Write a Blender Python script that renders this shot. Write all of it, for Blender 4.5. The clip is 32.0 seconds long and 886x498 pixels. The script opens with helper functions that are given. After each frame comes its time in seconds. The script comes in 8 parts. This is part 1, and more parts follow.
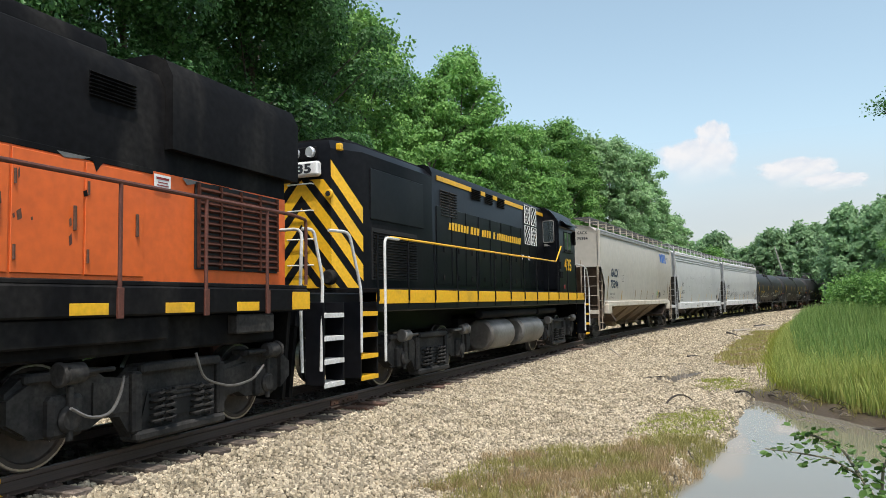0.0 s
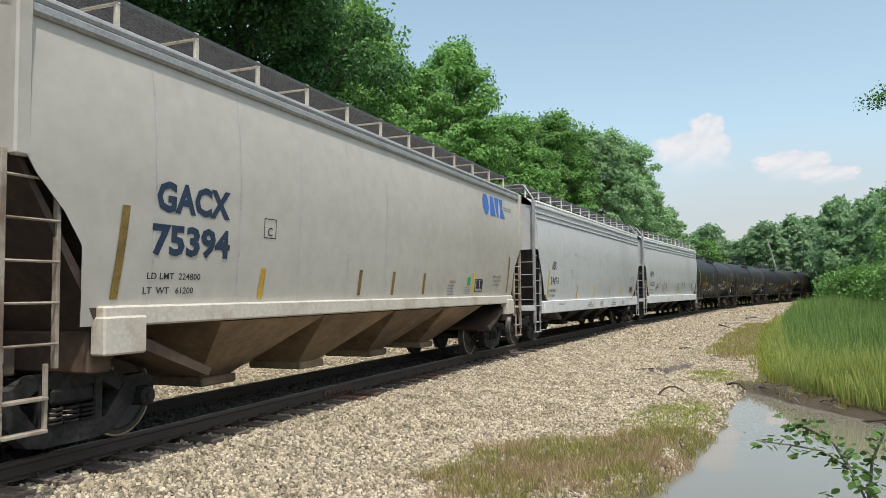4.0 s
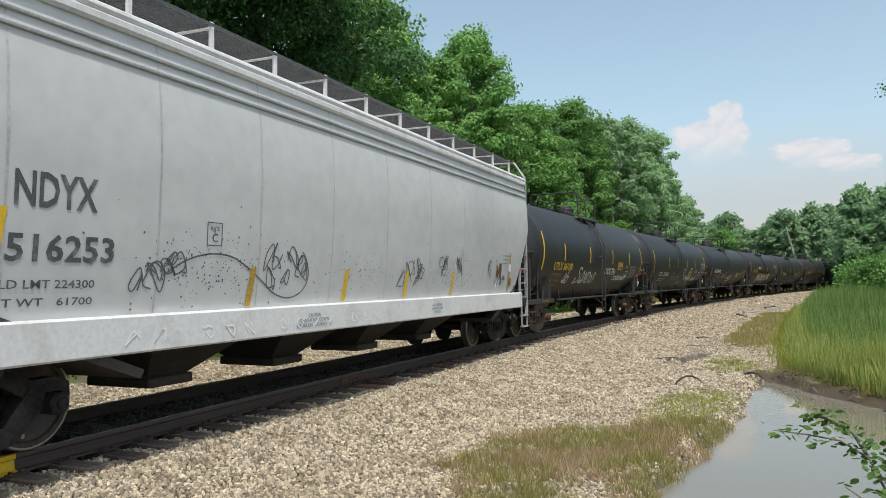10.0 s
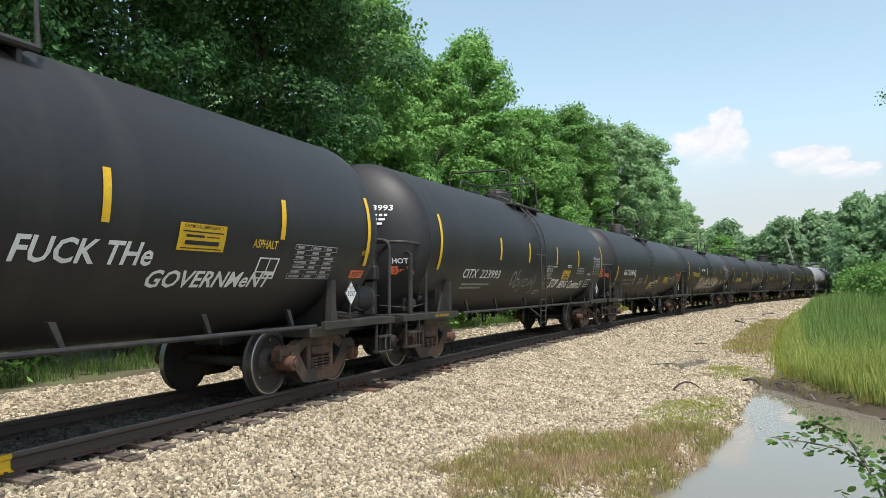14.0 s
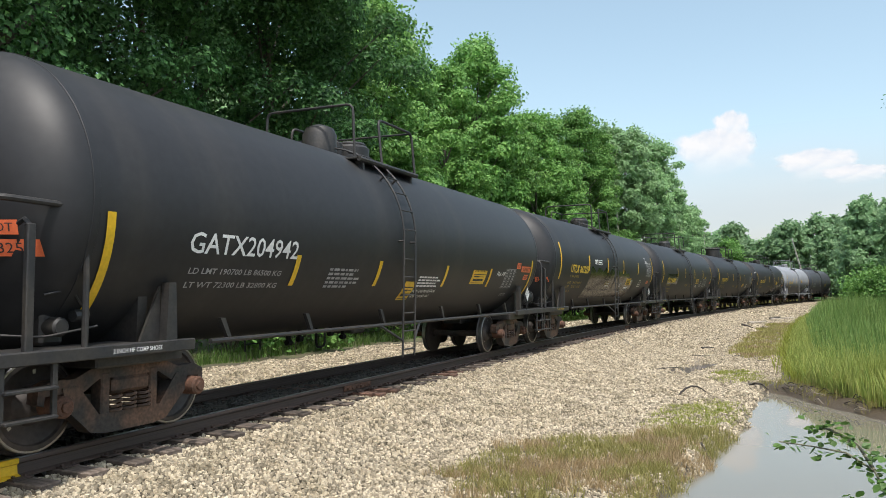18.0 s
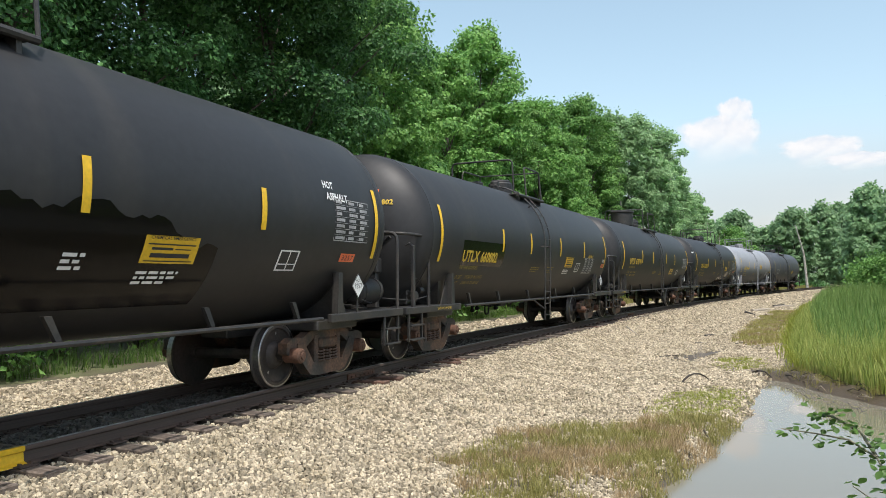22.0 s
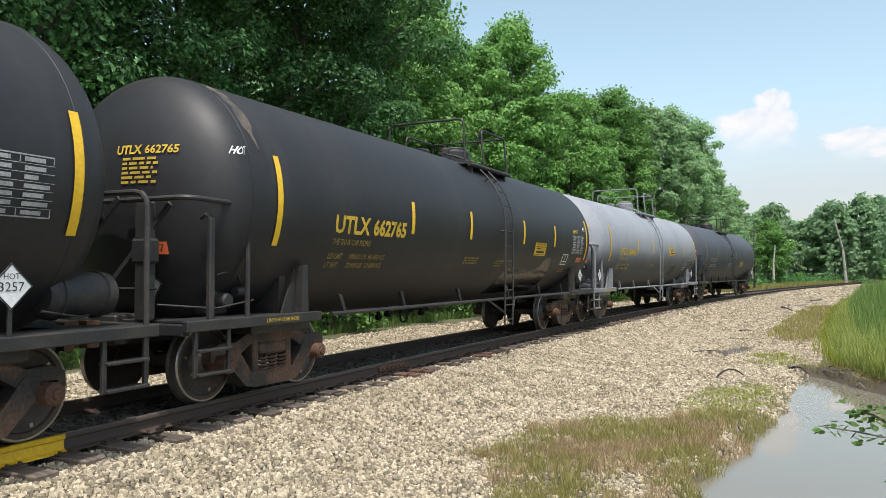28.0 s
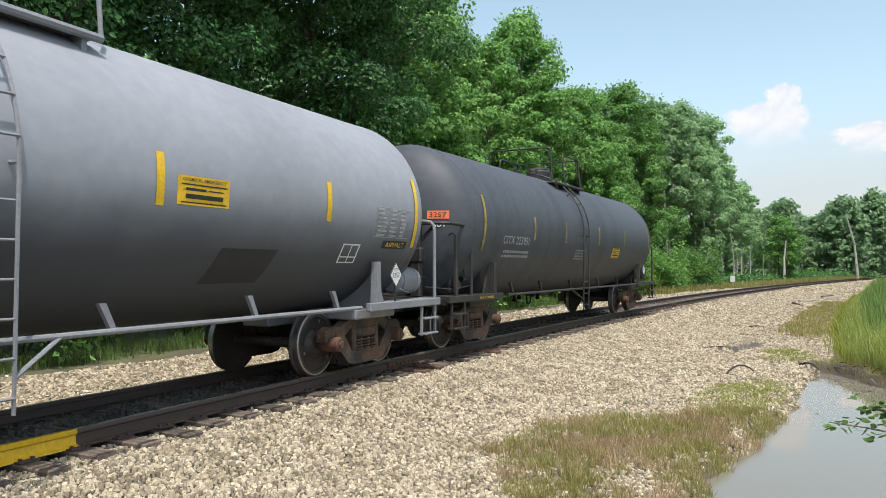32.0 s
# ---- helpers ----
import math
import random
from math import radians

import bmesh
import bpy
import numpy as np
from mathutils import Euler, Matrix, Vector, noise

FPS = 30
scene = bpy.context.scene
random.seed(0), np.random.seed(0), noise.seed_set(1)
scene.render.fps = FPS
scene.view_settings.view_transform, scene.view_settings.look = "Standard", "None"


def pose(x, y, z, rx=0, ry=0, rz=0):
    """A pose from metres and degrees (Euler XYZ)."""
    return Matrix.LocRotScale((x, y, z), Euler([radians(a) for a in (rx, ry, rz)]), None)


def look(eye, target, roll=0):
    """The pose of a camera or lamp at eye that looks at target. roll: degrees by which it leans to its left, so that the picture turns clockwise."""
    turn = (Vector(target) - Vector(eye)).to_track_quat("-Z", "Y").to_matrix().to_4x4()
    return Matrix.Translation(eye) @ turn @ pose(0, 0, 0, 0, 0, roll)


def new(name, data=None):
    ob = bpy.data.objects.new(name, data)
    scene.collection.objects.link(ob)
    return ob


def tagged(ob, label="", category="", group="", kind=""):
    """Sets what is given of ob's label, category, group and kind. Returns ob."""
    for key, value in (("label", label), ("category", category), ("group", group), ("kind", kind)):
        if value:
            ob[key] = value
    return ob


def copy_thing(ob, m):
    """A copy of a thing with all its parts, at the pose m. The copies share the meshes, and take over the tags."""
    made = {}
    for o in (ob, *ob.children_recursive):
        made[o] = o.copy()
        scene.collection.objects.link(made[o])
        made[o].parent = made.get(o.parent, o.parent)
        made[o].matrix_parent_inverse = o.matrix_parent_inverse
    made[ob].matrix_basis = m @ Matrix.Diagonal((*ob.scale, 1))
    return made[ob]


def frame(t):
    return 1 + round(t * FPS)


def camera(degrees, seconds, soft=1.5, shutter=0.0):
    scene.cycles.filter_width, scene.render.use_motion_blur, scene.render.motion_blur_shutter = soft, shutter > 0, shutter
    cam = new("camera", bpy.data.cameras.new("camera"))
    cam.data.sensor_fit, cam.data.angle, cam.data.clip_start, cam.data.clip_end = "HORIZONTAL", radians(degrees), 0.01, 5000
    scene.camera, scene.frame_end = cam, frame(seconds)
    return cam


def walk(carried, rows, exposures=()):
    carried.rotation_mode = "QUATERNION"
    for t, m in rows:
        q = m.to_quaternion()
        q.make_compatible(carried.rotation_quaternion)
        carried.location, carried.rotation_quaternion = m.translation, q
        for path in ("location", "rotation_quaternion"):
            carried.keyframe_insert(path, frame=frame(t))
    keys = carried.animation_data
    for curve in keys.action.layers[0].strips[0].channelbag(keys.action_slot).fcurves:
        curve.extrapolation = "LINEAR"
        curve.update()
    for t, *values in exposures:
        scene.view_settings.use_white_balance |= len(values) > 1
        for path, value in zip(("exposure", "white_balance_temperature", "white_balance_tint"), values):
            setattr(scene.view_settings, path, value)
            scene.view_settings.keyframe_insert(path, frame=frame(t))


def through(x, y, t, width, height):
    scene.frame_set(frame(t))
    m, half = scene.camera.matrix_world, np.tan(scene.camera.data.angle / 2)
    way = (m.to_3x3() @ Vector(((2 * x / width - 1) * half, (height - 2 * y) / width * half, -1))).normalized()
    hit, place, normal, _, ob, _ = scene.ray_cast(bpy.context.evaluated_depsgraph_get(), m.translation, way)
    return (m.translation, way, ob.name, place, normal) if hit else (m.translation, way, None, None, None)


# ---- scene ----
EYE = (0.0, -7.02, 1.537)
cam = camera(60.66, 32.0, soft=0.8, shutter=0.0)
PATH = [
    (0, 93.960, 0.904, -70.012), (0.5, 93.896, 1.126, -69.848), (1, 93.955, 0.985, -70.034),
    (1.5, 93.856, 0.876, -70.182), (2, 93.782, 0.914, -70.230), (2.5, 93.644, 0.789, -70.275),
    (3, 93.526, 0.765, -70.406), (3.5, 93.413, 0.622, -70.471), (5.5, 92.917, 0.720, -70.479),
    (6, 92.922, 0.678, -70.291), (6.5, 92.815, 0.652, -70.245), (7, 92.808, 0.791, -69.872),
    (7.5, 92.952, 0.852, -69.585), (8, 92.853, 0.851, -69.584), (8.5, 92.650, 0.722, -69.523),
    (9, 92.497, 0.764, -69.260), (9.5, 92.463, 0.699, -69.225), (10, 92.473, 0.622, -69.293),
    (10.5, 92.661, 0.652, -69.279), (11, 93.090, 0.776, -69.227), (11.5, 93.415, 0.785, -69.488),
    (12, 93.598, 0.780, -69.428), (12.5, 93.554, 0.720, -69.618), (13, 93.111, 0.763, -69.415),
    (13.5, 92.759, 0.235, -69.354), (14, 92.753, 0.084, -69.387), (14.5, 92.714, -0.170, -69.308),
    (16.5, 92.647, 0.039, -69.091), (17, 92.806, 0.111, -69.044), (17.5, 92.987, 0.165, -69.012),
    (18, 93.069, 0.160, -68.973), (18.5, 93.117, 0.302, -68.799), (19, 93.012, 0.222, -68.937),
    (19.5, 92.959, 0.215, -69.079), (20, 92.896, 0.046, -69.254), (20.5, 92.852, -0.002, -69.248),
    (21, 92.737, 0.012, -69.203), (21.5, 92.507, 0.108, -69.029), (22, 92.170, 0.261, -68.736),
    (22.5, 91.874, 0.346, -68.530), (23, 91.804, 0.380, -68.202), (23.5, 91.737, 0.338, -67.891),
    (24, 91.591, 0.363, -67.700), (24.5, 91.591, 0.219, -67.510), (25, 91.716, 0.007, -67.287),
    (25.5, 91.796, -0.012, -67.093), (27.5, 91.542, -0.038, -66.316), (28, 91.678, 0.063, -66.386),
    (28.5, 91.840, 0.118, -66.328), (29, 91.976, 0.098, -66.201), (29.5, 91.990, 0.133, -66.100),
    (30, 91.809, -0.047, -66.087), (30.5, 91.572, -0.106, -66.107), (31, 91.457, -0.042, -65.882),
    (31.5, 91.488, 0.016, -65.769), (32, 91.370, 0.110, -65.702),
]

EXPOSURE = 0.80
walk(cam, [(t, pose(*EYE, rx, ry, rz)) for t, rx, ry, rz in PATH], [(t, EXPOSURE + d) for t, d in ((0, .02), (3, -.02), (5.5, -.17), (7, -.2), (10, -.17), (11.5, -.1), (13, .08), (14, .13), (32, .13))])

# ---- light ----
SUN_TO = Vector((-0.36, -0.245, 1.0)).normalized()
world = bpy.data.worlds.new("sky")
scene.world = world
world.use_nodes = True
wn = world.node_tree.nodes
wl = world.node_tree.links
sky = wn.new("ShaderNodeTexSky")
sky.sky_type = "NISHITA"
sky.sun_disc = False
sky.sun_elevation = math.asin(SUN_TO.z)
sky.sun_rotation = math.atan2(SUN_TO.x, SUN_TO.y)
sky.air_density, sky.dust_density, sky.ozone_density = 1.0, 2.4, 1.2
wn["Background"].inputs["Strength"].default_value = 0.123
pale = wn.new("ShaderNodeHueSaturation")
pale.inputs["Saturation"].default_value = 0.8
pale.inputs["Hue"].default_value = 0.477
wl.new(sky.outputs["Color"], pale.inputs["Color"])
wl.new(pale.outputs["Color"], wn["Background"].inputs["Color"])
sun = new("sun", bpy.data.lights.new("sun", "SUN"))
sun.data.energy = 2.2
sun.data.angle = radians(0.55)
sun.data.color = (1.0, 0.965, 0.905)
sun.matrix_world = look(SUN_TO * 50, (0, 0, 0))

# ---- mesh helpers ----
TAU = math.tau


class Geo:
    """Collects vertices and faces of one mesh."""

    def __init__(self):
        self.v, self.f = [], []

    def add(self, vs, fs):
        o = len(self.v)
        self.v.extend(vs)
        self.f.extend([tuple(i + o for i in q) for q in fs])
        return self

    def box(self, x0, x1, y0, y1, z0, z1, c=0.0):
        if c <= 0:
            vs = [(x, y, z) for x in (x0, x1) for y in (y0, y1) for z in (z0, z1)]
            return self.add(vs, [(0, 1, 3, 2), (4, 6, 7, 5), (0, 4, 5, 1), (2, 3, 7, 6), (0, 2, 6, 4), (1, 5, 7, 3)])
        c = min(c, (x1 - x0) * 0.45, (y1 - y0) * 0.45, (z1 - z0) * 0.45)
        b = bmesh.new()
        bmesh.ops.create_cube(b, size=1)
        for w in b.verts:
            w.co = ((x0 + x1) / 2 + w.co.x * (x1 - x0), (y0 + y1) / 2 + w.co.y * (y1 - y0), (z0 + z1) / 2 + w.co.z * (z1 - z0))
        bmesh.ops.bevel(b, geom=b.edges[:], offset=c, segments=1, affect="EDGES")
        b.verts.index_update()
        self.add([tuple(w.co) for w in b.verts], [tuple(w.index for w in q.verts) for q in b.faces])
        b.free()
        return self

    def prism(self, prof, axis, lo, hi):
        n = len(prof)
        area = sum(prof[i][0] * prof[(i + 1) % n][1] - prof[(i + 1) % n][0] * prof[i][1] for i in range(n))
        if (area > 0) == (axis == "y"):
            prof = prof[::-1]
        put = {"x": lambda a, b, h: (h, a, b), "y": lambda a, b, h: (a, h, b), "z": lambda a, b, h: (a, b, h)}[axis]
        vs = [put(a, b, lo) for a, b in prof] + [put(a, b, hi) for a, b in prof]
        fs = [tuple(range(n))[::-1], tuple(range(n, 2 * n))] + [(i, (i + 1) % n, n + (i + 1) % n, n + i) for i in range(n)]
        return self.add(vs, fs)

    def tube(self, pts, r, n=8, closed=False):
        pts = [Vector(p) for p in pts]
        m = len(pts)
        up = None
        vs, fs = [], []
        for i, p in enumerate(pts):
            a = pts[i - 1] if (i or closed) else p
            b = pts[(i + 1) % m] if (i < m - 1 or closed) else p
            d = (b - a).normalized()
            if up is None:
                up = Vector((0, 0, 1)) if abs(d.z) < 0.9 else Vector((0, 1, 0))
            side = d.cross(up).normalized()
            up = side.cross(d).normalized()
            rr = r[i] if isinstance(r, (list, tuple)) else r
            vs += [tuple(p + (side * math.cos(TAU * k / n) + up * math.sin(TAU * k / n)) * rr) for k in range(n)]
        for i in range(m if closed else m - 1):
            j = (i + 1) % m
            fs += [(i * n + k, j * n + k, j * n + (k + 1) % n, i * n + (k + 1) % n)[::-1] for k in range(n)]
        if not closed:
            fs += [tuple(range(n)), tuple((m - 1) * n + k for k in range(n))[::-1]]
        return self.add(vs, fs)

    def cyl(self, p0, p1, r, n=20, c=0.0):
        p0, p1 = Vector(p0), Vector(p1)
        if c:
            d = (p1 - p0).normalized() * c
            return self.tube([p0, p0 + d, p1 - d, p1], [r - c, r, r, r - c], n)
        return self.tube([p0, p1], r, n)

    def lathe(self, prof, axis="x", at=(0, 0, 0), n=48):
        """prof: (along, radius) pairs, turned round the axis."""
        vs, fs = [], []
        for a, r in prof:
            for k in range(n):
                c, s = math.cos(TAU * k / n) * r, math.sin(TAU * k / n) * r
                w = {"x": (a, c, s), "y": (c, a, s), "z": (c, s, a)}[axis]
                vs.append((w[0] + at[0], w[1] + at[1], w[2] + at[2]))
        for i in range(len(prof) - 1):
            for k in range(n):
                q = (i * n + k, i * n + (k + 1) % n, (i + 1) * n + (k + 1) % n, (i + 1) * n + k)
                fs.append(q if axis == "y" else q[::-1])
        a, b = tuple(range(n)), tuple((len(prof) - 1) * n + k for k in range(n))
        fs += [a[::-1], b] if axis == "y" else [a, b[::-1]]
        return self.add(vs, fs)

    def rod(self, pts, r, n=8, bend=0.08):
        """A bent pipe: the inner corners of pts are rounded."""
        pts = [Vector(p) for p in pts]
        out = [pts[0]]
        for i in range(1, len(pts) - 1):
            p, a, b = pts[i], pts[i - 1], pts[i + 1]
            k = min(bend, (a - p).length * 0.45, (b - p).length * 0.45)
            q0, q1 = p + (a - p).normalized() * k, p + (b - p).normalized() * k
            for j in range(4):
                u = j / 3
                out.append(q0 * (1 - u) ** 2 + p * 2 * u * (1 - u) + q1 * u * u)
        out.append(pts[-1])
        return self.tube(out, r, n)

    def mesh(self, name, material, angle=35):
        me = bpy.data.meshes.new(name)
        me.from_pydata(self.v, [], self.f)
        me.materials.append(material)
        me.polygons.foreach_set("use_smooth", [True] * len(me.polygons))
        me.set_sharp_from_angle(angle=radians(angle))
        me.update()
        return me


def part(name, geo, material, parent=None, label="", at=None, angle=35):
    """Links geo (a Geo or a mesh) as one mesh object under parent."""
    me = geo.mesh(name, material, angle) if isinstance(geo, Geo) else geo
    ob = new(name, me)
    if parent:
        ob.parent = parent
    if at:
        ob.matrix_basis = at
    return tagged(ob, label)


def soup(name, verts, faces, material, smooth=False):
    """A mesh from numpy arrays: verts (n, 3), faces (m, 3 or 4)."""
    me = bpy.data.meshes.new(name)
    m, k = faces.shape
    me.vertices.add(len(verts))
    me.vertices.foreach_set("co", np.ascontiguousarray(verts, np.float32).ravel())
    me.loops.add(m * k)
    me.loops.foreach_set("vertex_index", np.ascontiguousarray(faces, np.int32).ravel())
    me.polygons.add(m)
    me.polygons.foreach_set("loop_start", np.arange(0, m * k, k, dtype=np.int32))
    me.polygons.foreach_set("loop_total", np.full(m, k, np.int32))
    me.polygons.foreach_set("use_smooth", np.full(m, smooth))
    me.materials.append(material)
    me.update(calc_edges=True)
    return me


# ---- materials ----
def mat(name, base, rough=0.6, metal=0.0, vary=0.15, scale=6.0, bump=0.0, bscale=40.0, alt=None, patch=0.5, spec=0.5, island=0.0, obj=0.0, coords="Object", streak=None):
    """Base colour with grain and larger stains towards alt; island/obj: spread of value per loose piece / per object."""
    m = bpy.data.materials.new(name)
    m.use_nodes = True
    nt = m.node_tree
    n, l = nt.nodes, nt.links
    b = n["Principled BSDF"]
    b.inputs["Roughness"].default_value = rough
    b.inputs["Metallic"].default_value = metal
    b.inputs["Specular IOR Level"].default_value = spec
    tc = n.new("ShaderNodeTexCoord")
    src = tc.outputs[coords]
    if streak:
        mp = n.new("ShaderNodeMapping")
        mp.inputs["Scale"].default_value = streak
        l.new(src, mp.inputs["Vector"])
        src = mp.outputs["Vector"]
    big = n.new("ShaderNodeTexNoise")
    big.inputs["Scale"].default_value = scale * 0.25
    big.inputs["Detail"].default_value = 4
    fine = n.new("ShaderNodeTexNoise")
    fine.inputs["Scale"].default_value = scale * 3
    fine.inputs["Detail"].default_value = 3
    l.new(src, big.inputs["Vector"])
    l.new(tc.outputs[coords], fine.inputs["Vector"])
    ramp = n.new("ShaderNodeValToRGB")
    ramp.color_ramp.elements[0].position, ramp.color_ramp.elements[1].position = patch - 0.08, patch + 0.14
    l.new(big.outputs["Fac"], ramp.inputs["Fac"])
    mix = n.new("ShaderNodeMix")
    mix.data_type = "RGBA"
    mix.inputs["A"].default_value = (*base, 1)
    mix.inputs["B"].default_value = (*(alt or [c * (1 - vary) for c in base]), 1)
    l.new(ramp.outputs["Color"], mix.inputs["Factor"])
    hsv = n.new("ShaderNodeHueSaturation")
    l.new(mix.outputs["Result"], hsv.inputs["Color"])
    mr = n.new("ShaderNodeMapRange")
    mr.inputs["From Min"].default_value, mr.inputs["From Max"].default_value = 0.3, 0.7
    mr.inputs["To Min"].default_value, mr.inputs["To Max"].default_value = 1 - vary, 1 + vary
    l.new(fine.outputs["Fac"], mr.inputs["Value"])
    val = mr.outputs["Result"]
    for spread, kind in ((island, "ShaderNodeNewGeometry"), (obj, "ShaderNodeObjectInfo")):
        if spread:
            g = n.new(kind)
            r = n.new("ShaderNodeMapRange")
            r.inputs["To Min"].default_value, r.inputs["To Max"].default_value = 1 - spread, 1 + spread
            l.new(g.outputs["Random Per Island" if island and kind == "ShaderNodeNewGeometry" else "Random"], r.inputs["Value"])
            mul = n.new("ShaderNodeMath")
            mul.operation = "MULTIPLY"
            l.new(val, mul.inputs[0])
            l.new(r.outputs["Result"], mul.inputs[1])
            val = mul.outputs["Value"]
    l.new(val, hsv.inputs["Value"])
    l.new(hsv.outputs["Color"], b.inputs["Base Color"])
    if bump:
        bn = n.new("ShaderNodeTexNoise")
        bn.inputs["Scale"].default_value = bscale
        bn.inputs["Detail"].default_value = 4
        l.new(tc.outputs[coords], bn.inputs["Vector"])
        bp = n.new("ShaderNodeBump")
        bp.inputs["Strength"].default_value = bump
        bp.inputs["Distance"].default_value = 0.02
        l.new(bn.outputs["Fac"], bp.inputs["Height"])
        l.new(bp.outputs["Normal"], b.inputs["Normal"])
    return m


def leafmat(name, base, alt, spread=0.35, through=0.45):
    m = bpy.data.materials.new(name)
    m.use_nodes = True
    n, l = m.node_tree.nodes, m.node_tree.links
    b = n["Principled BSDF"]
    b.inputs["Roughness"].default_value = 0.5
    b.inputs["Specular IOR Level"].default_value = 0.35
    g = n.new("ShaderNodeNewGeometry")
    oi = n.new("ShaderNodeObjectInfo")
    mix = n.new("ShaderNodeMix")
    mix.data_type = "RGBA"
    mix.inputs["A"].default_value = (*base, 1)
    mix.inputs["B"].default_value = (*alt, 1)
    l.new(g.outputs["Random Per Island"], mix.inputs["Factor"])
    hsv = n.new("ShaderNodeHueSaturation")
    r = n.new("ShaderNodeMapRange")
    r.inputs["To Min"].default_value, r.inputs["To Max"].default_value = 1 - spread, 1 + spread
    l.new(oi.outputs["Random"], r.inputs["Value"])
    l.new(r.outputs["Result"], hsv.inputs["Value"])
    l.new(mix.outputs["Result"], hsv.inputs["Color"])
    l.new(hsv.outputs["Color"], b.inputs["Base Color"])
    t = n.new("ShaderNodeBsdfTranslucent")
    l.new(hsv.outputs["Color"], t.inputs["Color"])
    ms = n.new("ShaderNodeMixShader")
    ms.inputs["Fac"].default_value = through
    l.new(b.outputs["BSDF"], ms.inputs[1])
    l.new(t.outputs["BSDF"], ms.inputs[2])
    l.new(ms.outputs["Shader"], n["Material Output"].inputs["Surface"])
    return m


M_BLACKTANK = mat("black tank paint", (0.0205, 0.0205, 0.022), 0.52, spec=0.38, vary=0.12, scale=3.0, alt=(0.031, 0.029, 0.028), patch=0.6, streak=(2.4, .22, .22), bump=0.03, bscale=5)
M_GREYTANK = mat("grey tank paint", (0.285, 0.297, 0.325), 0.55, 0.0, spec=0.3, vary=0.06, scale=2.0, alt=(0.25, 0.26, 0.285), bump=0.03, bscale=5)


def tone_below(m, z0, z1, colour, ragged=0.5):
    """Mixes in a second colour below z1, solid below z0, with a ragged upper edge."""
    n, l = m.node_tree.nodes, m.node_tree.links
    tc, b = n["Texture Coordinate"], n["Principled BSDF"]
    sep = n.new("ShaderNodeSeparateXYZ")
    l.new(tc.outputs["Object"], sep.inputs["Vector"])
    mp = n.new("ShaderNodeMapping")
    mp.inputs["Scale"].default_value = (0.9, 0.4, 0.9)
    l.new(tc.outputs["Object"], mp.inputs["Vector"])
    no = n.new("ShaderNodeTexNoise")
    no.inputs["Scale"].default_value = 1.3
    no.inputs["Detail"].default_value = 6
    l.new(mp.outputs["Vector"], no.inputs["Vector"])
    add = n.new("ShaderNodeMath")
    add.operation = "MULTIPLY_ADD"
    l.new(no.outputs["Fac"], add.inputs[0])
    add.inputs[1].default_value = ragged
    l.new(sep.outputs["Z"], add.inputs[2])
    r = n.new("ShaderNodeMapRange")
    r.interpolation_type = "SMOOTHSTEP"
    r.inputs["From Min"].default_value, r.inputs["From Max"].default_value = z0 + ragged / 2, z1 + ragged / 2
    r.inputs["To Min"].default_value, r.inputs["To Max"].default_value = 0.95, 0.0
    l.new(add.outputs["Value"], r.inputs["Value"])
    mix = n.new("ShaderNodeMix")
    mix.data_type = "RGBA"
    l.new(r.outputs["Result"], mix.inputs["Factor"])
    l.new(n["Hue/Saturation/Value"].outputs["Color"], mix.inputs["A"])
    mix.inputs["B"].default_value = (*colour, 1)
    l.new(mix.outputs["Result"], b.inputs["Base Color"])


# grey tank turns darker towards the bottom
tone_below(M_GREYTANK, 1.6, 2.4, (0.055, 0.06, 0.07), 0.35)
M_DARKGREYTANK = mat("dark grey tank paint", (0.068, 0.075, 0.088), 0.55, vary=0.12, scale=2.0, alt=(0.05, 0.055, 0.064), patch=0.55, spec=0.32, streak=(2.4, .22, .22))
M_BLACKSTEEL = mat("black steel", (0.02, 0.02, 0.021), 0.55, vary=0.25, scale=8, alt=(0.04, 0.035, 0.03))
M_GREYSTEEL = mat("grey painted steel", (0.22, 0.225, 0.24), 0.5, vary=0.1, scale=8)
M_TRUCK = mat("grimy cast steel", (0.03, 0.026, 0.023), 0.7, vary=0.4, scale=9, alt=(0.13, 0.07, 0.043), patch=0.51, bump=0.15, bscale=30)
M_RUST = mat("rusty steel", (0.12, 0.056, 0.034), 0.85, vary=0.3, scale=10, alt=(0.08, 0.045, 0.03), bump=0.2, bscale=60)
M_WHEEL = mat("dark wheel steel", (0.035, 0.03, 0.028), 0.6, vary=0.3, scale=6, alt=(0.07, 0.05, 0.04))
M_TREAD = mat("polished wheel rim", (0.42, 0.40, 0.38), 0.32, 0.9, vary=0.2, scale=12)
M_YELLOW = mat("safety yellow", (0.75, 0.46, 0.02), 0.45, vary=0.12, scale=8)
M_LETTERYEL = mat("yellow stencil paint", (0.68, 0.45, 0.04), 0.6, vary=0.25, scale=20)
M_DIMYEL = mat("faded yellow stencil paint", (0.30, 0.22, 0.05), 0.7, vary=0.4, scale=25)
M_WHITERAIL = mat("worn white rail paint", (0.6, 0.6, 0.58), 0.5, vary=0.15, scale=10, alt=(0.4, 0.38, 0.34), patch=0.6)
M_WHITE = mat("white paint", (0.78, 0.78, 0.76), 0.5, vary=0.08, scale=10)
M_DIMWHITE = mat("faded white stencil paint", (0.36, 0.36, 0.36), 0.7, vary=0.3, scale=25)
M_NAVY = mat("blue black lettering", (0.018, 0.035, 0.07), 0.6, vary=0.2, scale=20)
M_INK = mat("black lettering", (0.02, 0.022, 0.028), 0.6, vary=0.2, scale=20)
M_FADEDINK = mat("faded grey lettering", (0.24, 0.25, 0.27), 0.7, vary=0.3, scale=25)
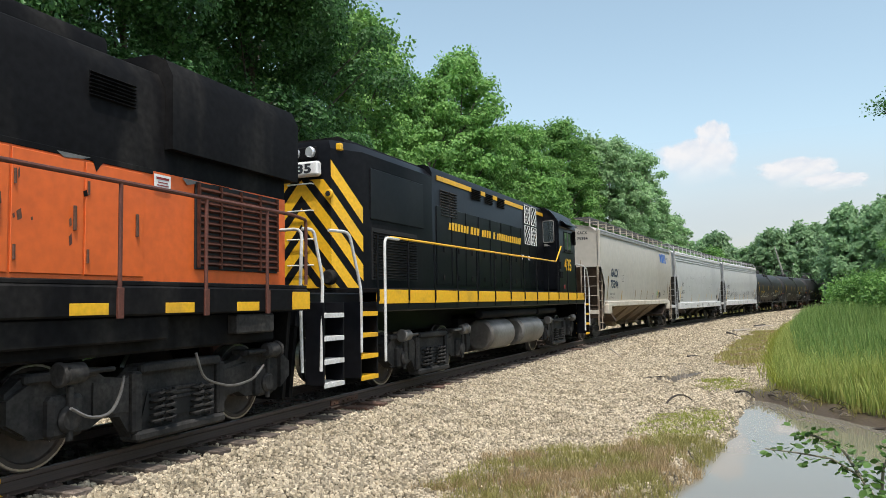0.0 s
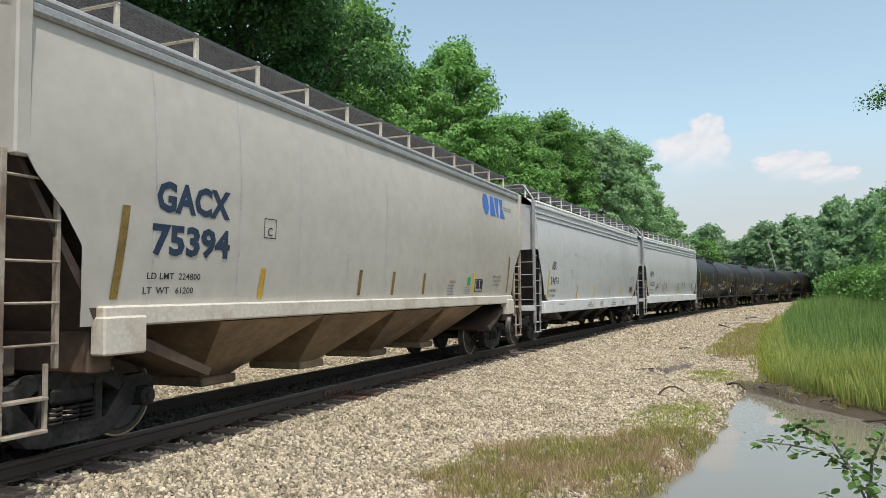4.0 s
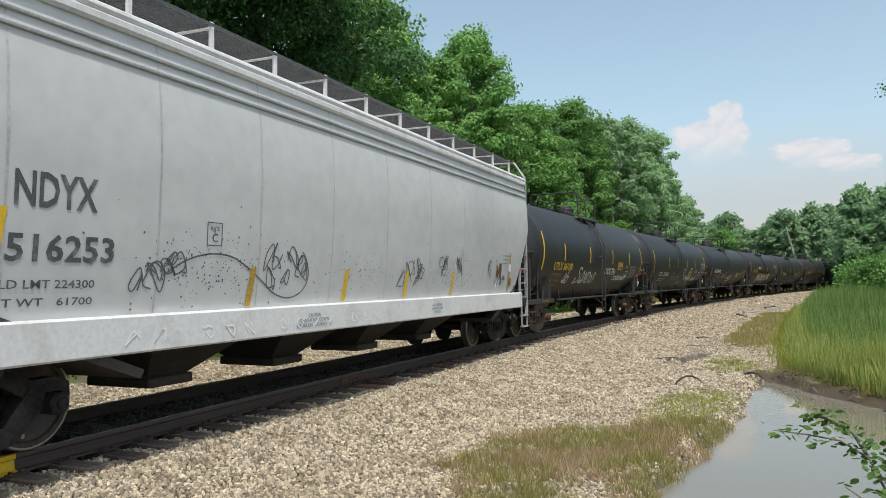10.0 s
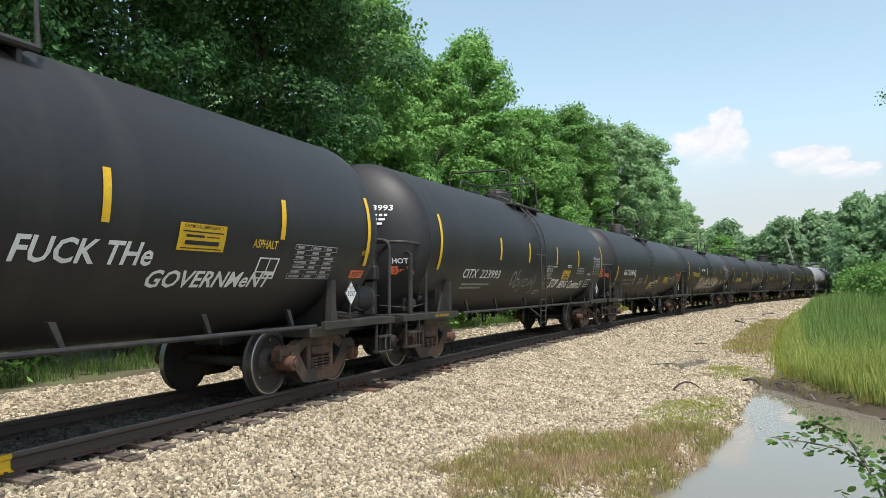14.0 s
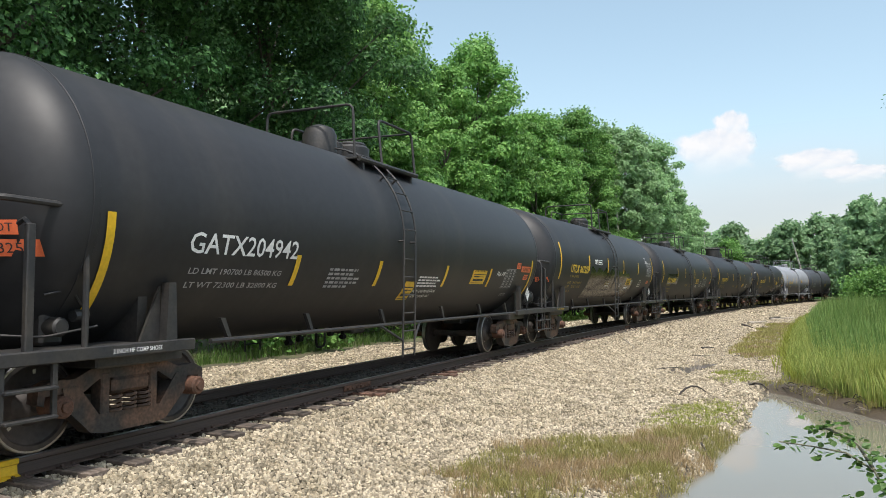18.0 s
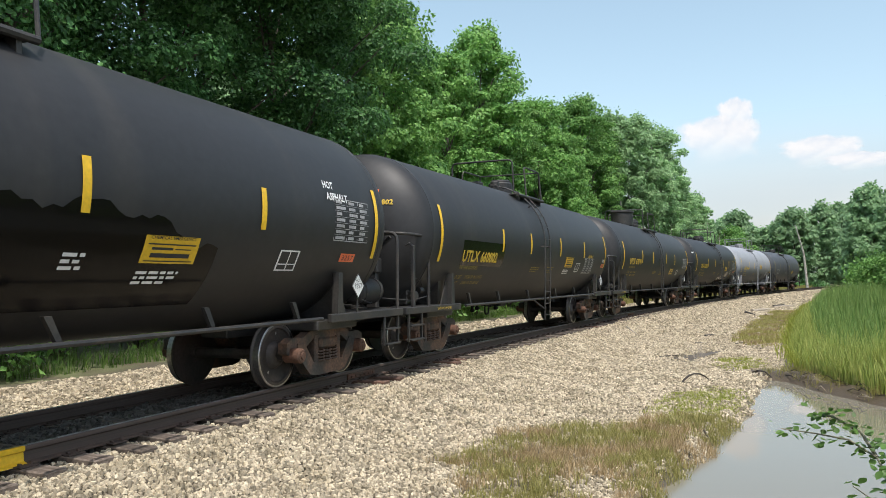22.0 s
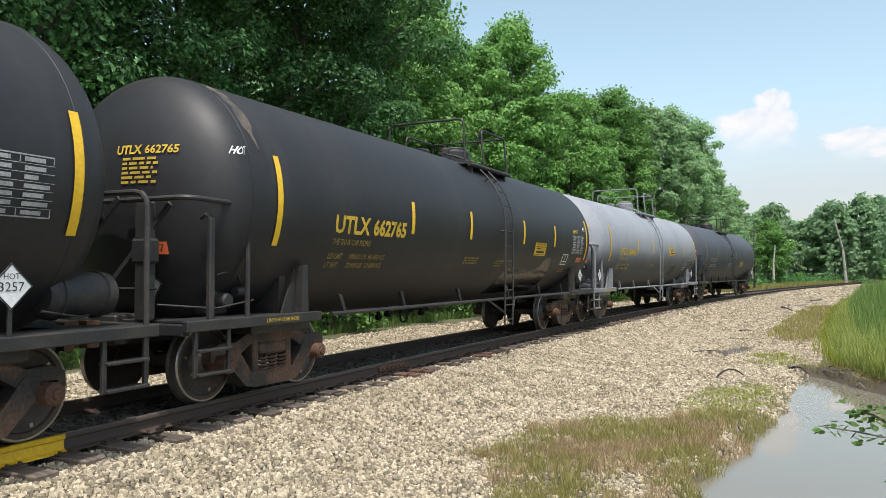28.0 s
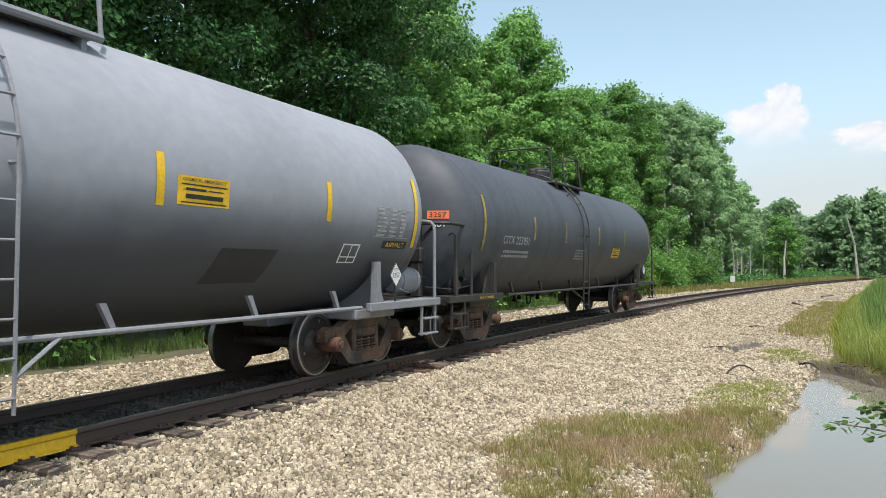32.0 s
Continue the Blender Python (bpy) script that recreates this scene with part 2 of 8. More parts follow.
M_BLUE = mat("blue lettering", (0.03, 0.13, 0.45), 0.5, vary=0.1, scale=10)
M_HOPWHITE = mat("white hopper paint", (0.525, 0.525, 0.51), 0.5, vary=0.05, scale=1.6, alt=(0.40, 0.405, 0.40), patch=0.56, streak=(.5, .5, .5))
M_HOPBEIGE = mat("aged cream hopper paint", (0.46, 0.43, 0.375), 0.55, vary=0.06, scale=1.6, alt=(0.39, 0.35, 0.29), patch=0.55, streak=(.5, .5, .5))
M_SILLCREAM = mat("cream painted steel", (0.55, 0.50, 0.42), 0.55, vary=0.12, scale=8, alt=(0.38, 0.30, 0.22), patch=0.6)
M_SILLWHITE = mat("white painted steel", (0.64, 0.64, 0.63), 0.5, vary=0.08, scale=8, alt=(0.5, 0.48, 0.45), patch=0.6)
# brown-stained sheet, its base taken near black for the shade below the car
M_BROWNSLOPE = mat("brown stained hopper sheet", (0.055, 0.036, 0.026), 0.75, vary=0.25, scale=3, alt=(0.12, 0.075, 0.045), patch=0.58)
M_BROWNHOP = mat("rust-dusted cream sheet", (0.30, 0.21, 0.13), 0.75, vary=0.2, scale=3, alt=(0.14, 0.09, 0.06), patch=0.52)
# near-black underside of the white hoppers, under-car shade put into the colour
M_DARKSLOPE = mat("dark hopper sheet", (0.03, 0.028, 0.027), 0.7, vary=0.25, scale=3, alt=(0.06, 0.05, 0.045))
M_SEAM = mat("stained weld seam", (0.45, 0.45, 0.435), 0.6, vary=0.15, scale=8, alt=(0.33, 0.325, 0.31), patch=0.55)
M_HOPGREY = mat("grey galvanised steel", (0.36, 0.36, 0.35), 0.5, 0.3, vary=0.15, scale=10)
M_GRATE = mat("dark grating", (0.12, 0.12, 0.12), 0.6, 0.3, vary=0.2, scale=20)
M_LOCOBLACK = mat("black locomotive paint", (0.0042, 0.005, 0.0068), 0.34, vary=0.25, scale=3, alt=(0.0095, 0.0095, 0.011), bump=0.02, bscale=8, spec=0.09)
M_ORANGE = mat("orange locomotive paint", (0.72, 0.13, 0.02), 0.5, vary=0.08, scale=3, alt=(0.55, 0.10, 0.02), patch=0.6)
M_SOOT = mat("sooty black paint", (0.0055, 0.0055, 0.0062), 0.72, vary=0.35, scale=4, alt=(0.021, 0.0195, 0.018), patch=0.56, spec=0.1, streak=(1.6, 1.6, .4))
M_LOCOTRUCK = mat("dusty dark cast steel", (0.02, 0.0195, 0.019), 0.75, vary=0.35, scale=7, alt=(0.05, 0.046, 0.042), patch=0.52, bump=0.15, bscale=30, spec=0.2)
M_GRILLE = mat("rust-brown louvre steel", (0.075, 0.026, 0.016), 0.7, vary=0.35, scale=5, alt=(0.03, 0.016, 0.012), spec=0.2)
M_POSTGREY = mat("grey weathered ladder steel", (0.30, 0.305, 0.305), 0.55, vary=0.15, scale=10, alt=(0.2, 0.19, 0.18), patch=0.58)
M_POSTCREAM = mat("cream ladder steel stained brown", (0.34, 0.29, 0.225), 0.6, vary=0.15, scale=8, alt=(0.15, 0.10, 0.07), patch=0.54)
M_LOCOYEL = mat("golden yellow paint", (0.78, 0.43, 0.015), 0.45, vary=0.1, scale=6, alt=(0.55, 0.30, 0.03), patch=0.62)
M_HANDRAIL = mat("rusty red handrail", (0.11, 0.035, 0.022), 0.6, vary=0.2, scale=15)
M_ALUM = mat("dull aluminium paint", (0.17, 0.165, 0.155), 0.5, 0.3, vary=0.18, scale=5, alt=(0.10, 0.09, 0.08), patch=0.52)
# near-black for sheets that paint the shade of openings; also dark lenses
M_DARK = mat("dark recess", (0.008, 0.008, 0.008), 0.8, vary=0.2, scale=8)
M_GLASS = mat("dark cab glass", (0.03, 0.04, 0.042), 0.04, vary=0.05, scale=2, spec=1.6)
M_LENS = mat("clear lamp glass", (0.7, 0.72, 0.74), 0.1, 0.6, vary=0.05, scale=8)
M_ORANGEPLATE = mat("orange placard", (0.75, 0.16, 0.06), 0.5, vary=0.08, scale=15)
M_TIEPLATE = mat("dark rusty plate", (0.07, 0.046, 0.036), 0.8, vary=0.25, scale=15)
M_RAIL = mat("weathered rail steel", (0.088, 0.055, 0.04), 0.7, vary=0.25, scale=6, alt=(0.05, 0.036, 0.03), coords="Generated")
M_RAILTOP = mat("worn rail head", (0.28, 0.26, 0.25), 0.4, 0.8, vary=0.2, scale=30)
M_TIE = mat("weathered timber tie", (0.085, 0.064, 0.05), 0.85, vary=0.3, scale=8, alt=(0.15, 0.12, 0.098), bump=0.5, bscale=25, obj=0.4, streak=(8, 1, 8))
M_REDTIE = mat("rust stained tie", (0.12, 0.066, 0.046), 0.85, vary=0.3, scale=8, alt=(0.12, 0.08, 0.06), bump=0.5, bscale=25, obj=0.3)
M_STONE = mat("limestone chips", (0.405, 0.344, 0.25), 0.85, spec=0.2, vary=0.10, scale=10, alt=(0.31, 0.26, 0.18), island=0.5, bump=0.2, bscale=60)
M_BARK = mat("grey brown bark", (0.11, 0.09, 0.072), 0.9, vary=0.3, scale=6, alt=(0.06, 0.05, 0.04), bump=0.7, bscale=20, streak=(3, 3, 0.6))
M_PALEBARK = mat("pale birch bark", (0.45, 0.42, 0.37), 0.8, vary=0.2, scale=6, alt=(0.2, 0.17, 0.14), patch=0.6)
M_LEAF = leafmat("maple leaves", (0.095, 0.225, 0.052), (0.215, 0.39, 0.10), 0.22, 0.38)
# darker copy of the maple leaves, with canopy shade put into the colour
M_LEAFSHADE = leafmat("deep green maple leaves", (0.035, 0.10, 0.032), (0.16, 0.36, 0.11), 0.22, 0.42)
# far foliage: distance haze is put into these lifted, greyed leaf colours
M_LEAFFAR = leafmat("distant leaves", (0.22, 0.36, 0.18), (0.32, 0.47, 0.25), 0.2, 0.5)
M_LEAFHAZE = leafmat("grey green leaves", (0.25, 0.41, 0.19), (0.36, 0.52, 0.27), 0.15, 0.5)
M_LEAFBRIGHT = leafmat("young leaves", (0.10, 0.21, 0.03), (0.18, 0.30, 0.055), 0.25, 0.45)
M_REED = leafmat("reed blades", (0.23, 0.32, 0.075), (0.46, 0.48, 0.15), 0.1, 0.4)
M_REEDBACK = leafmat("tall reed blades", (0.15, 0.28, 0.07), (0.33, 0.44, 0.14), 0.1, 0.4)
M_DRYGRASS = leafmat("dry grass blades", (0.36, 0.262, 0.138), (0.46, 0.345, 0.195), 0.1, 0.35)
M_OLIVE = leafmat("olive grass blades", (0.29, 0.27, 0.085), (0.40, 0.36, 0.13), 0.1, 0.4)
M_YELGRASS = leafmat("yellow green grass", (0.27, 0.32, 0.05), (0.36, 0.38, 0.08), 0.1, 0.4)
# dark greens hold the shade that the tree line throws on the verge
M_VERGE = leafmat("verge grass", (0.065, 0.13, 0.03), (0.16, 0.25, 0.06), 0.1, 0.35)
M_TWIG = mat("dark wet wood", (0.05, 0.04, 0.032), 0.7, vary=0.3, scale=15)
M_LOG = mat("bleached wood", (0.36, 0.31, 0.25), 0.8, vary=0.2, scale=10)

# ---- the line of the track ----
_S = np.linspace(-160, 420, 5801)
_K = np.maximum(0.003441 - 2.138e-5 * np.clip(_S, 0, None), 0)
_T = -np.cumsum(_K) * 0.1
_T -= np.interp(0, _S, _T)
_X, _Y = np.cumsum(np.cos(_T)) * 0.1, np.cumsum(np.sin(_T)) * 0.1
_X -= np.interp(0, _S, _X)
_Y -= np.interp(0, _S, _Y)


def line(s, lat=0.0):
    """x, y and heading at the distance s along the track, lat metres beyond its centre as seen by the camera."""
    x, y, a = np.interp(s, _S, _X), np.interp(s, _S, _Y), np.interp(s, _S, _T)
    return x - lat * np.sin(a), y + lat * np.cos(a), a


def spot(s, lat, z=0.0, turn=0.0):
    x, y, a = line(s, lat)
    return pose(x, y, z, 0, 0, math.degrees(a) + turn)


def hills(x, y, f, seed=0.0):
    return np.sin(x * f + seed) * np.cos(y * f * 1.3 + seed * 2) + 0.5 * np.sin(x * f * 2.3 + y * f * 1.9 + seed)


WATER = -0.82


def shore(s):
    """The pond's gravel shore and its muddy far bank, beside the track's centre line."""
    near = np.interp(s, [4, 8.3, 9.1, 10, 11.25, 12, 13.3, 14.4, 15.4, 18.2, 19.1], [-6.2, -6.14, -6.08, -6.28, -6.5, -6.5, -6.71, -6.88, -6.82, -6.95, -7.12]) + 0.04 * np.sin(s * 5.1)
    back = np.interp(s, [4, 10, 14.4, 16, 17.1, 17.6, 18.3, 19.1, 19.25], [-19, -13.6, -10.1, -9.05, -8.37, -8.04, -7.7, -7.35, -7.15]) + 0.05 * np.sin(s * 4.3)
    return near, back


def pond_depth(s, lat):
    """Over 0 inside the pond, in metres from its rim."""
    near, back = shore(s)
    return np.minimum(np.minimum(near - lat, lat - back), np.minimum(19.2 - s, s - 4.5))


def reed_edge(s):
    """Where the reeds begin beside the track."""
    return np.interp(s, [8, 12, 14.4, 16, 18.3, 20, 22, 24, 32, 45, 69, 110], [-16, -12.8, -10.2, -9.3, -8.2, -7.7, -7.55, -7.45, -7.28, -6.88, -5.87, -3.4])


def land(s, lat):
    """Height of the ground."""
    near = np.interp(-lat, [0, 1.25, 1.6, 3.0, 4.2, 6.2, 7.5, 12, 40, 200], [-.235, -.245, -.285, -.60, -.66, -.70, -.66, -.62, -.3, 0.5])
    far = np.interp(lat, [0, 1.25, 1.7, 2.6, 5.0, 7.0, 9, 14, 40, 200], [-.21, -.21, -.27, -.42, -.45, -.50, -.30, .0, .6, 2.0])
    z = np.where(lat < 0, near, far)
    rough = np.clip((np.abs(lat) - 1.5) / 3, 0, 1)
    z = z + rough * (0.035 * hills(s, lat, 0.9) + 0.02 * hills(s, lat, 2.7, 1.0))
    d = pond_depth(s, lat)
    bed = WATER - 0.03 - np.clip(d, 0, 2) * 0.35
    k = np.clip((d + 0.22) / 0.22, 0, 1)
    z = z * (1 - k) + np.minimum(z, bed) * k
    w = puddle(s, lat)
    stand = np.exp(-((s + 1) / 4.5) ** 2 - ((lat + 8) / 3.5) ** 2)
    return z - 0.035 * w + 0.5 * stand


def puddle(s, lat):
    """The muddy hollow in the gravel, 0 to 1."""
    return np.exp(-(((s - 23.4) / 2.5) ** 2 + ((lat + 5.27 + .17 * (s - 23.4) + .05 * np.sin(s * 5)) / .36) ** 2) ** 2)


def mud(s, lat):
    """Dark wet mud: the hollow, the pond's far bank and the debris line, 0 to 1."""
    near, back = shore(s)
    bank = np.clip((near + .1 - lat) / .15, 0, 1) * np.clip((19.9 - s) / .5, 0, 1) * np.clip((lat - back + 1.5) / .4, 0, 1)
    tip = np.exp(-(((s - 19.6) / .7) ** 2 + ((lat + 7.0) / .45) ** 2) ** 2)
    drift = .8 * np.exp(-(((s - 21.8) / 1.0) ** 2 + ((lat + 4.65) / .12) ** 2) ** 2)
    return np.maximum(np.maximum(puddle(s, lat), bank), np.maximum(tip, drift))


def wet(s, lat):
    """Damp bare patches along the gravel's edge, 0 to 1."""
    w = 0
    for s0, l0, a, b in ((31, -6.2, 5, .6), (42, -5.9, 8, .8), (48, -5.3, 5, .5)):
        w = np.maximum(w, np.exp(-(((s - s0) / a) ** 2 + ((lat - l0) / b) ** 2) ** 2))
    return w


# ---- ground ----
def strip(s_edges, lat_edges):
    S, L = np.meshgrid(s_edges, lat_edges, indexing="ij")
    x, y, _ = line(S, L)
    V = np.stack([x, y, land(S, L)], -1).reshape(-1, 3)
    a, b = len(s_edges), len(lat_edges)
    i = (np.arange(a - 1)[:, None] * b + np.arange(b - 1)).ravel()
    return V, np.stack([i, i + b, i + b + 1, i + 1], 1)


def ground_material():
    """Gravel base, dark as shaded gaps, beside the track, earth and grass further out, by distance from the track's
    centre line.
    """
    # the dark base paints the shade in the gaps between pale stones
    m = mat("ballast and earth", (0.075, 0.061, 0.043), 0.9, vary=0.25, scale=3, alt=(0.06, 0.048, 0.034), patch=0.52, bump=1.0, bscale=20)
    n, l = m.node_tree.nodes, m.node_tree.links
    at = n.new("ShaderNodeAttribute")
    at.attribute_name = "earth"
    hsv = n["Hue/Saturation/Value"]
    b = n["Principled BSDF"]
    no = n.new("ShaderNodeTexNoise")
    no.inputs["Scale"].default_value = 1.3
    no.inputs["Detail"].default_value = 5
    tc = n["Texture Coordinate"]
    l.new(tc.outputs["Object"], no.inputs["Vector"])
    col = n.new("ShaderNodeValToRGB")
    e = col.color_ramp.elements
    e[0].color, e[0].position = (0.10, 0.082, 0.05, 1), 0.35
    e[1].color, e[1].position = (0.11, 0.125, 0.05, 1), 0.62
    l.new(no.outputs["Fac"], col.inputs["Fac"])
    mix = n.new("ShaderNodeMix")
    mix.data_type = "RGBA"
    l.new(at.outputs["Fac"], mix.inputs["Factor"])
    l.new(hsv.outputs["Color"], mix.inputs["A"])
    l.new(col.outputs["Color"], mix.inputs["B"])
    # brown-grey track bed, its colour deepened for the shade under the train
    bed = n.new("ShaderNodeAttribute")
    bed.attribute_name = "bed"
    bed_shade = n.new("ShaderNodeMix")
    bed_shade.data_type = "RGBA"
    l.new(bed.outputs["Fac"], bed_shade.inputs["Factor"])
    md = n.new("ShaderNodeAttribute")
    md.attribute_name = "mud"
    soak = n.new("ShaderNodeMix")
    soak.data_type = "RGBA"
    l.new(md.outputs["Fac"], soak.inputs["Factor"])
    l.new(mix.outputs["Result"], soak.inputs["A"])
    soak.inputs["B"].default_value = (0.072, 0.053, 0.033, 1)
    l.new(soak.outputs["Result"], bed_shade.inputs["A"])
    rr = n.new("ShaderNodeMapRange")
    rr.inputs["To Min"].default_value, rr.inputs["To Max"].default_value = 0.9, 0.5
    l.new(md.outputs["Fac"], rr.inputs["Value"])
    l.new(rr.outputs["Result"], b.inputs["Roughness"])
    bed_shade.inputs["B"].default_value = (0.06, 0.053, 0.046, 1)
    l.new(bed_shade.outputs["Result"], b.inputs["Base Color"])
    return m


M_GROUND = ground_material()
s_e = np.concatenate([[-1500, -500, -150], np.arange(-60, 3, 3), np.arange(3, 40, 0.3), np.arange(40, 120, 2.0), [130, 150, 180, 240, 400, 900, 2500]])
l_e = np.concatenate([[-2500, -900, -300, -120, -60, -40, -30, -24, -20], np.arange(-17, -8, 0.6), np.arange(-8, 8, 0.22), np.arange(8, 18, 1.0), [20, 26, 34, 50, 90, 200, 600, 2500]])
gv, gf = strip(s_e, l_e)
gme = soup("ground", gv, gf, M_GROUND, True)
GS, GL = np.meshgrid(s_e, l_e, indexing="ij")
wob = 0.35 * hills(GS, GL, 0.7)
earth = np.clip((GL - np.interp(GS, [40, 62, 110], [5.6, 4.4, 3.4]) + wob) / 0.8, 0, 1) + np.clip((reed_edge(GS) - GL + 0.35 * wob + 0.15) / 0.5, 0, 1)
earth = np.maximum(earth, np.clip(1.1 - (((GS - 31.5) / 7) ** 2 + ((GL + 6.3) / 0.7) ** 2), 0, 0.85))
earth = np.maximum(earth, 0.9 * wet(GS, GL))
earth = np.maximum(earth, np.where(pond_depth(GS, GL) > 0.05, 0.9, 0))
earth = np.maximum(earth, np.where((GL < shore(GS)[0]) & (GL - shore(GS)[1] > -0.9) & (GS < 20.5), 0.9, 0))
ga = gme.attributes.new("earth", "FLOAT", "POINT")
ga.data.foreach_set("value", np.clip(earth, 0, 1).ravel().astype(np.float32))
gm_ = gme.attributes.new("mud", "FLOAT", "POINT")
gm_.data.foreach_set("value", np.clip(mud(GS, GL), 0, 1).ravel().astype(np.float32))
gb = gme.attributes.new("bed", "FLOAT", "POINT")
gb.data.foreach_set("value", np.clip((1.3 - np.abs(GL)) / 0.4, 0, 1).ravel().astype(np.float32))
ground = tagged(new("ground", gme), "ground of pale ballast gravel, damp earth and grass", "ground", kind="structure")

# water
m_water = bpy.data.materials.new("still pond water")
m_water.use_nodes = True
wb = m_water.node_tree.nodes["Principled BSDF"]
wb.inputs["Base Color"].default_value = (0.18, 0.166, 0.132, 1)
wb.inputs["Roughness"].default_value = 0.02
wb.inputs["IOR"].default_value = 1.33
wnz = m_water.node_tree.nodes.new("ShaderNodeTexNoise")
wnz.inputs["Scale"].default_value = 5
wbp = m_water.node_tree.nodes.new("ShaderNodeBump")
wbp.inputs["Strength"].default_value = 0.006
m_water.node_tree.links.new(wnz.outputs["Fac"], wbp.inputs["Height"])
m_water.node_tree.links.new(wbp.outputs["Normal"], wb.inputs["Normal"])
wg = Geo()
ring = [spot(s, l, WATER).translation for s, l in ((3.5, -5.6), (3.5, -23), (12, -14), (19.6, -8.5), (19.6, -6.4))]
wg.add([tuple(p) for p in ring], [tuple(range(len(ring)))])
water = tagged(part("water", wg, m_water), "still brown pond water reflecting the sky", "water", kind="structure")

# ---- loose stones ----
def stones(name, s0, s1, l0, l1, per, size, seed, keep=None, material=None, sides=4):
    """Loose stones, per to a square metre on a jittered grid: prisms with a smaller, tilted upper face."""
    r = np.random.default_rng(seed)
    cell = per ** -0.5
    S, L = np.meshgrid(np.arange(s0, s1, cell), np.arange(l0, l1, cell), indexing="ij")
    S, L = S.ravel(), L.ravel()
    S, L = S + r.uniform(-.42, .42, len(S)) * cell, L + r.uniform(-.42, .42, len(L)) * cell
    if keep is not None:
        k = keep(S, L, r)
        S, L = S[k], L[k]
    n = len(S)
    x, y, _ = line(S, L)
    z = land(S, L)
    h = size * r.uniform(0.65, 1.3, n)
    a = np.arange(sides) * TAU / sides + TAU / (2 * sides)
    w = 0.5 if sides > 4 else 0.66
    base = np.array([(math.cos(q) * w, math.sin(q) * w, c * .5) for c in (-1, 1) for q in a])
    V = base[None] * (1 + r.uniform(-0.3, 0.3, (n, 2 * sides, 3)))
    V[:, sides:, :2] *= r.uniform(0.5, 0.85, (n, 1, 1))
    V *= np.stack([h * r.uniform(0.9, 1.55, n), h, h * r.uniform(0.65, 1.05, n)], -1)[:, None]
    ang, tilt = r.uniform(0, TAU, n), r.normal(0, 0.4, n)
    ct, st = np.cos(tilt)[:, None], np.sin(tilt)[:, None]
    V[..., 0], V[..., 2] = V[..., 0] * ct - V[..., 2] * st, V[..., 0] * st + V[..., 2] * ct
    ca, sa = np.cos(ang)[:, None], np.sin(ang)[:, None]
    V[..., 0], V[..., 1] = V[..., 0] * ca - V[..., 1] * sa, V[..., 0] * sa + V[..., 1] * ca
    V += np.stack([x, y, z + h * r.uniform(0.0, 0.45, n)], -1)[:, None]
    q = [(i, (i + 1) % sides, sides + (i + 1) % sides, sides + i) for i in range(sides)]
    q += [(sides, sides + 1, sides + 2, sides + 3)] + ([(sides, sides + 3, sides + 4, sides + 5)] if sides == 6 else [])
    F = (np.arange(n)[:, None, None] * 2 * sides + np.array(q)[None]).reshape(-1, 4)
    ob = new(name, soup(name, V.reshape(-1, 3), F, material or M_STONE))
    return tagged(ob, "loose pale limestone ballast stones beside the track", "gravel", kind="stuff")


def grassy(s, lat):
    """Over 0 inside the grass patch beside the pond."""
    edge = np.interp(s, [6, 7.2, 7.7, 8.6, 9.2, 10.3, 10.9, 11.3, 11.6, 12.7, 13.1, 13.4], [-5.0, -4.35, -3.95, -3.6, -3.85, -3.7, -3.95, -4.4, -4.95, -5.25, -5.8, -8.0])
    e = (edge - lat) * 1.2 + 0.28 * np.sin(s * 2.9 + lat * 3) * np.cos(lat * 4.3 - s) + 0.2 * np.sin(s * 7.3) * np.sin(lat * 9.1)
    stony = np.exp(-((s - 8.0) / 0.9) ** 2 - ((lat + 5.55) / 0.45) ** 2) + 0.8 * np.exp(-((s - 11.0) / 0.9) ** 2 - ((lat + 6.25) / 0.25) ** 2)
    return np.minimum(e, 0.9) - 1.1 * stony


def bare(S, L, r):
    d = pond_depth(S, L)
    patch = np.clip(grassy(S, L) * 1.5, 0, .8)
    x, y, _ = line(S, L)
    return (np.hypot(x, y + 7.02) > 6.5) & (r.random(len(S)) > np.maximum(wet(S, L) * .8, mud(S, L) * 1.1)) & (d < 0.04) & (r.random(len(S)) > patch * 0.75) & (r.random(len(S)) < np.clip((L - reed_edge(S)) / 0.4, 0.04, 1))


stones("ballast_stones", 3.0, 9.5, -6.9, -1.27, 560, 0.045, 11, bare, None, 6)
stones("ballast_stones", 3.0, 24, -1.36, -0.87, 420, 0.04, 18)
stones("ballast_stones", 9.5, 15, -7.0, -1.26, 500, 0.046, 16, bare, None, 6)
stones("ballast_stones", 15, 30, -7.3, -1.2, 460, 0.046, 12, bare)
stones("ballast_stones", 30, 64, -7.0, -0.95, 140, 0.074, 13, bare)
stones("ballast_stones", 64, 112, -5.2, -0.95, 40, 0.14, 19, bare)
stones("ballast_stones", 4.5, 24, 1.0, 5.6, 260, 0.06, 14)
stones("ballast_stones", 24, 70, 1.0, 4.9, 60, 0.11, 20)
# stones between the rails, coloured darker for the under-train shade
M_BEDSTONE = mat("oily bed stones", (0.085, 0.076, 0.066), 0.8, vary=0.2, scale=10, island=0.5)
stones("bed_stones", 4.0, 20, -0.68, 0.68, 220, 0.055, 15, None, M_BEDSTONE)
stones("bed_stones", 4.0, 20, 0.85, 1.3, 200, 0.055, 17, None, M_BEDSTONE)


# ---- track ----
track = tagged(new("railway_track"), "single railway track with timber ties on pale ballast", "railway track", kind="structure")
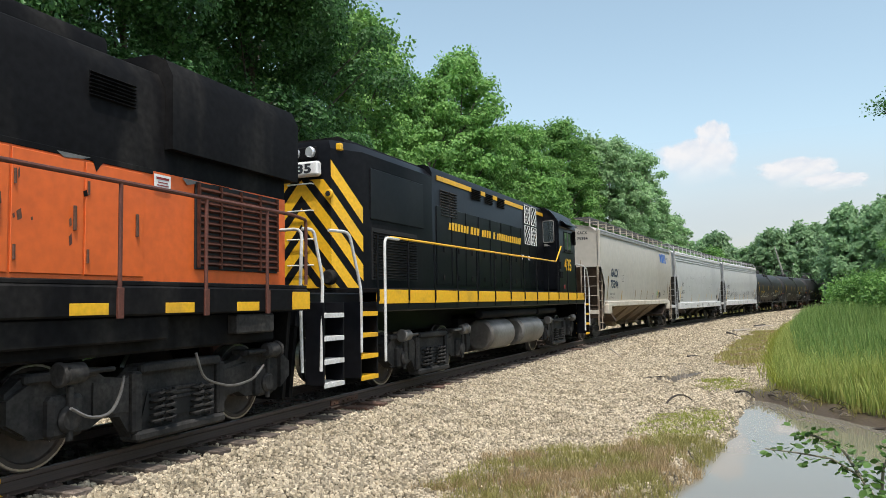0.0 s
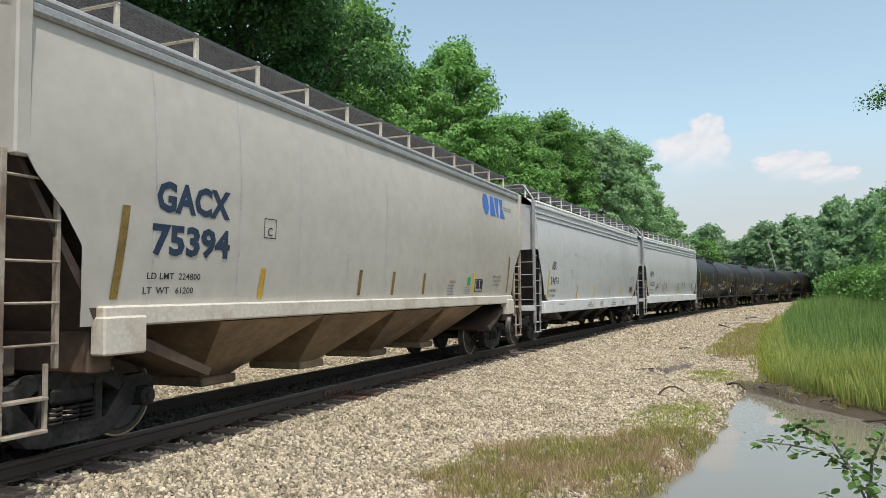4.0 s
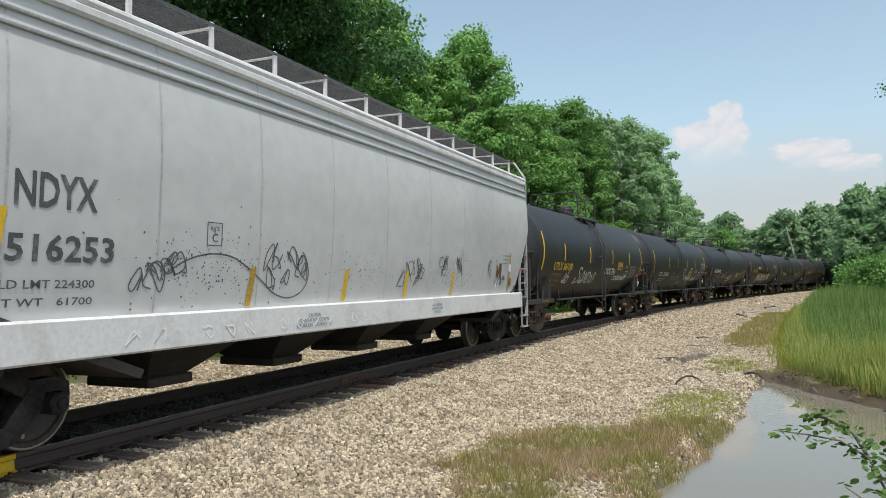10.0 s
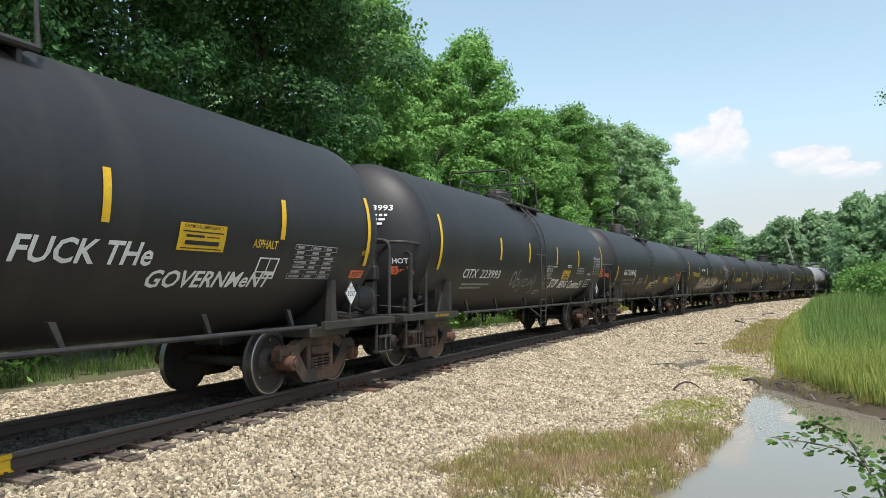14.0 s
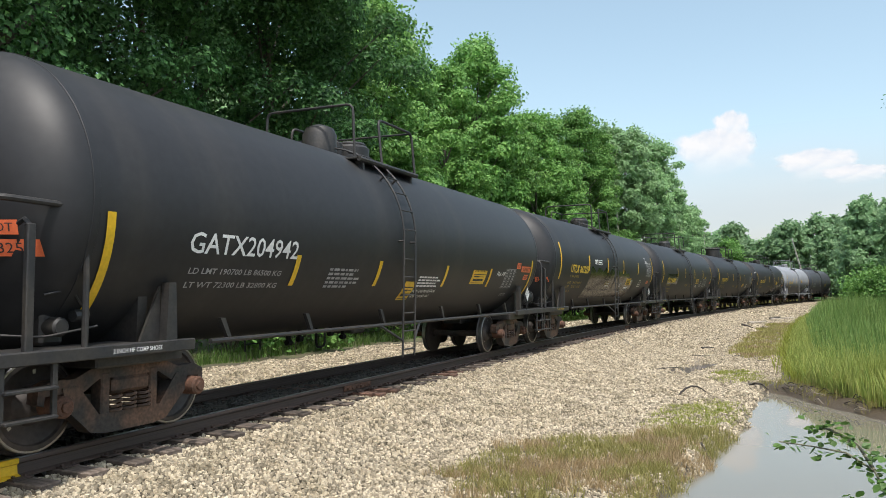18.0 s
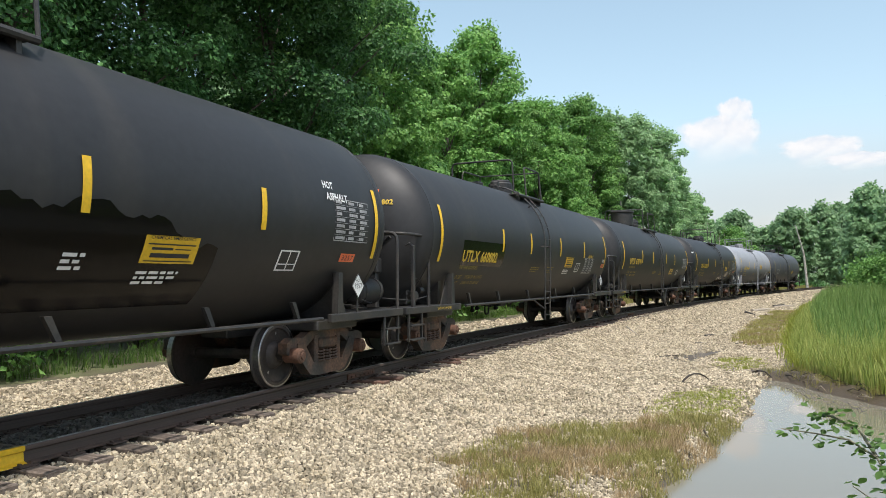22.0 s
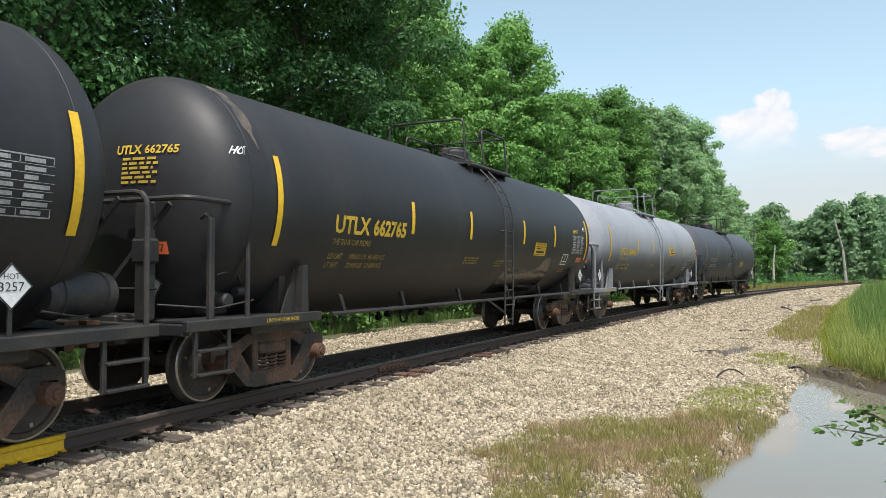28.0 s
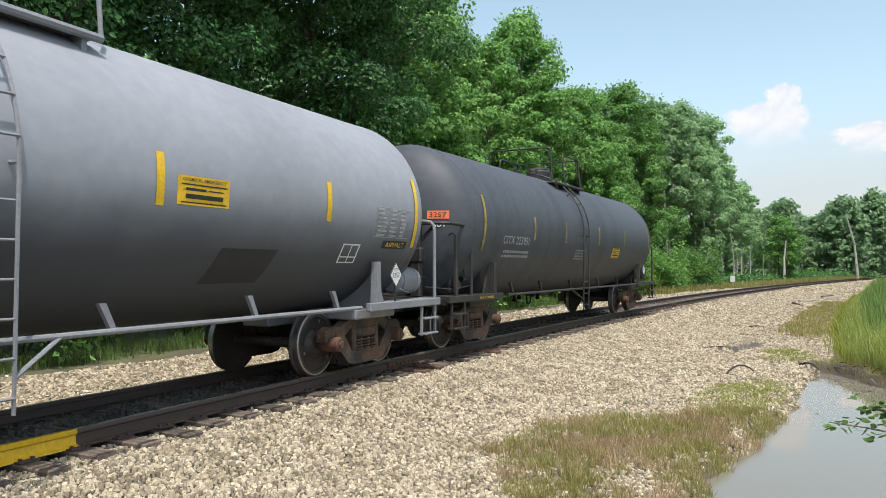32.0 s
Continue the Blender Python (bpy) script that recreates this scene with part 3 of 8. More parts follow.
RAIL = [(-.075, -.175), (.075, -.175), (.075, -.162), (.018, -.145), (.010, -.06), (.036, -.045), (.037, -.012), (.030, -.003), (.0, 0), (-.030, -.003), (-.037, -.012), (-.036, -.045), (-.010, -.06), (-.018, -.145), (-.075, -.162)]


def sweep(prof, lat, s_list):
    V, F, n = [], [], len(prof)
    for s in s_list:
        for a, b in prof:
            x, y, _ = line(s, lat + a)
            V.append((float(x), float(y), b))
    for i in range(len(s_list) - 1):
        for k in range(n):
            F.append((i * n + k, (i + 1) * n + k, (i + 1) * n + (k + 1) % n, i * n + (k + 1) % n))
    return Geo().add(V, F)


rs = list(np.concatenate([np.arange(-60, 90, 1.0), np.arange(90, 240, 4.0)]))
for lat in (-0.755, 0.755):
    part("rail", sweep(RAIL, lat, rs), M_RAIL, track, "rusty brown steel rail", angle=50)
    part("rail_head", sweep([(-.024, -.0025), (.024, -.0025), (.022, .0015), (-.022, .0015)], lat, rs), M_RAILTOP, track, "worn running surface")
# yellow painted stretch with joint bars on the near rail
part("painted_rail", sweep([(-.082, -.168), (-.078, -.158), (-.03, -.14), (-.022, -.06), (-.044, -.045), (-.046, -.008), (-.034, .001), (-.02, .0015), (-.012, -.05), (-.012, -.17)], -0.755, list(np.linspace(2.6, 5.2, 9))), M_YELLOW, track, "rail stretch painted safety yellow")
jb = Geo()
for s0 in (11.6, -9.5, 34.0):
    x, y, a = line(s0, -0.755)
    jb.box(-.45, .45, -.052, -.02, -.14, -.05, .01)
    for k in range(6):
        jb.cyl((-.36 + .144 * k, -.075, -.095), (-.36 + .144 * k, -.05, -.095), .017, 6)
    part("joint_bar", jb, M_RUST, track, "bolted rusty joint bar", spot(s0, -0.755))
    jb = Geo()
tie_me = Geo().box(-.115, .115, -1.29, 1.29, -.36, -.176, .012).mesh("tie", M_TIE)
tie_red = Geo().box(-.115, .115, -1.31, 1.31, -.36, -.172, .012).mesh("tie", M_REDTIE)
plate = Geo()
for sy in (-.755, .755):
    plate.box(-.1, .1, sy - .17, sy + .17, -.178, -.160, .004)
    for dx in (-.06, .06):
        for dy in (-.11, .11):
            plate.box(dx - .012, dx + .012, sy + dy - .02, sy + dy + .02, -.165, -.138, .004)
plate_me = plate.mesh("tie_plate", M_TIEPLATE)
rt = random.Random(5)
s = -40.0
while s < 100:
    red = 11.2 < s < 12.4 or rt.random() < 0.07
    m = spot(s, rt.uniform(-.06, .06), rt.uniform(-.012, .006), rt.uniform(-1.3, 1.3))
    part("tie", tie_red if red else tie_me, None, track, at=m)
    if 2 < s < 40:
        part("tie_plate", plate_me, None, track, at=spot(s, 0, 0.002))
    s += 0.53 + rt.uniform(-.03, .03)

# ---- plants ----
def leaves(centres, size, r, droop=0.3, out=None):
    """Diamond leaves at the given points; with out, their upper sides turn that way. Returns vertices and faces."""
    n = len(centres)
    az, el = r.uniform(0, TAU, n), r.normal(-droop, 0.6, n)
    d = np.stack([np.cos(az) * np.cos(el), np.sin(az) * np.cos(el), np.sin(el)], -1)
    q = r.normal(size=(n, 3)) + np.array([0, 0, 1.2]) if out is None else out + 0.42 * r.normal(size=(n, 3))
    side = np.cross(d, q)
    side /= np.linalg.norm(side, axis=1)[:, None] + 1e-9
    if out is not None:
        d = np.cross(q, side)
        d /= np.linalg.norm(d, axis=1)[:, None] + 1e-9
    nor = np.cross(side, d)
    L = (size * r.uniform(0.6, 1.3, n))[:, None]
    c = np.asarray(centres)
    V = np.stack([c - d * L * 0.5, c + side * L * 0.38 + nor * L * 0.10, c + d * L * 0.55 - nor * L * 0.06, c - side * L * 0.38 + nor * L * 0.10], 1)
    F = np.arange(n * 4).reshape(n, 4)
    return V.reshape(-1, 3), F


def tree(name, seed, height, spread, base, n_leaf, size, leaf_mat, bark, label, lean=0.0, clumps=70, trunk_r=0.2, top=0.25, limbs=10, blunt=False, shady=False):
    """A thing: tapered trunk, limbs and a crown of leaf clumps."""
    r = np.random.default_rng(seed)
    ob = tagged(new(name), label, "tree", "trees along the track")
    tr = Geo()
    hh = height * 0.86
    pts = [(lean * k * k / 36 + 0.18 * math.sin(seed + k), 0.18 * math.cos(seed * 2 + k), -0.4 + (hh + 0.4) * k / 6) for k in range(7)]
    tr.tube(pts, [trunk_r * (1.25 if k == 0 else 1 - 0.13 * k) for k in range(7)], 9)
    part("trunk", tr, bark, ob, angle=60)
    # clump centres in an uneven shell with gaps, and leaders that break the outline
    cs = []
    while len(cs) < clumps:
        a, h = r.uniform(0, TAU), r.uniform(0, 1) ** 0.85
        prof = min(1.0, (h + 0.12) * 3.2) ** 0.6 * (1 - h ** (5.0 if blunt else 3.2)) ** 0.6 + 0.05
        if shady:
            prof = 0.35 + 0.75 * math.sin(math.pi * min(1, h * 0.9 + 0.06)) ** 1.2 if h < .62 else 1.1 * (1 - ((h - .62) / .38) ** 2) ** .5 + .05
        lobes = 0.74 + 0.2 * math.sin(3 * a + seed + 4 * h) + 0.14 * math.sin(5 * a - 11 * h + seed * 2)
        rad = spread * prof * lobes * r.uniform(0.05, 1) ** 0.42
        z = base + (height * 0.97 - base) * h
        c = (math.cos(a) * rad + lean * (z / height) ** 2, math.sin(a) * rad, z)
        gap = math.sin(c[0] * 1.9 + seed) + math.sin(c[1] * 2.1 + seed * 3) + math.sin(c[2] * 1.5 + seed * 5)
        if gap > (-0.35 if shady else -0.9) + (1.0 if h < 0.2 else 0):
            cs.append(c)
    cs = np.array(cs)
    lead = cs[np.argsort(cs[:, 2] + 0.55 * np.hypot(cs[:, 0], cs[:, 1]))[-clumps // 8:]] + np.stack([r.normal(0, .25, clumps // 8 + (clumps % 8 > 0)), r.normal(0, .25, clumps // 8 + (clumps % 8 > 0)), r.uniform(.1, .6, clumps // 8 + (clumps % 8 > 0))], -1) * (spread / 5)
    for c in cs[r.permutation(len(cs))[: limbs]]:
        z0 = max(base * 0.7, c[2] - spread * 0.75)
        z0 = min(z0, hh * 0.9)
        k = (z0 + 0.4) / (hh + 0.4) * 6
        i = int(min(5, k))
        p0 = Vector(pts[i]).lerp(Vector(pts[i + 1]), k - i)
        mid = p0.lerp(Vector(c), 0.5) + Vector((0, 0, 0.3))
        part("limb", Geo().tube([p0, mid, Vector(c)], [trunk_r * 0.35, trunk_r * 0.2, 0.02], 5), bark, ob, angle=60)
    per = n_leaf // clumps
    cr = spread * r.uniform(0.1, 0.21, clumps)
    dirs = r.normal(size=(clumps, per, 3))
    dirs /= np.linalg.norm(dirs, axis=2)[..., None]
    rad = r.uniform(0, 1, (clumps, per, 1)) ** 0.4
    away = cs * np.array([1, 1, 0])
    away /= np.linalg.norm(away, axis=1)[:, None] + 1e-9
    out = dirs + 0.35 * away[:, None] + np.array([0, 0, 0.45])
    P = cs[:, None] + dirs * rad * cr[:, None, None] * np.array([1.15, 1.15, 0.7])
    P[..., 2] -= 0.12 * cr[:, None] * (rad[..., 0] * 1.5) ** 2
    k = max(8, per // 3)
    tips = lead[:, None] + r.normal(size=(len(lead), k, 3)) * np.array([0.06, 0.06, 0.06]) * spread
    up = np.tile([0.0, 0.0, 1.0], (len(lead) * k, 1)) + r.normal(size=(len(lead) * k, 3)) * 0.7
    V, F = leaves(np.concatenate([P.reshape(-1, 3), tips.reshape(-1, 3)]), size, r, 0.3, np.concatenate([out.reshape(-1, 3), up]))
    part("crown", soup("crown", V, F, leaf_mat), None, ob)
    return ob


def plant(first, seen, s, lat, k=1.0, turn=0.0):
    """Puts the first copy or a further one at a place along the track."""
    x, y, _ = line(s, lat)
    m = pose(x, y, float(land(np.float64(s), np.float64(lat))), 0, 0, turn)
    if not seen.get(first):
        seen[first] = True
        first.matrix_basis = m
        ob = first
    else:
        ob = copy_thing(first, m)
    ob.scale = (k, k, k)
    return ob

# ---- trees and undergrowth ----
SEEN = {}
DETAIL = 1.0
NL = lambda n: int(n * DETAIL)
maple = "tall green maple in full leaf at the wood's edge"
T1 = tree("maple_tree", 1, 18.0, 4.9, 1.8, NL(32000), 0.225, M_LEAF, M_BARK, maple, 0.8, 210, 0.22, limbs=14)
T2 = tree("maple_tree", 2, 19.0, 6.2, 4.2, NL(80000), 0.145, M_LEAFSHADE, M_BARK, "tall maple with bare lower trunk and dark canopy", -0.5, 200, 0.2, limbs=16, shady=True)
T3 = tree("maple_tree", 3, 17.5, 4.6, 1.6, NL(32000), 0.225, M_LEAF, M_BARK, maple, 0.3, 200, 0.19, limbs=14)
T4 = tree("tall_tree", 4, 20.0, 4.9, 5.0, NL(13000), 0.33, M_LEAFHAZE, M_PALEBARK, "tall pale-trunked tree with a thin grey-green crown", 0.2, 130, 0.17, blunt=True)
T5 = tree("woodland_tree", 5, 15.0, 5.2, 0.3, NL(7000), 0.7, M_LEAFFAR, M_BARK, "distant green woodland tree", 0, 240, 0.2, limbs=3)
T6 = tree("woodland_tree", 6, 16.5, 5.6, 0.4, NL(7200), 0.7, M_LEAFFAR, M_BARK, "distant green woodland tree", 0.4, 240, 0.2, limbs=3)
T7 = tree("woodland_tree", 7, 18.5, 5.0, 2.5, NL(6000), 0.55, M_LEAF, M_BARK, "green woodland tree behind the edge", 0.2, 110, 0.2, limbs=4)
T8 = tree("round_tree", 8, 8.8, 4.4, 0.3, NL(11000), 0.26, M_LEAF, M_BARK, "low round green tree beside the track", 0.1, 130, 0.14, limbs=4)
rp = random.Random(21)
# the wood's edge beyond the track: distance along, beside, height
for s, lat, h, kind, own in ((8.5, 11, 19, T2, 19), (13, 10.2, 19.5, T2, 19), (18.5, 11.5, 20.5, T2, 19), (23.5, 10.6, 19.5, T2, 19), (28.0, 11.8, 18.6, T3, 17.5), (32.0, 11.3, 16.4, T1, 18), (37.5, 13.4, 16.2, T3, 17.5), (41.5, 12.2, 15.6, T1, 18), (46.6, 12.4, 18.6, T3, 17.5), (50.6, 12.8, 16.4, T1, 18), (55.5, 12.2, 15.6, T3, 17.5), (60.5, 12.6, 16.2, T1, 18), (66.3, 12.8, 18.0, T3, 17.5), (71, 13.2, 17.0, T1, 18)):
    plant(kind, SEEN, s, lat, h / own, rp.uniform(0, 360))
# the rows behind it, thin where the sky shows between the trunks
for i in range(17):
    s_, l_, k_, a_ = 2 + i * 5.2 + rp.uniform(-1.5, 1.5), 18.5 + rp.uniform(-1.5, 3), rp.uniform(.8, .95), rp.uniform(0, 360)
    if i > 7:
        plant(T7, SEEN, s_, l_, k_, a_)
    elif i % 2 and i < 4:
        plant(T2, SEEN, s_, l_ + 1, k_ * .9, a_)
for i in range(13):
    s_, l_, k_, a_ = -24 + i * 8.5 + rp.uniform(-2, 2), (29 if i > 2 else 13) + rp.uniform(-3, 4), rp.uniform(1.0, 1.15), rp.uniform(0, 360)
    if not 3 < i < 8:
        plant((T6, T5)[i % 2], SEEN, s_, l_, k_, a_)
# a thick limb leaning out over the line
tl = Geo().tube([(12.9, 8.0, 8.6), (12.2, 7.3, 7.8), (11.7, 7.2, 7.2), (11.1, 7.6, 6.6), (10.5, 8.6, 5.6), (10.2, 9.8, 3.6), (10.1, 10.2, -.5)], [.07, .10, .13, .15, .18, .21, .25], 9)
lt_ = tagged(new("leaning_tree"), "grey leaning trunk under the dark canopy", "tree", "trees along the track")
part("trunk", tl, M_BARK, lt_, angle=60)
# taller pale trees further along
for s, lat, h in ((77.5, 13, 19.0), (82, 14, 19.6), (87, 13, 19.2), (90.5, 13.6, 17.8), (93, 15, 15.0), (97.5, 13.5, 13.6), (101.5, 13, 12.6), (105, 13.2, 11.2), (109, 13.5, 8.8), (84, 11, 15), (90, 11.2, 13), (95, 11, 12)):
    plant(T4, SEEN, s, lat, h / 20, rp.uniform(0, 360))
T9 = tree("slender_tree", 9, 14.0, 1.5, 7.0, NL(1600), 0.3, M_LEAFHAZE, M_PALEBARK, "slender pale-trunked tree with a sparse crown", 0.5, 26, 0.1, limbs=4)
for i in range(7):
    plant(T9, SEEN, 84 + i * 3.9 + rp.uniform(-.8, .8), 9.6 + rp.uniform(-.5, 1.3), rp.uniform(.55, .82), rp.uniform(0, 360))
plant(T8, SEEN, 107, 9.2, .95, 40)
plant(T8, SEEN, 90, 20, 1.3, 80)
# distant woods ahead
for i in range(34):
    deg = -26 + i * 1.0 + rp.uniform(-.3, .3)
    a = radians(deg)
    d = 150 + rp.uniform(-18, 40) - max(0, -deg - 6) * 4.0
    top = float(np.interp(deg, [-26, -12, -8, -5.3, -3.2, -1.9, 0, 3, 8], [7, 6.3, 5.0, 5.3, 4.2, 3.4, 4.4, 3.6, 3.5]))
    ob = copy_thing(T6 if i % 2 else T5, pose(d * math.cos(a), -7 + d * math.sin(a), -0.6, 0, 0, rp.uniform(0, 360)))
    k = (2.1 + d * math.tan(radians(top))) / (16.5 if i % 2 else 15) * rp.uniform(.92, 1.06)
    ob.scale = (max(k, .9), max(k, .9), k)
# trees on the pond's far side
T10 = tree("willow_tree", 10, 17.5, 5.0, 0.6, NL(20000), 0.24, M_LEAF, M_BARK, "green tree beyond the reeds", 0.2, 170, 0.2, limbs=8)
for x, y, k, kind in ((70, -22, .62, T10), (60, -22.5, .62, T10), (50, -22, .56, T10), (46, -27, .7, T10), (38, -22.5, .56, T10), (82, -25, .72, T10), (94, -27, .85, T6), (30, -30, .8, T10), (104, -26, .85, T5), (115, -24, .85, T6)):
    ob = copy_thing(kind, pose(x, y, -0.4, 0, 0, rp.uniform(0, 360)))
    ob.scale = (k, k, k)
T10.matrix_basis = pose(34, -20.5, -0.5) @ Matrix.Scale(.62, 4)
for x, y, k in ((25, -15.0, .70), (24, -20, .75)):
    ob = copy_thing(T10, pose(x, y, -0.5, 0, 0, rp.uniform(0, 360)) @ Matrix.Scale(k, 4))
    if y > -16:
        # a long limb reaching out over the reeds
        back = ob.matrix_basis.inverted()
        limb = [Vector((25, -15.2, 6.0)), Vector((25.2, -13.9, 6.7)), Vector((25.4, -12.9, 7.2)), Vector((25.6, -11.95, 7.5))]
        part("limb", Geo().tube([back @ p for p in limb], [.12, .08, .05, .02], 6), M_BARK, ob, angle=60)
        rb_ = np.random.default_rng(5)
        cs = np.array([limb[1].lerp(limb[3], u)[:] for u in (.05, .2, .35, .5, .62, .75, .85, .95, 1.0, .9, .7, .3)]) + rb_.normal(0, .22, (12, 3))
        P = np.array([(back @ Vector(q))[:] for q in (cs[:, None] + rb_.normal(0, 1, (12, 110, 3)) * np.array([.22, .22, .13])).reshape(-1, 3)])
        V, F = leaves(P, 0.22, rb_)
        part("crown", soup("crown", V, F, M_LEAFSHADE), None, ob)


def bush(name, seed, h, w, n, size, material, label):
    r = np.random.default_rng(seed)
    ob = tagged(new(name), label, "bush")
    st = Geo()
    for i in range(9):
        a = TAU * i / 9 + seed
        st.tube([(0.05 * math.cos(a), 0.05 * math.sin(a), -0.1), (w * .25 * math.cos(a), w * .25 * math.sin(a), h * .45), (w * .4 * math.cos(a + .3), w * .4 * math.sin(a + .3), h * .85)], [.022, .015, .006], 5)
    part("woody_base", st, M_BARK, ob)
    c = 26
    cs = np.stack([r.normal(0, w * .34, c), r.normal(0, w * .34, c), h * r.uniform(.12, .95, c) ** .8], -1)
    P = cs[:, None] + r.normal(0, 1, (c, n // c, 3)) * np.array([w * .14, w * .14, h * .12])
    P[..., 2] = np.abs(P[..., 2]) + 0.03
    V, F = leaves(P.reshape(-1, 3), size, r)
    part("foliage", soup("foliage", V, F, material), None, ob)
    return ob


B1 = bush("bush", 3, 2.6, 2.4, NL(3000), 0.17, M_LEAF, "dense green bush under the trees")
B2 = bush("bush", 4, 1.7, 2.0, NL(2600), 0.15, M_LEAFBRIGHT, "bright yellow-green bush beside the gravel")
B3 = bush("bush", 8, 3.6, 2.6, NL(3600), 0.2, M_LEAF, "tall green bush at the wood's edge")
for i in range(34):
    s = -12 + i * 2.5 + rp.uniform(-.8, .8)
    plant((B1, B3, B1, B2)[i % 4], SEEN, s, 7.6 + rp.uniform(-.4, 1.4), rp.uniform(.75, 1.15), rp.uniform(0, 360))
for s, lat, k in ((44, 8.6, 1.6), (47, 8.4, 1.5), (50.5, 8.3, 1.45), (54, 8.6, 1.4), (58, 8.8, 1.2), (62, 9, 1.1), (70, 9.5, 1), (78, 9.5, 1)):
    plant(B2, SEEN, s, lat, k, rp.uniform(0, 360))
B4 = bush("bush", 5, 3.2, 2.8, NL(3600), 0.2, M_LEAF, "green bush behind the reeds")
B4.matrix_basis = pose(36, -15.5, -0.5)
for x, y, k in ((48, -16, .9), (58, -16.5, 1.0), (30, -15.5, 1.0), (66, -17, 1.0), (42, -17, 1.2), (26, -16, 1.0), (22, -17, 1.1)):
    ob = copy_thing(B4, pose(x, y, -0.55, 0, 0, rp.uniform(0, 360)))
    ob.scale = (k, k, k)


def blades(name, S, L, h, w, r, material, label, category, bend=0.35, lift=0.0):
    """Grass or reed blades: three-sided tapering strips rooted at the given places."""
    n = len(S)
    x, y, _ = line(S, L)
    z = land(S, L) - 0.02 + lift
    a, hh = r.uniform(0, TAU, n), h * r.uniform(.6, 1.15, n)
    b = bend * hh * r.uniform(.2, 1, n)
    dx, dy = np.cos(a), np.sin(a)
    f = r.uniform(0, TAU, n)
    sx, sy = np.cos(f) * w * .5, np.sin(f) * w * .5
    P = np.stack([x, y, z], -1)
    M = P + np.stack([dx * b * .3, dy * b * .3, hh * .55], -1)
    Tp = P + np.stack([dx * b, dy * b, hh], -1)
    sd = np.stack([sx, sy, np.zeros(n)], -1)
    V = np.stack([P - sd, P + sd, M + sd * .8, M - sd * .8, Tp], 1)
    i = np.arange(n)[:, None] * 5
    F = np.concatenate([i + np.array([[0, 1, 2]]), i + np.array([[0, 2, 3]]), i + np.array([[3, 2, 4]])])
    ob = new(name, soup(name, V.reshape(-1, 3), F, material))
    return tagged(ob, label, category, kind="stuff")


rg = np.random.default_rng(77)
# reed bed beyond the pond
n = NL(42000)
S = 19 + 62 * rg.random(n) ** 1.7
L = reed_edge(S) - 0.75 - rg.random(n) ** 1.3 * (4 + 0.22 * (S - 17))
k = (pond_depth(S, L) < -0.25) & (S < 60 + rg.uniform(0, 10, n))
S, L = S[k], L[k]
hgt = np.interp(S, [17, 22, 34, 80], [0.75, 1.25, 1.6, 1.75]) * np.interp(reed_edge(S) - L, [.6, 1.4, 2.6], [.6, .9, 1.0]) * (1 + .12 * hills(S, L, 0.8, 2.0))
blades("reeds", S, L, hgt, 0.04, rg, M_REEDBACK, "dense bed of tall green reeds beside the pond", "reeds", 0.26)
n = NL(20000)
S = 17.8 + 40 * rg.random(n) ** 1.9
L = reed_edge(S) - np.abs(rg.normal(0, .7, n))
k = pond_depth(S, L) < -0.2
S, L = S[k], L[k]
blades("reeds", S, L, np.interp(reed_edge(S) - L, [0, .6, 1.6], [.35, .75, 1.05]), 0.03, rg, M_REED, "yellow-green sedge fringe before the tall reeds", "reeds", 0.3)
n = NL(30000)
S, L = rg.uniform(9, 19, n), rg.uniform(-16, -7.2, n)
d = pond_depth(S, L)
k = (L < reed_edge(S)) & (d < -0.3) & (rg.random(n) < np.clip(1.25 + d * .35, .15, 1))
S, L, d = S[k], L[k], d[k]
blades("reeds", S, L, np.interp(-d, [.1, .7, 2], [.32, .7, .95]), 0.026, rg, M_REED, "bright sedge hanging over the pond bank", "reeds", 0.35)
# dry stems along the bank
n = NL(6000)
S, L = rg.uniform(9, 22, n), rg.uniform(-16, -6.9, n)
d = pond_depth(S, L)
k = (d < -0.18) & (d > -0.55) & (S < 20.5) & (L < reed_edge(S) + .6)
blades("dry_stems", S[k], L[k], 0.24, 0.010, rg, M_OLIVE, "brown dry stems along the muddy pond bank", "grass", 1.0)
# grass patches on the gravel
def tufts(count, s0, s1, l0, l1, keep, per, spread):
    """Roots of blades standing in tufts, and a random number for each tuft."""
    cs, cl = rg.uniform(s0, s1, count), rg.uniform(l0, l1, count)
    k = keep(cs, cl)
    cs, cl = cs[k], cl[k]
    n = len(cs)
    return (cs[:, None] + rg.normal(0, spread, (n, per))).ravel(), (cl[:, None] + rg.normal(0, spread, (n, per))).ravel(), np.repeat(hills(cs, cl, 1.9, 3.0) + rg.normal(0, .3, n), per)


S, L, c = tufts(3800, 6.4, 13.4, -6.75, -3.3, lambda s, l: (grassy(s, l) > 0) & (pond_depth(s, l) < 0.03) & (rg.random(len(s)) < .28 + .8 * grassy(s, l) * (.55 + .45 * np.sin(s * 6.1 + 2 * l) * np.sin(l * 7.7))), 20, .05)
for k, m, lab in ((c < .12, M_OLIVE, "olive green grass patch on the gravel"), (c >= .12, M_DRYGRASS, "reddish brown dry grass patch on the gravel")):
    blades("grass_patch", S[k], L[k], 0.165, 0.008, rg, m, lab, "grass", 0.6)
S, L, c = tufts(1500, 12.3, 17.2, -7.0, -5.0, lambda s, l: (((s - 14.5) / 2.0) ** 2 + ((l + 6.05 - .2 * (14.5 - s)) / .72) ** 2 < .15 + .95 * rg.random(len(s))) & (pond_depth(s, l) < -.02), 22, .05)
blades("grass_patch", S, L, 0.09, 0.009, rg, M_YELGRASS, "thin lime green grass on gravel", "grass", 0.6)
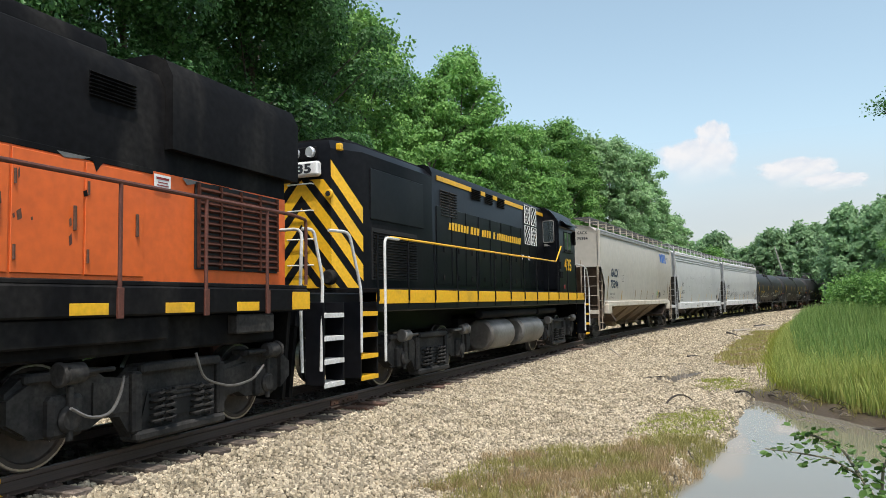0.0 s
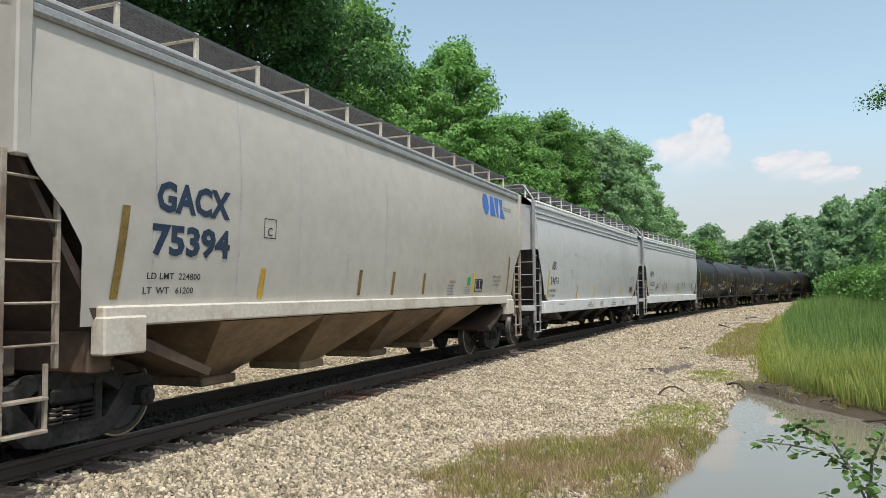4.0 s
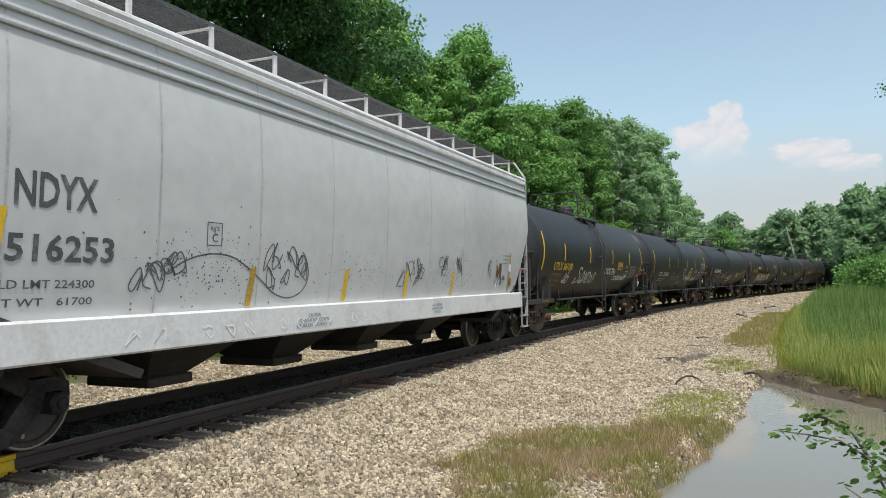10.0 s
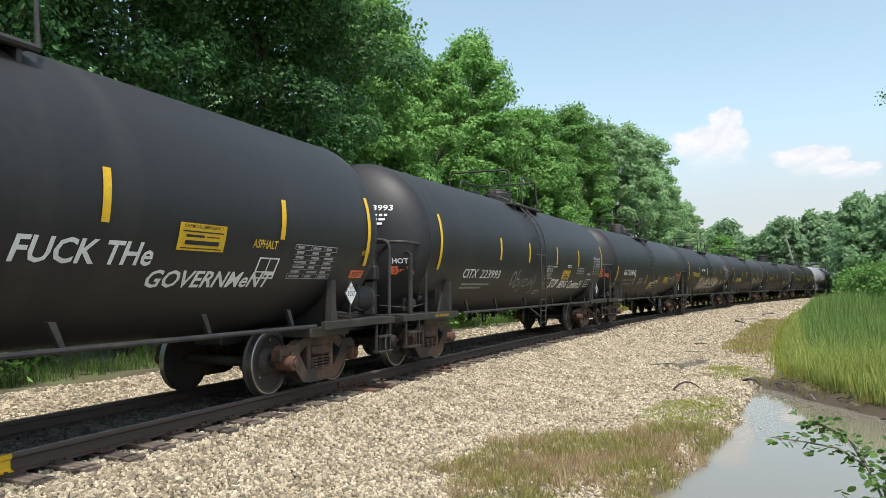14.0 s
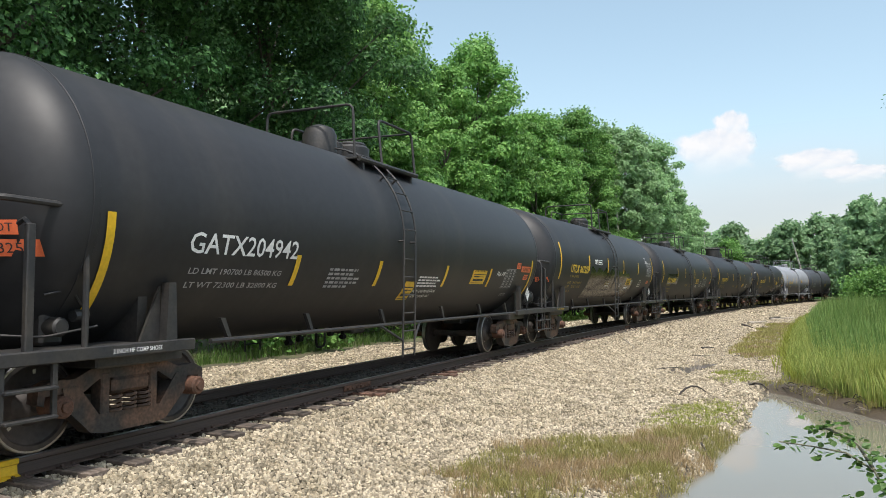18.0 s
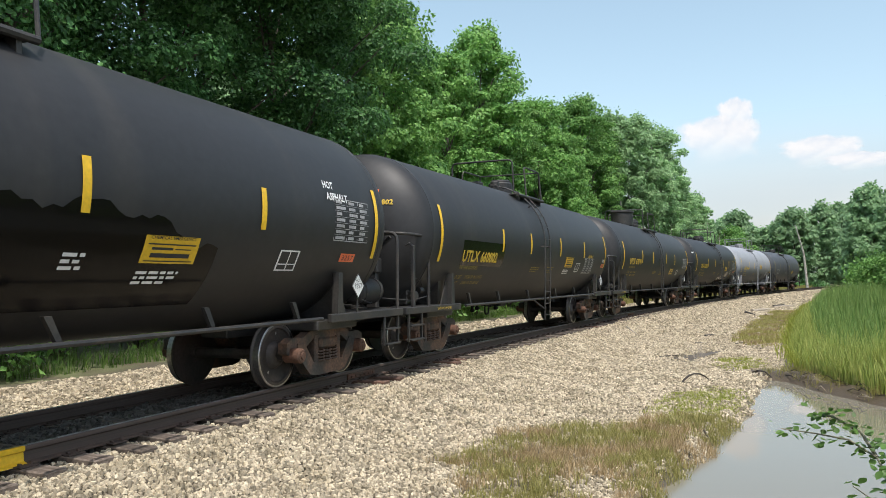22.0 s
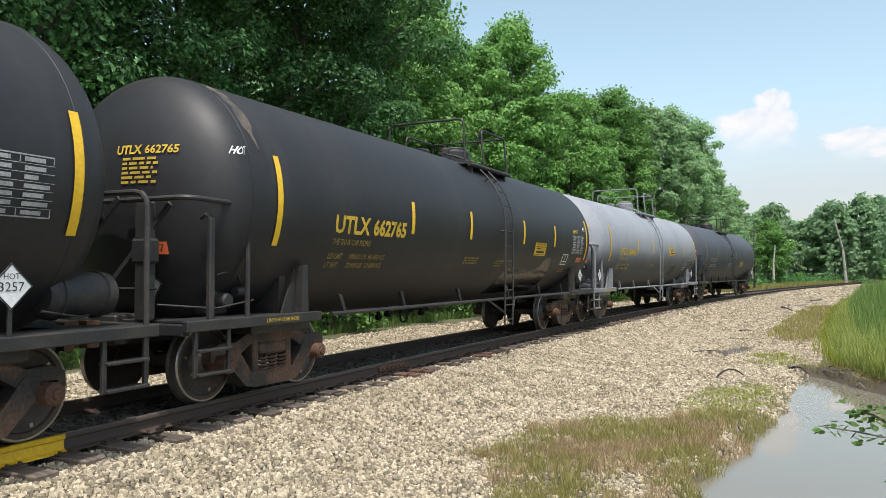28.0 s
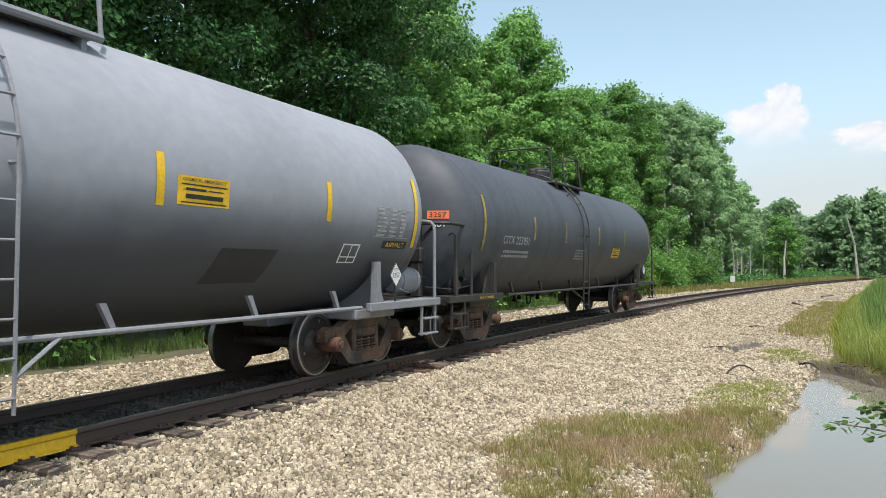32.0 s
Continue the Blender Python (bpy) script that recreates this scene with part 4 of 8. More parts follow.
S, L, c = tufts(900, 19.0, 23.2, -7.2, -5.5, lambda s, l: (((s - 21.2) / 1.7) ** 2 + ((l + 6.3) / .75) ** 2 < .9 * rg.random(len(s))) & (mud(s, l) < .3), 18, .06)
blades("grass_patch", S, L, 0.10, 0.012, rg, M_YELGRASS, "sparse yellow-green grass on stony ground", "grass", 0.6)
S, L, c = tufts(5000, 26.4, 52, -7.6, -4.8, lambda s, l: (l < -5.2 + .2 * np.sin(s * 1.3) - .4 * np.exp(-((s - 26.5) / 1.6) ** 2)) & (s > 27.3 + .7 * np.sin(l * 4.1) + rg.normal(0, .45, len(s))) & (rg.random(len(s)) < .75 + .3 * np.sin(s * 2.1 + l * 3)) & (l < -5.2 + .35 * (s - 40) / 12), 12, .09)
for k, m, lab in ((c < .5, M_OLIVE, "olive grass mat at the gravel's edge"), (c >= .5, M_DRYGRASS, "brown grass mat at the gravel's edge")):
    blades("grass_mat", S[k], L[k], 0.16, 0.022, rg, m, lab, "grass", 0.6)
n = NL(5000)
S = rg.uniform(19.5, 70, n)
L = reed_edge(S) - .1 + rg.normal(0, .2, n)
blades("grass_patch", S, L, 0.42, 0.02, rg, M_YELGRASS, "dry yellow grass fringe beside the reeds", "grass", 0.5)
n = NL(14000)
S, L = rg.uniform(0, 90, n), 6.6 + np.abs(rg.normal(0, .9, n))
blades("grass_verge", S, L, 0.4, 0.022, rg, M_VERGE, "rough green grass verge below the trees", "grass", 0.6)
n = NL(6000)
S, L = rg.uniform(55, 140, n), 5.2 + np.abs(rg.normal(0, 1.3, n))
blades("grass_verge", S, L, 0.6, 0.05, rg, M_OLIVE, "tall olive grass along the far verge", "grass", 0.5)
# low undergrowth before the far wood
heaps = np.stack([rg.uniform(62, 165, 420), 7.6 + np.abs(rg.normal(0, 3.0, 420))], -1)
S = (heaps[:, :1] + rg.normal(0, .8, (420, 26))).ravel()
L = np.maximum((heaps[:, 1:] + rg.normal(0, .5, (420, 26))).ravel(), 5.6)
x, y, _ = line(S, L)
V, F = leaves(np.stack([x, y, land(S, L) + np.abs(rg.normal(0, .4, len(S))) + .05], -1), 0.34, rg)
tagged(new("undergrowth", soup("undergrowth", V, F, M_LEAFSHADE)), "low green undergrowth between track and wood", "undergrowth", kind="stuff")

# sapling at the water's edge in front of the camera
def leaf_mesh():
    g = Geo()
    n = 9
    out = [(0, 0)] + [(math.sin(math.pi * k / n) ** .8 * .42 * (1 - .25 * k / n), k / n) for k in range(1, n)] + [(0, 1.05)]
    vs = [(0, b, -.06 * math.sin(math.pi * b)) for a, b in out] + [(a, b, .05 * a - .05 * b * b) for a, b in out[1:-1]] + [(-a, b, .05 * a - .05 * b * b) for a, b in out[1:-1]]
    m = len(out)
    fs = []
    for k in range(m - 1):
        for o, flip in ((m - 1, False), (m - 1 + m - 2, True)):
            q = [k, k + 1] + ([o + k + 1] if k + 1 < m - 1 else []) + ([o + k] if k > 0 else [])
            fs.append(tuple(q) if flip else tuple(q[::-1]))
    return g.add(vs, fs).mesh("leaf", M_LEAFSAP, 60)


M_LEAFSAP = leafmat("sapling leaves", (0.055, 0.12, 0.022), (0.11, 0.21, 0.045), 0.3, 0.35)
LEAF_ME = leaf_mesh()
sapling = tagged(new("sapling"), "leafy green sapling with thin stems over the pond", "sapling")
rq = random.Random(12)


def spray(pts, size, n, name="stem"):
    """A thin stem with leaves along it."""
    pts = [Vector(p) for p in pts]
    part(name, Geo().tube(pts, [.008 * (1 - .7 * i / (len(pts) - 1)) for i in range(len(pts))], 6), M_BARKSAP, sapling)
    n = int(n * 5.2)
    for k in range(n):
        u = (.12 + .88 * k / max(1, n - 1)) * (len(pts) - 1)
        i = min(len(pts) - 2, int(u))
        p = pts[i].lerp(pts[i + 1], u - i) + Vector((rq.uniform(-.03, .03), rq.uniform(-.03, .03), rq.uniform(-.02, .03)))
        p += Vector((rq.gauss(0, .022), rq.gauss(0, .022), rq.gauss(0, .02)))
        q = size * rq.uniform(.3, .58)
        m = Matrix.Translation(p) @ pose(0, 0, 0, rq.uniform(-50, 35), rq.uniform(-40, 40), rq.uniform(0, 360)) @ Matrix.Scale(q, 4)
        part("leaf", LEAF_ME, None, sapling, at=m)


M_BARKSAP = mat("green grey twig bark", (0.16, 0.15, 0.10), 0.7, vary=0.2, scale=20)
spray([(2.9, -7.72, -0.35), (2.97, -7.69, 0.1), (3.046, -7.643, 0.428), (3.119, -7.6, 0.626), (3.224, -7.548, 0.791), (3.306, -7.501, 0.906), (3.377, -7.415, 0.953), (3.441, -7.299, 0.958), (3.45, -7.176, 0.967)], .075, 26)
spray([(3.306, -7.501, 0.906), (3.427, -7.463, 0.979), (3.495, -7.37, 1.021), (3.552, -7.29, 1.017)], .07, 16)
spray([(3.228, -7.55, 0.811), (3.204, -7.562, 0.96), (3.214, -7.615, 1.083)], .07, 12)
spray([(2.75, -7.62, -0.3), (2.76, -7.58, 0.2), (2.797, -7.534, 0.58), (2.853, -7.488, 0.733), (2.89, -7.434, 0.846), (2.909, -7.368, 0.889)], .085, 9)
spray([(3.119, -7.6, 0.626), (2.974, -7.54, 0.833), (3.001, -7.49, 0.918)], .08, 9)


sapling.location.z = -0.06
# sticks and logs
def stick(name, pts, r0, material, label, n=7):
    g = Geo()
    g.tube(pts, [r0 * (1 - 0.6 * i / (len(pts) - 1)) for i in range(len(pts))], n)
    ob = part(name, g, material)
    return tagged(ob, label, "branch")


def gp(s, lat, up=0.0):
    x, y, _ = line(s, lat)
    return Vector((float(x), float(y), float(land(np.float64(s), np.float64(lat))) + up))


stick("bent_branch", [gp(16.62, -5.44, -.03), gp(16.68, -5.50, .08), gp(16.76, -5.58, .15), gp(16.86, -5.68, .19), gp(16.95, -5.78, .185), gp(17.02, -5.87, .14), gp(17.08, -5.94, .08)], .026, M_TWIG, "dark bent branch arching over the gravel")
stick("fallen_branch", [gp(11.9, -6.28, .03), gp(11.62, -6.36, .05), gp(11.5, -6.40, .04), gp(11.3, -6.43, .06), gp(11.2, -6.46, .10)], .014, M_TWIG, "dark dead branch at the water's edge")
stick("fallen_branch", [gp(12.6, -5.85, .02), gp(12.2, -6.0, .05), gp(11.9, -6.2, .03)], .009, M_LOG, "thin bleached stick in the grass")
stick("fallen_branch", [gp(19.4, -6.7, .02), gp(19.2, -6.82, .08), gp(19.3, -6.95, .05), gp(19.2, -7.1, .06)], .03, M_TWIG, "dark snag at the pond's tip")
stick("log", [gp(50.6, -3.9, .1), gp(52.4, -4.2, .1), gp(54.0, -4.45, .12)], .12, M_LOG, "bleached fallen log on the gravel")
stick("log", [gp(48.6, -3.8, .05), gp(47.3, -4.2, .08), gp(46.4, -4.6, .04)], .10, M_TWIG, "dark fallen log on the gravel")
stick("log", [gp(58, -4.3, .05), gp(61, -4.75, .12), gp(63, -5.2, .06)], .09, M_LOG, "pale driftwood beside the reeds")
stick("log", [gp(59, -4.1, .05), gp(62.5, -4.4, .10)], .10, M_TWIG, "dark driftwood beside the reeds")
stick("fallen_branch", [gp(29.2, -4.52, .04), gp(29.5, -4.7, .05), gp(29.4, -4.9, .03)], .06, M_TWIG, "short dark stump of wood on the gravel")
stick("fallen_branch", [gp(27.0, -4.5, .02), gp(26.8, -4.85, .04), gp(27.0, -5.25, .03)], .03, M_TWIG, "dark stick beside the muddy hollow")
stick("fallen_branch", [gp(28.7, -1.85, .05), gp(27.9, -2.2, .06), gp(27.0, -2.6, .04)], .03, M_LOG, "thin weathered stick on the ballast")
stick("fallen_branch", [gp(21.6, -4.25, .02), gp(21.9, -4.5, .04), gp(22.3, -4.8, .03)], .022, M_TWIG, "thin dark stick beside the muddy hollow")
rd = random.Random(8)
weed = tagged(new("dead_weed"), "grey dead weed with thin stems in the muddy hollow", "weed")
for k in range(11):
    a, h = rd.uniform(-1.2, 1.2), rd.uniform(.22, .5)
    p = gp(22.25 + rd.uniform(-.25, .25), -5.2 + rd.uniform(-.12, .12), -.02)
    part("stem", Geo().tube([p, p + Vector((.05, .18 * a * h, h * .6)), p + Vector((.08, .45 * a * h, h))], [.008, .006, .003], 5), M_LOG, weed)
stick("log", [gp(16.6, -8.1, .02), gp(15.9, -9.0, .05), gp(15.0, -10.2, .02)], .028, M_TWIG, "dark driftwood along the pond bank")
stick("log", [gp(16.1, -8.6, .02), gp(15.2, -9.7, .04)], .022, M_TWIG, "dark driftwood along the pond bank")
stick("dead_tree", [gp(104, 7.8, 0), gp(104, 7.8, 3), gp(104.2, 7.6, 5.2)], .16, M_PALEBARK, "bare dead trunk beside the track")
stick("dead_tree", [gp(118, 2, 0), gp(118, 2.4, 5), gp(117, 3.2, 9)], .2, M_PALEBARK, "bare leaning dead tree among the woods")
rd = random.Random(44)
for k in range(26):
    s, l = rd.uniform(19, 50), rd.uniform(-6.4, -4.9)
    a, q = rd.uniform(0, TAU), rd.uniform(.2, .7)
    stick("twig", [gp(s, l, .02), gp(s + q * .5 * math.cos(a) * 1.6, l + q * .5 * math.sin(a), .05), gp(s + q * math.cos(a) * 1.6, l + q * math.sin(a), .02)], rd.uniform(.008, .02), M_TWIG if k % 3 else M_LOG, "dead twig washed up on the gravel", 5)
for k in range(22):
    s, l = rd.uniform(16.2, 19.4), 0
    l = float(shore(np.float64(s))[1]) - rd.uniform(.08, .5)
    a, q = rd.uniform(-.6, .6), rd.uniform(.15, .5)
    stick("twig", [gp(s, l, .02), gp(s - q * .5 * math.cos(a), l - q * .5 * math.cos(a) * .5, .04 + .1 * rd.random()), gp(s - q * math.cos(a), l - q * .6, .02)], rd.uniform(.006, .016), M_TWIG if k % 3 else M_LOG, "dead twig on the muddy pond bank", 5)
S, L, c = tufts(260, 15.5, 20.4, -9.5, -6.9, lambda s, l: (pond_depth(s, l) < -.06) & (pond_depth(s, l) > -.6) & (mud(s, l) > .4), 14, .07)
blades("grass_patch", S, L, 0.16, 0.010, rg, M_OLIVE, "thin olive tufts on the muddy bank", "grass", 0.7)
mp = Geo()
mp.box(-.05, .05, -.05, .05, -.3, .75, .01)
mk = part("marker_post", mp, M_LOG)
mk.matrix_basis = spot(76.2, 6.0, float(land(np.float64(76.2), np.float64(6.0))))
tagged(mk, "small marker post with a white plate", "post")
part("sign_plate", Geo().box(-.09, -.06, -.22, .22, .55, 1.15, .01), M_WHITE, mk)

# clouds: far backdrop sheets, crisp above and fading below
def cloud_material(name, soft, top, scale, lump, glow=1.0):
    m = bpy.data.materials.new(name)
    m.use_nodes = True
    cn, cl = m.node_tree.nodes, m.node_tree.links
    cn.remove(cn["Principled BSDF"])

    def calc(op, a, b=None, c=None):
        q = cn.new("ShaderNodeMath")
        q.operation = op
        for k, v in enumerate((a, b, c)):
            if isinstance(v, (int, float)):
                q.inputs[k].default_value = v
            elif v is not None:
                cl.new(v, q.inputs[k])
        return q.outputs[0]

    tc = cn.new("ShaderNodeTexCoord")
    no = cn.new("ShaderNodeTexNoise")
    no.inputs["Scale"].default_value = scale
    no.inputs["Detail"].default_value = 7
    no.inputs["Roughness"].default_value = 0.5
    cl.new(tc.outputs["Object"], no.inputs["Vector"])
    ln = cn.new("ShaderNodeVectorMath")
    ln.operation = "LENGTH"
    cl.new(tc.outputs["Object"], ln.inputs[0])
    edge = calc("MULTIPLY_ADD", ln.outputs["Value"], -1.0, 0.62)
    body = calc("MULTIPLY_ADD", no.outputs["Fac"], lump, edge)
    sh = cn.new("ShaderNodeMapRange")
    sh.interpolation_type = "SMOOTHSTEP"
    sh.inputs["From Min"].default_value, sh.inputs["From Max"].default_value = 0.5 * lump - soft, 0.5 * lump + soft
    cl.new(body, sh.inputs["Value"])
    sp = cn.new("ShaderNodeSeparateXYZ")
    cl.new(tc.outputs["Object"], sp.inputs["Vector"])
    fade = cn.new("ShaderNodeMapRange")
    fade.interpolation_type = "SMOOTHSTEP"
    fade.inputs["From Min"].default_value, fade.inputs["From Max"].default_value = -0.75, 0.25
    fade.inputs["To Max"].default_value = top
    cl.new(sp.outputs["Z"], fade.inputs["Value"])
    alpha = calc("MULTIPLY", sh.outputs["Result"], fade.outputs["Result"])
    n2 = cn.new("ShaderNodeTexNoise")
    n2.inputs["Scale"].default_value = scale * 1.6
    n2.inputs["Detail"].default_value = 4
    cl.new(tc.outputs["Object"], n2.inputs["Vector"])
    tone = cn.new("ShaderNodeValToRGB")
    tone.color_ramp.elements[0].color, tone.color_ramp.elements[0].position = (0.44, 0.46, 0.50, 1), 0.3
    tone.color_ramp.elements[1].color, tone.color_ramp.elements[1].position = (0.53, 0.52, 0.525, 1), 0.6
    cl.new(n2.outputs["Fac"], tone.inputs["Fac"])
    em = cn.new("ShaderNodeEmission")
    cl.new(tone.outputs["Color"], em.inputs["Color"])
    em.inputs["Strength"].default_value = glow
    tr = cn.new("ShaderNodeBsdfTransparent")
    mx = cn.new("ShaderNodeMixShader")
    cl.new(alpha, mx.inputs["Fac"])
    cl.new(tr.outputs["BSDF"], mx.inputs[1])
    cl.new(em.outputs["Emission"], mx.inputs[2])
    cl.new(mx.outputs["Shader"], cn["Material Output"].inputs["Surface"])
    return m


M_CLOUD = cloud_material("cumulus cloud", 0.10, 0.92, 2.0, 0.8)
M_HAZE = cloud_material("low summer haze", 0.55, 0.6, 0.8, 0.5, 0.74)
for az, el, w, h, m, d in ((0.9, 9.7, 185, 130, M_CLOUD, 2600), (-0.1, 11.2, 80, 105, M_CLOUD, 2590), (-5.6, 8.4, 170, 85, M_CLOUD, 2620), (-7.8, 7.6, 140, 50, M_CLOUD, 2640), (-3.0, 4.5, 1500, 330, M_HAZE, 2700)):
    a, e = radians(az), radians(el)
    ctr = Vector((d * math.cos(a), -7 + d * math.sin(a), 1.5 + d * math.tan(e)))
    cg = Geo().add([(0, -1, -1), (0, 1, -1), (0, 1, 1), (0, -1, 1)], [(0, 1, 2, 3)])
    cb = part("backdrop_cloud", cg, m)
    cb.matrix_basis = Matrix.Translation(ctr) @ pose(0, 0, 0, 0, 0, az) @ Matrix.Diagonal((w, w, h, 1))
    tagged(cb, "white summer cumulus cloud in hazy blue sky" if m is M_CLOUD else "pale summer haze low in the sky", "cloud", kind="structure")

# ---- lettering ----
FONT_CACHE = {}


def glyphs(text, bold=0.0):
    """Flat mesh of a text, scaled to a box of 1 by 1."""
    if (text, bold) not in FONT_CACHE:
        cu = bpy.data.curves.new("lettering", "FONT")
        cu.body = text
        cu.resolution_u = 2
        cu.offset = bold
        tmp = bpy.data.objects.new("lettering", cu)
        me = bpy.data.meshes.new_from_object(tmp)
        v = np.array([w.co[:2] for w in me.vertices])
        f = [tuple(p.vertices) for p in me.polygons]
        bpy.data.objects.remove(tmp)
        bpy.data.meshes.remove(me)
        v -= v.min(0)
        v /= v.max(0)
        FONT_CACHE[(text, bold)] = (v, f)
    return FONT_CACHE[(text, bold)]


def letter(text, place, w, h, material, parent, label="", bold=0.0, slant=0.0):
    """Text laid on a surface; place(a, b) gives the point for a to the right and b upwards."""
    v, f = glyphs(text, bold)
    g = Geo().add([place(a * w + slant * b * h, b * h) for a, b in v], f)
    return part("lettering", g, material, parent, label or f"stencilled {text}".replace("&", "and"))


def bars(rows, place, material, parent, name="lettering", label="lines of small print"):
    """Small print that cannot be read: bars (a0, a1, b0, b1)."""
    g = Geo()
    for a0, a1, b0, b1 in rows:
        n = max(1, int((a1 - a0) / 0.25))
        for k in range(n):
            p, q = a0 + (a1 - a0) * k / n, a0 + (a1 - a0) * (k + 1) / n
            g.add([place(p, b0), place(q, b0), place(q, b1), place(p, b1)], [(0, 1, 2, 3)])
    return part(name, g, material, parent, label)


def print_rows(a, b, w, h, n, r, gap=0.45):
    """n ragged lines of word bars in a block w by h with its top left at a, b."""
    out = []
    for i in range(n):
        y1 = b - h * i / n
        x = a
        end = a + w * r.uniform(0.7, 1)
        while x < end - 0.02:
            ww = r.uniform(.05, .16)
            out.append((x, min(x + ww, end), y1 - h / n * (1 - gap), y1))
            x += ww + .03
    return out


# ---- bogies ----
WHEEL_R = 0.457
SPINNERS = []


def wheel_geo(r):
    g = Geo()
    for sy in (-1, 1):
        prof = [(.60, .10), (.66, .11), (.675, .18), (.668, r - .11), (.655, r - .075), (.655, r + .02), (.672, r + .026), (.690, r + .012), (.70, r), (.785, r - .006), (.792, r - .02), (.792, r - .075), (.765, r - .09), (.735, r - .16), (.73, .2), (.80, .15), (.82, .11), (.82, .08)]
        prof = [(a * sy, b) for a, b in prof]
        g.lathe(prof if sy > 0 else prof[::-1], "y", (0, 0, 0), 40)
    g.cyl((0, -.98, 0), (0, .98, 0), .075, 14)
    return g


def rim_geo(r):
    g = Geo()
    for sy in (-1, 1):
        prof = [(.697, r + .003), (.786, r - .004), (.7945, r - .014), (.7945, r - .032)]
        n = 40
        vs = [(b * math.cos(TAU * k / n), a * sy, b * math.sin(TAU * k / n)) for a, b in prof for k in range(n)]
        fs = []
        for i in range(3):
            for k in range(n):
                q = (i * n + k, i * n + (k + 1) % n, (i + 1) * n + (k + 1) % n, (i + 1) * n + k)
                fs.append(q if sy > 0 else q[::-1])
        g.add(vs, fs)
    # chalk smears and polish marks on the outer plate
    for k in range(3):
        a = 0.6 + k * 2.1
        for sy in (-1, 1):
            g.add([((.3 + .04 * q) * math.cos(a + .1 * p), sy * .80, (.3 + .04 * q) * math.sin(a + .1 * p)) for q in (0, 1) for p in (0, 1)], [(0, 1, 3, 2)])
    return g


def wheel_mesh(r):
    """Wheelset with its polished tread and rim as a second material."""
    g = wheel_geo(r)
    n = len(g.f)
    rim = rim_geo(r)
    g.add(rim.v, rim.f)
    me = g.mesh("wheelset", M_WHEEL)
    me.materials.append(M_TREAD)
    for p in me.polygons[n:]:
        p.material_index = 1
    return me


WHEEL_ME = wheel_mesh(WHEEL_R)


def frame_geo(wb=1.78):
    """One cast side frame, outer face towards -y, centred over the bogie."""
    g = Geo()
    h = wb / 2
    y0, y1 = -1.07, -.93
    # arched top member with pedestals
    top = [(-h - .20, .50), (-h - .19, .64), (-h - .05, .70), (-h + .2, .69), (-.42, .80), (.42, .80), (h - .2, .69), (h + .05, .70), (h + .19, .64), (h + .20, .50), (h + .13, .47), (h + .12, .56), (h - .12, .57), (h - .13, .47), (h - .25, .52), (.40, .66), (-.40, .66), (-h + .25, .52), (-h + .13, .47), (-h + .12, .57), (-h - .12, .56), (-h - .13, .47)]
    g.prism(top, "y", y0, y1)
    # tension member
    low = [(-h + .06, .62), (-h + .24, .62), (-.40, .31), (.40, .31), (h - .24, .62), (h - .06, .62), (h - .10, .42), (.50, .15), (.32, .12), (-.32, .12), (-.50, .15), (-h + .10, .42)]
    g.prism(low, "y", y0 - .012, y1 + .01)
    for sx in (-1, 1):
        g.box(sx * .32 - .055, sx * .32 + .055, y0 - .01, y1 + .01, .27, .72, .015)
    # bolster end
    g.box(-.25, .25, y0 - .03, y1 + .05, .50, .66, .03)
    return g


def spring_geo():
    return Geo().tube([(.075 * math.cos(a), -1.04 + .075 * math.sin(a), .30 + .20 * a / (TAU * 4.5)) for a in np.linspace(0, TAU * 4.5, 46)], .017, 6)


def cap_geo(wb=1.78):
    g = Geo()
    return g.cyl((0, -1.20, 0), (0, -.92, 0), .105, 16, .02).cyl((0, -1.225, 0), (0, -1.19, 0), .055, 8, .006)


FRAME_ME = frame_geo().mesh("side_frame", M_TRUCK)
SPRING_ME = spring_geo().mesh("coil_spring", M_TRUCK)
CAP_ME = cap_geo().mesh("bearing_cap", M_RUST)
CAPDARK_ME = cap_geo().mesh("bearing_cap", M_TRUCK)
BOL = Geo().box(-.2, .2, -.95, .95, .48, .72, .03).cyl((0, 0, .7), (0, 0, .83), .2, 16)
for sx in (-1, 1):
    BOL.box(sx * .42 - .04, sx * .42 + .04, -.80, .80, .36, .46, .01)
    for sy in (-1, 1):
        BOL.box(sx * .43 - .02, sx * .43 + .03, sy * .745 - .05, sy * .745 + .05, .28, .62, .01)
BOLSTER_ME = BOL.mesh("bogie", M_TRUCK)


def bogie(parent, x, wb=1.78):
    """Bolster with two side frames, springs, bearing caps and two wheelsets."""
    b = part("bogie", BOLSTER_ME, None, parent, "three-piece freight bogie", pose(x, 0, 0))
    for turn in (0, 180):
        part("side_frame", FRAME_ME, None, b, at=pose(0, 0, 0, 0, 0, turn))
        for cx in (-.19, 0, .19):
            part("coil_spring", SPRING_ME, None, b, at=pose(cx, 0, 0, 0, 0, turn))
        for sx in (-1, 1):
            part("bearing_cap", CAP_ME, None, b, "rusty axle bearing cap", pose(sx * wb / 2, 0, WHEEL_R, 0, 0, turn))
    for sx in (-1, 1):
        w = part("wheelset", WHEEL_ME, None, b, at=pose(sx * wb / 2, 0, WHEEL_R))
        SPINNERS.append((w, sx * wb / 2, WHEEL_R))
    return b


# ---- tank car ----
TANK_R, TANK_Z, TANK_H, HEAD = 1.53, 2.40, 7.05, 0.76


def on_tank(x, z, out=0.006):
    """Place on the near flank: a runs along the car, b round the shell, from the point at x and height z."""
    t0 = math.asin((z - TANK_Z) / TANK_R)
    R = TANK_R + out
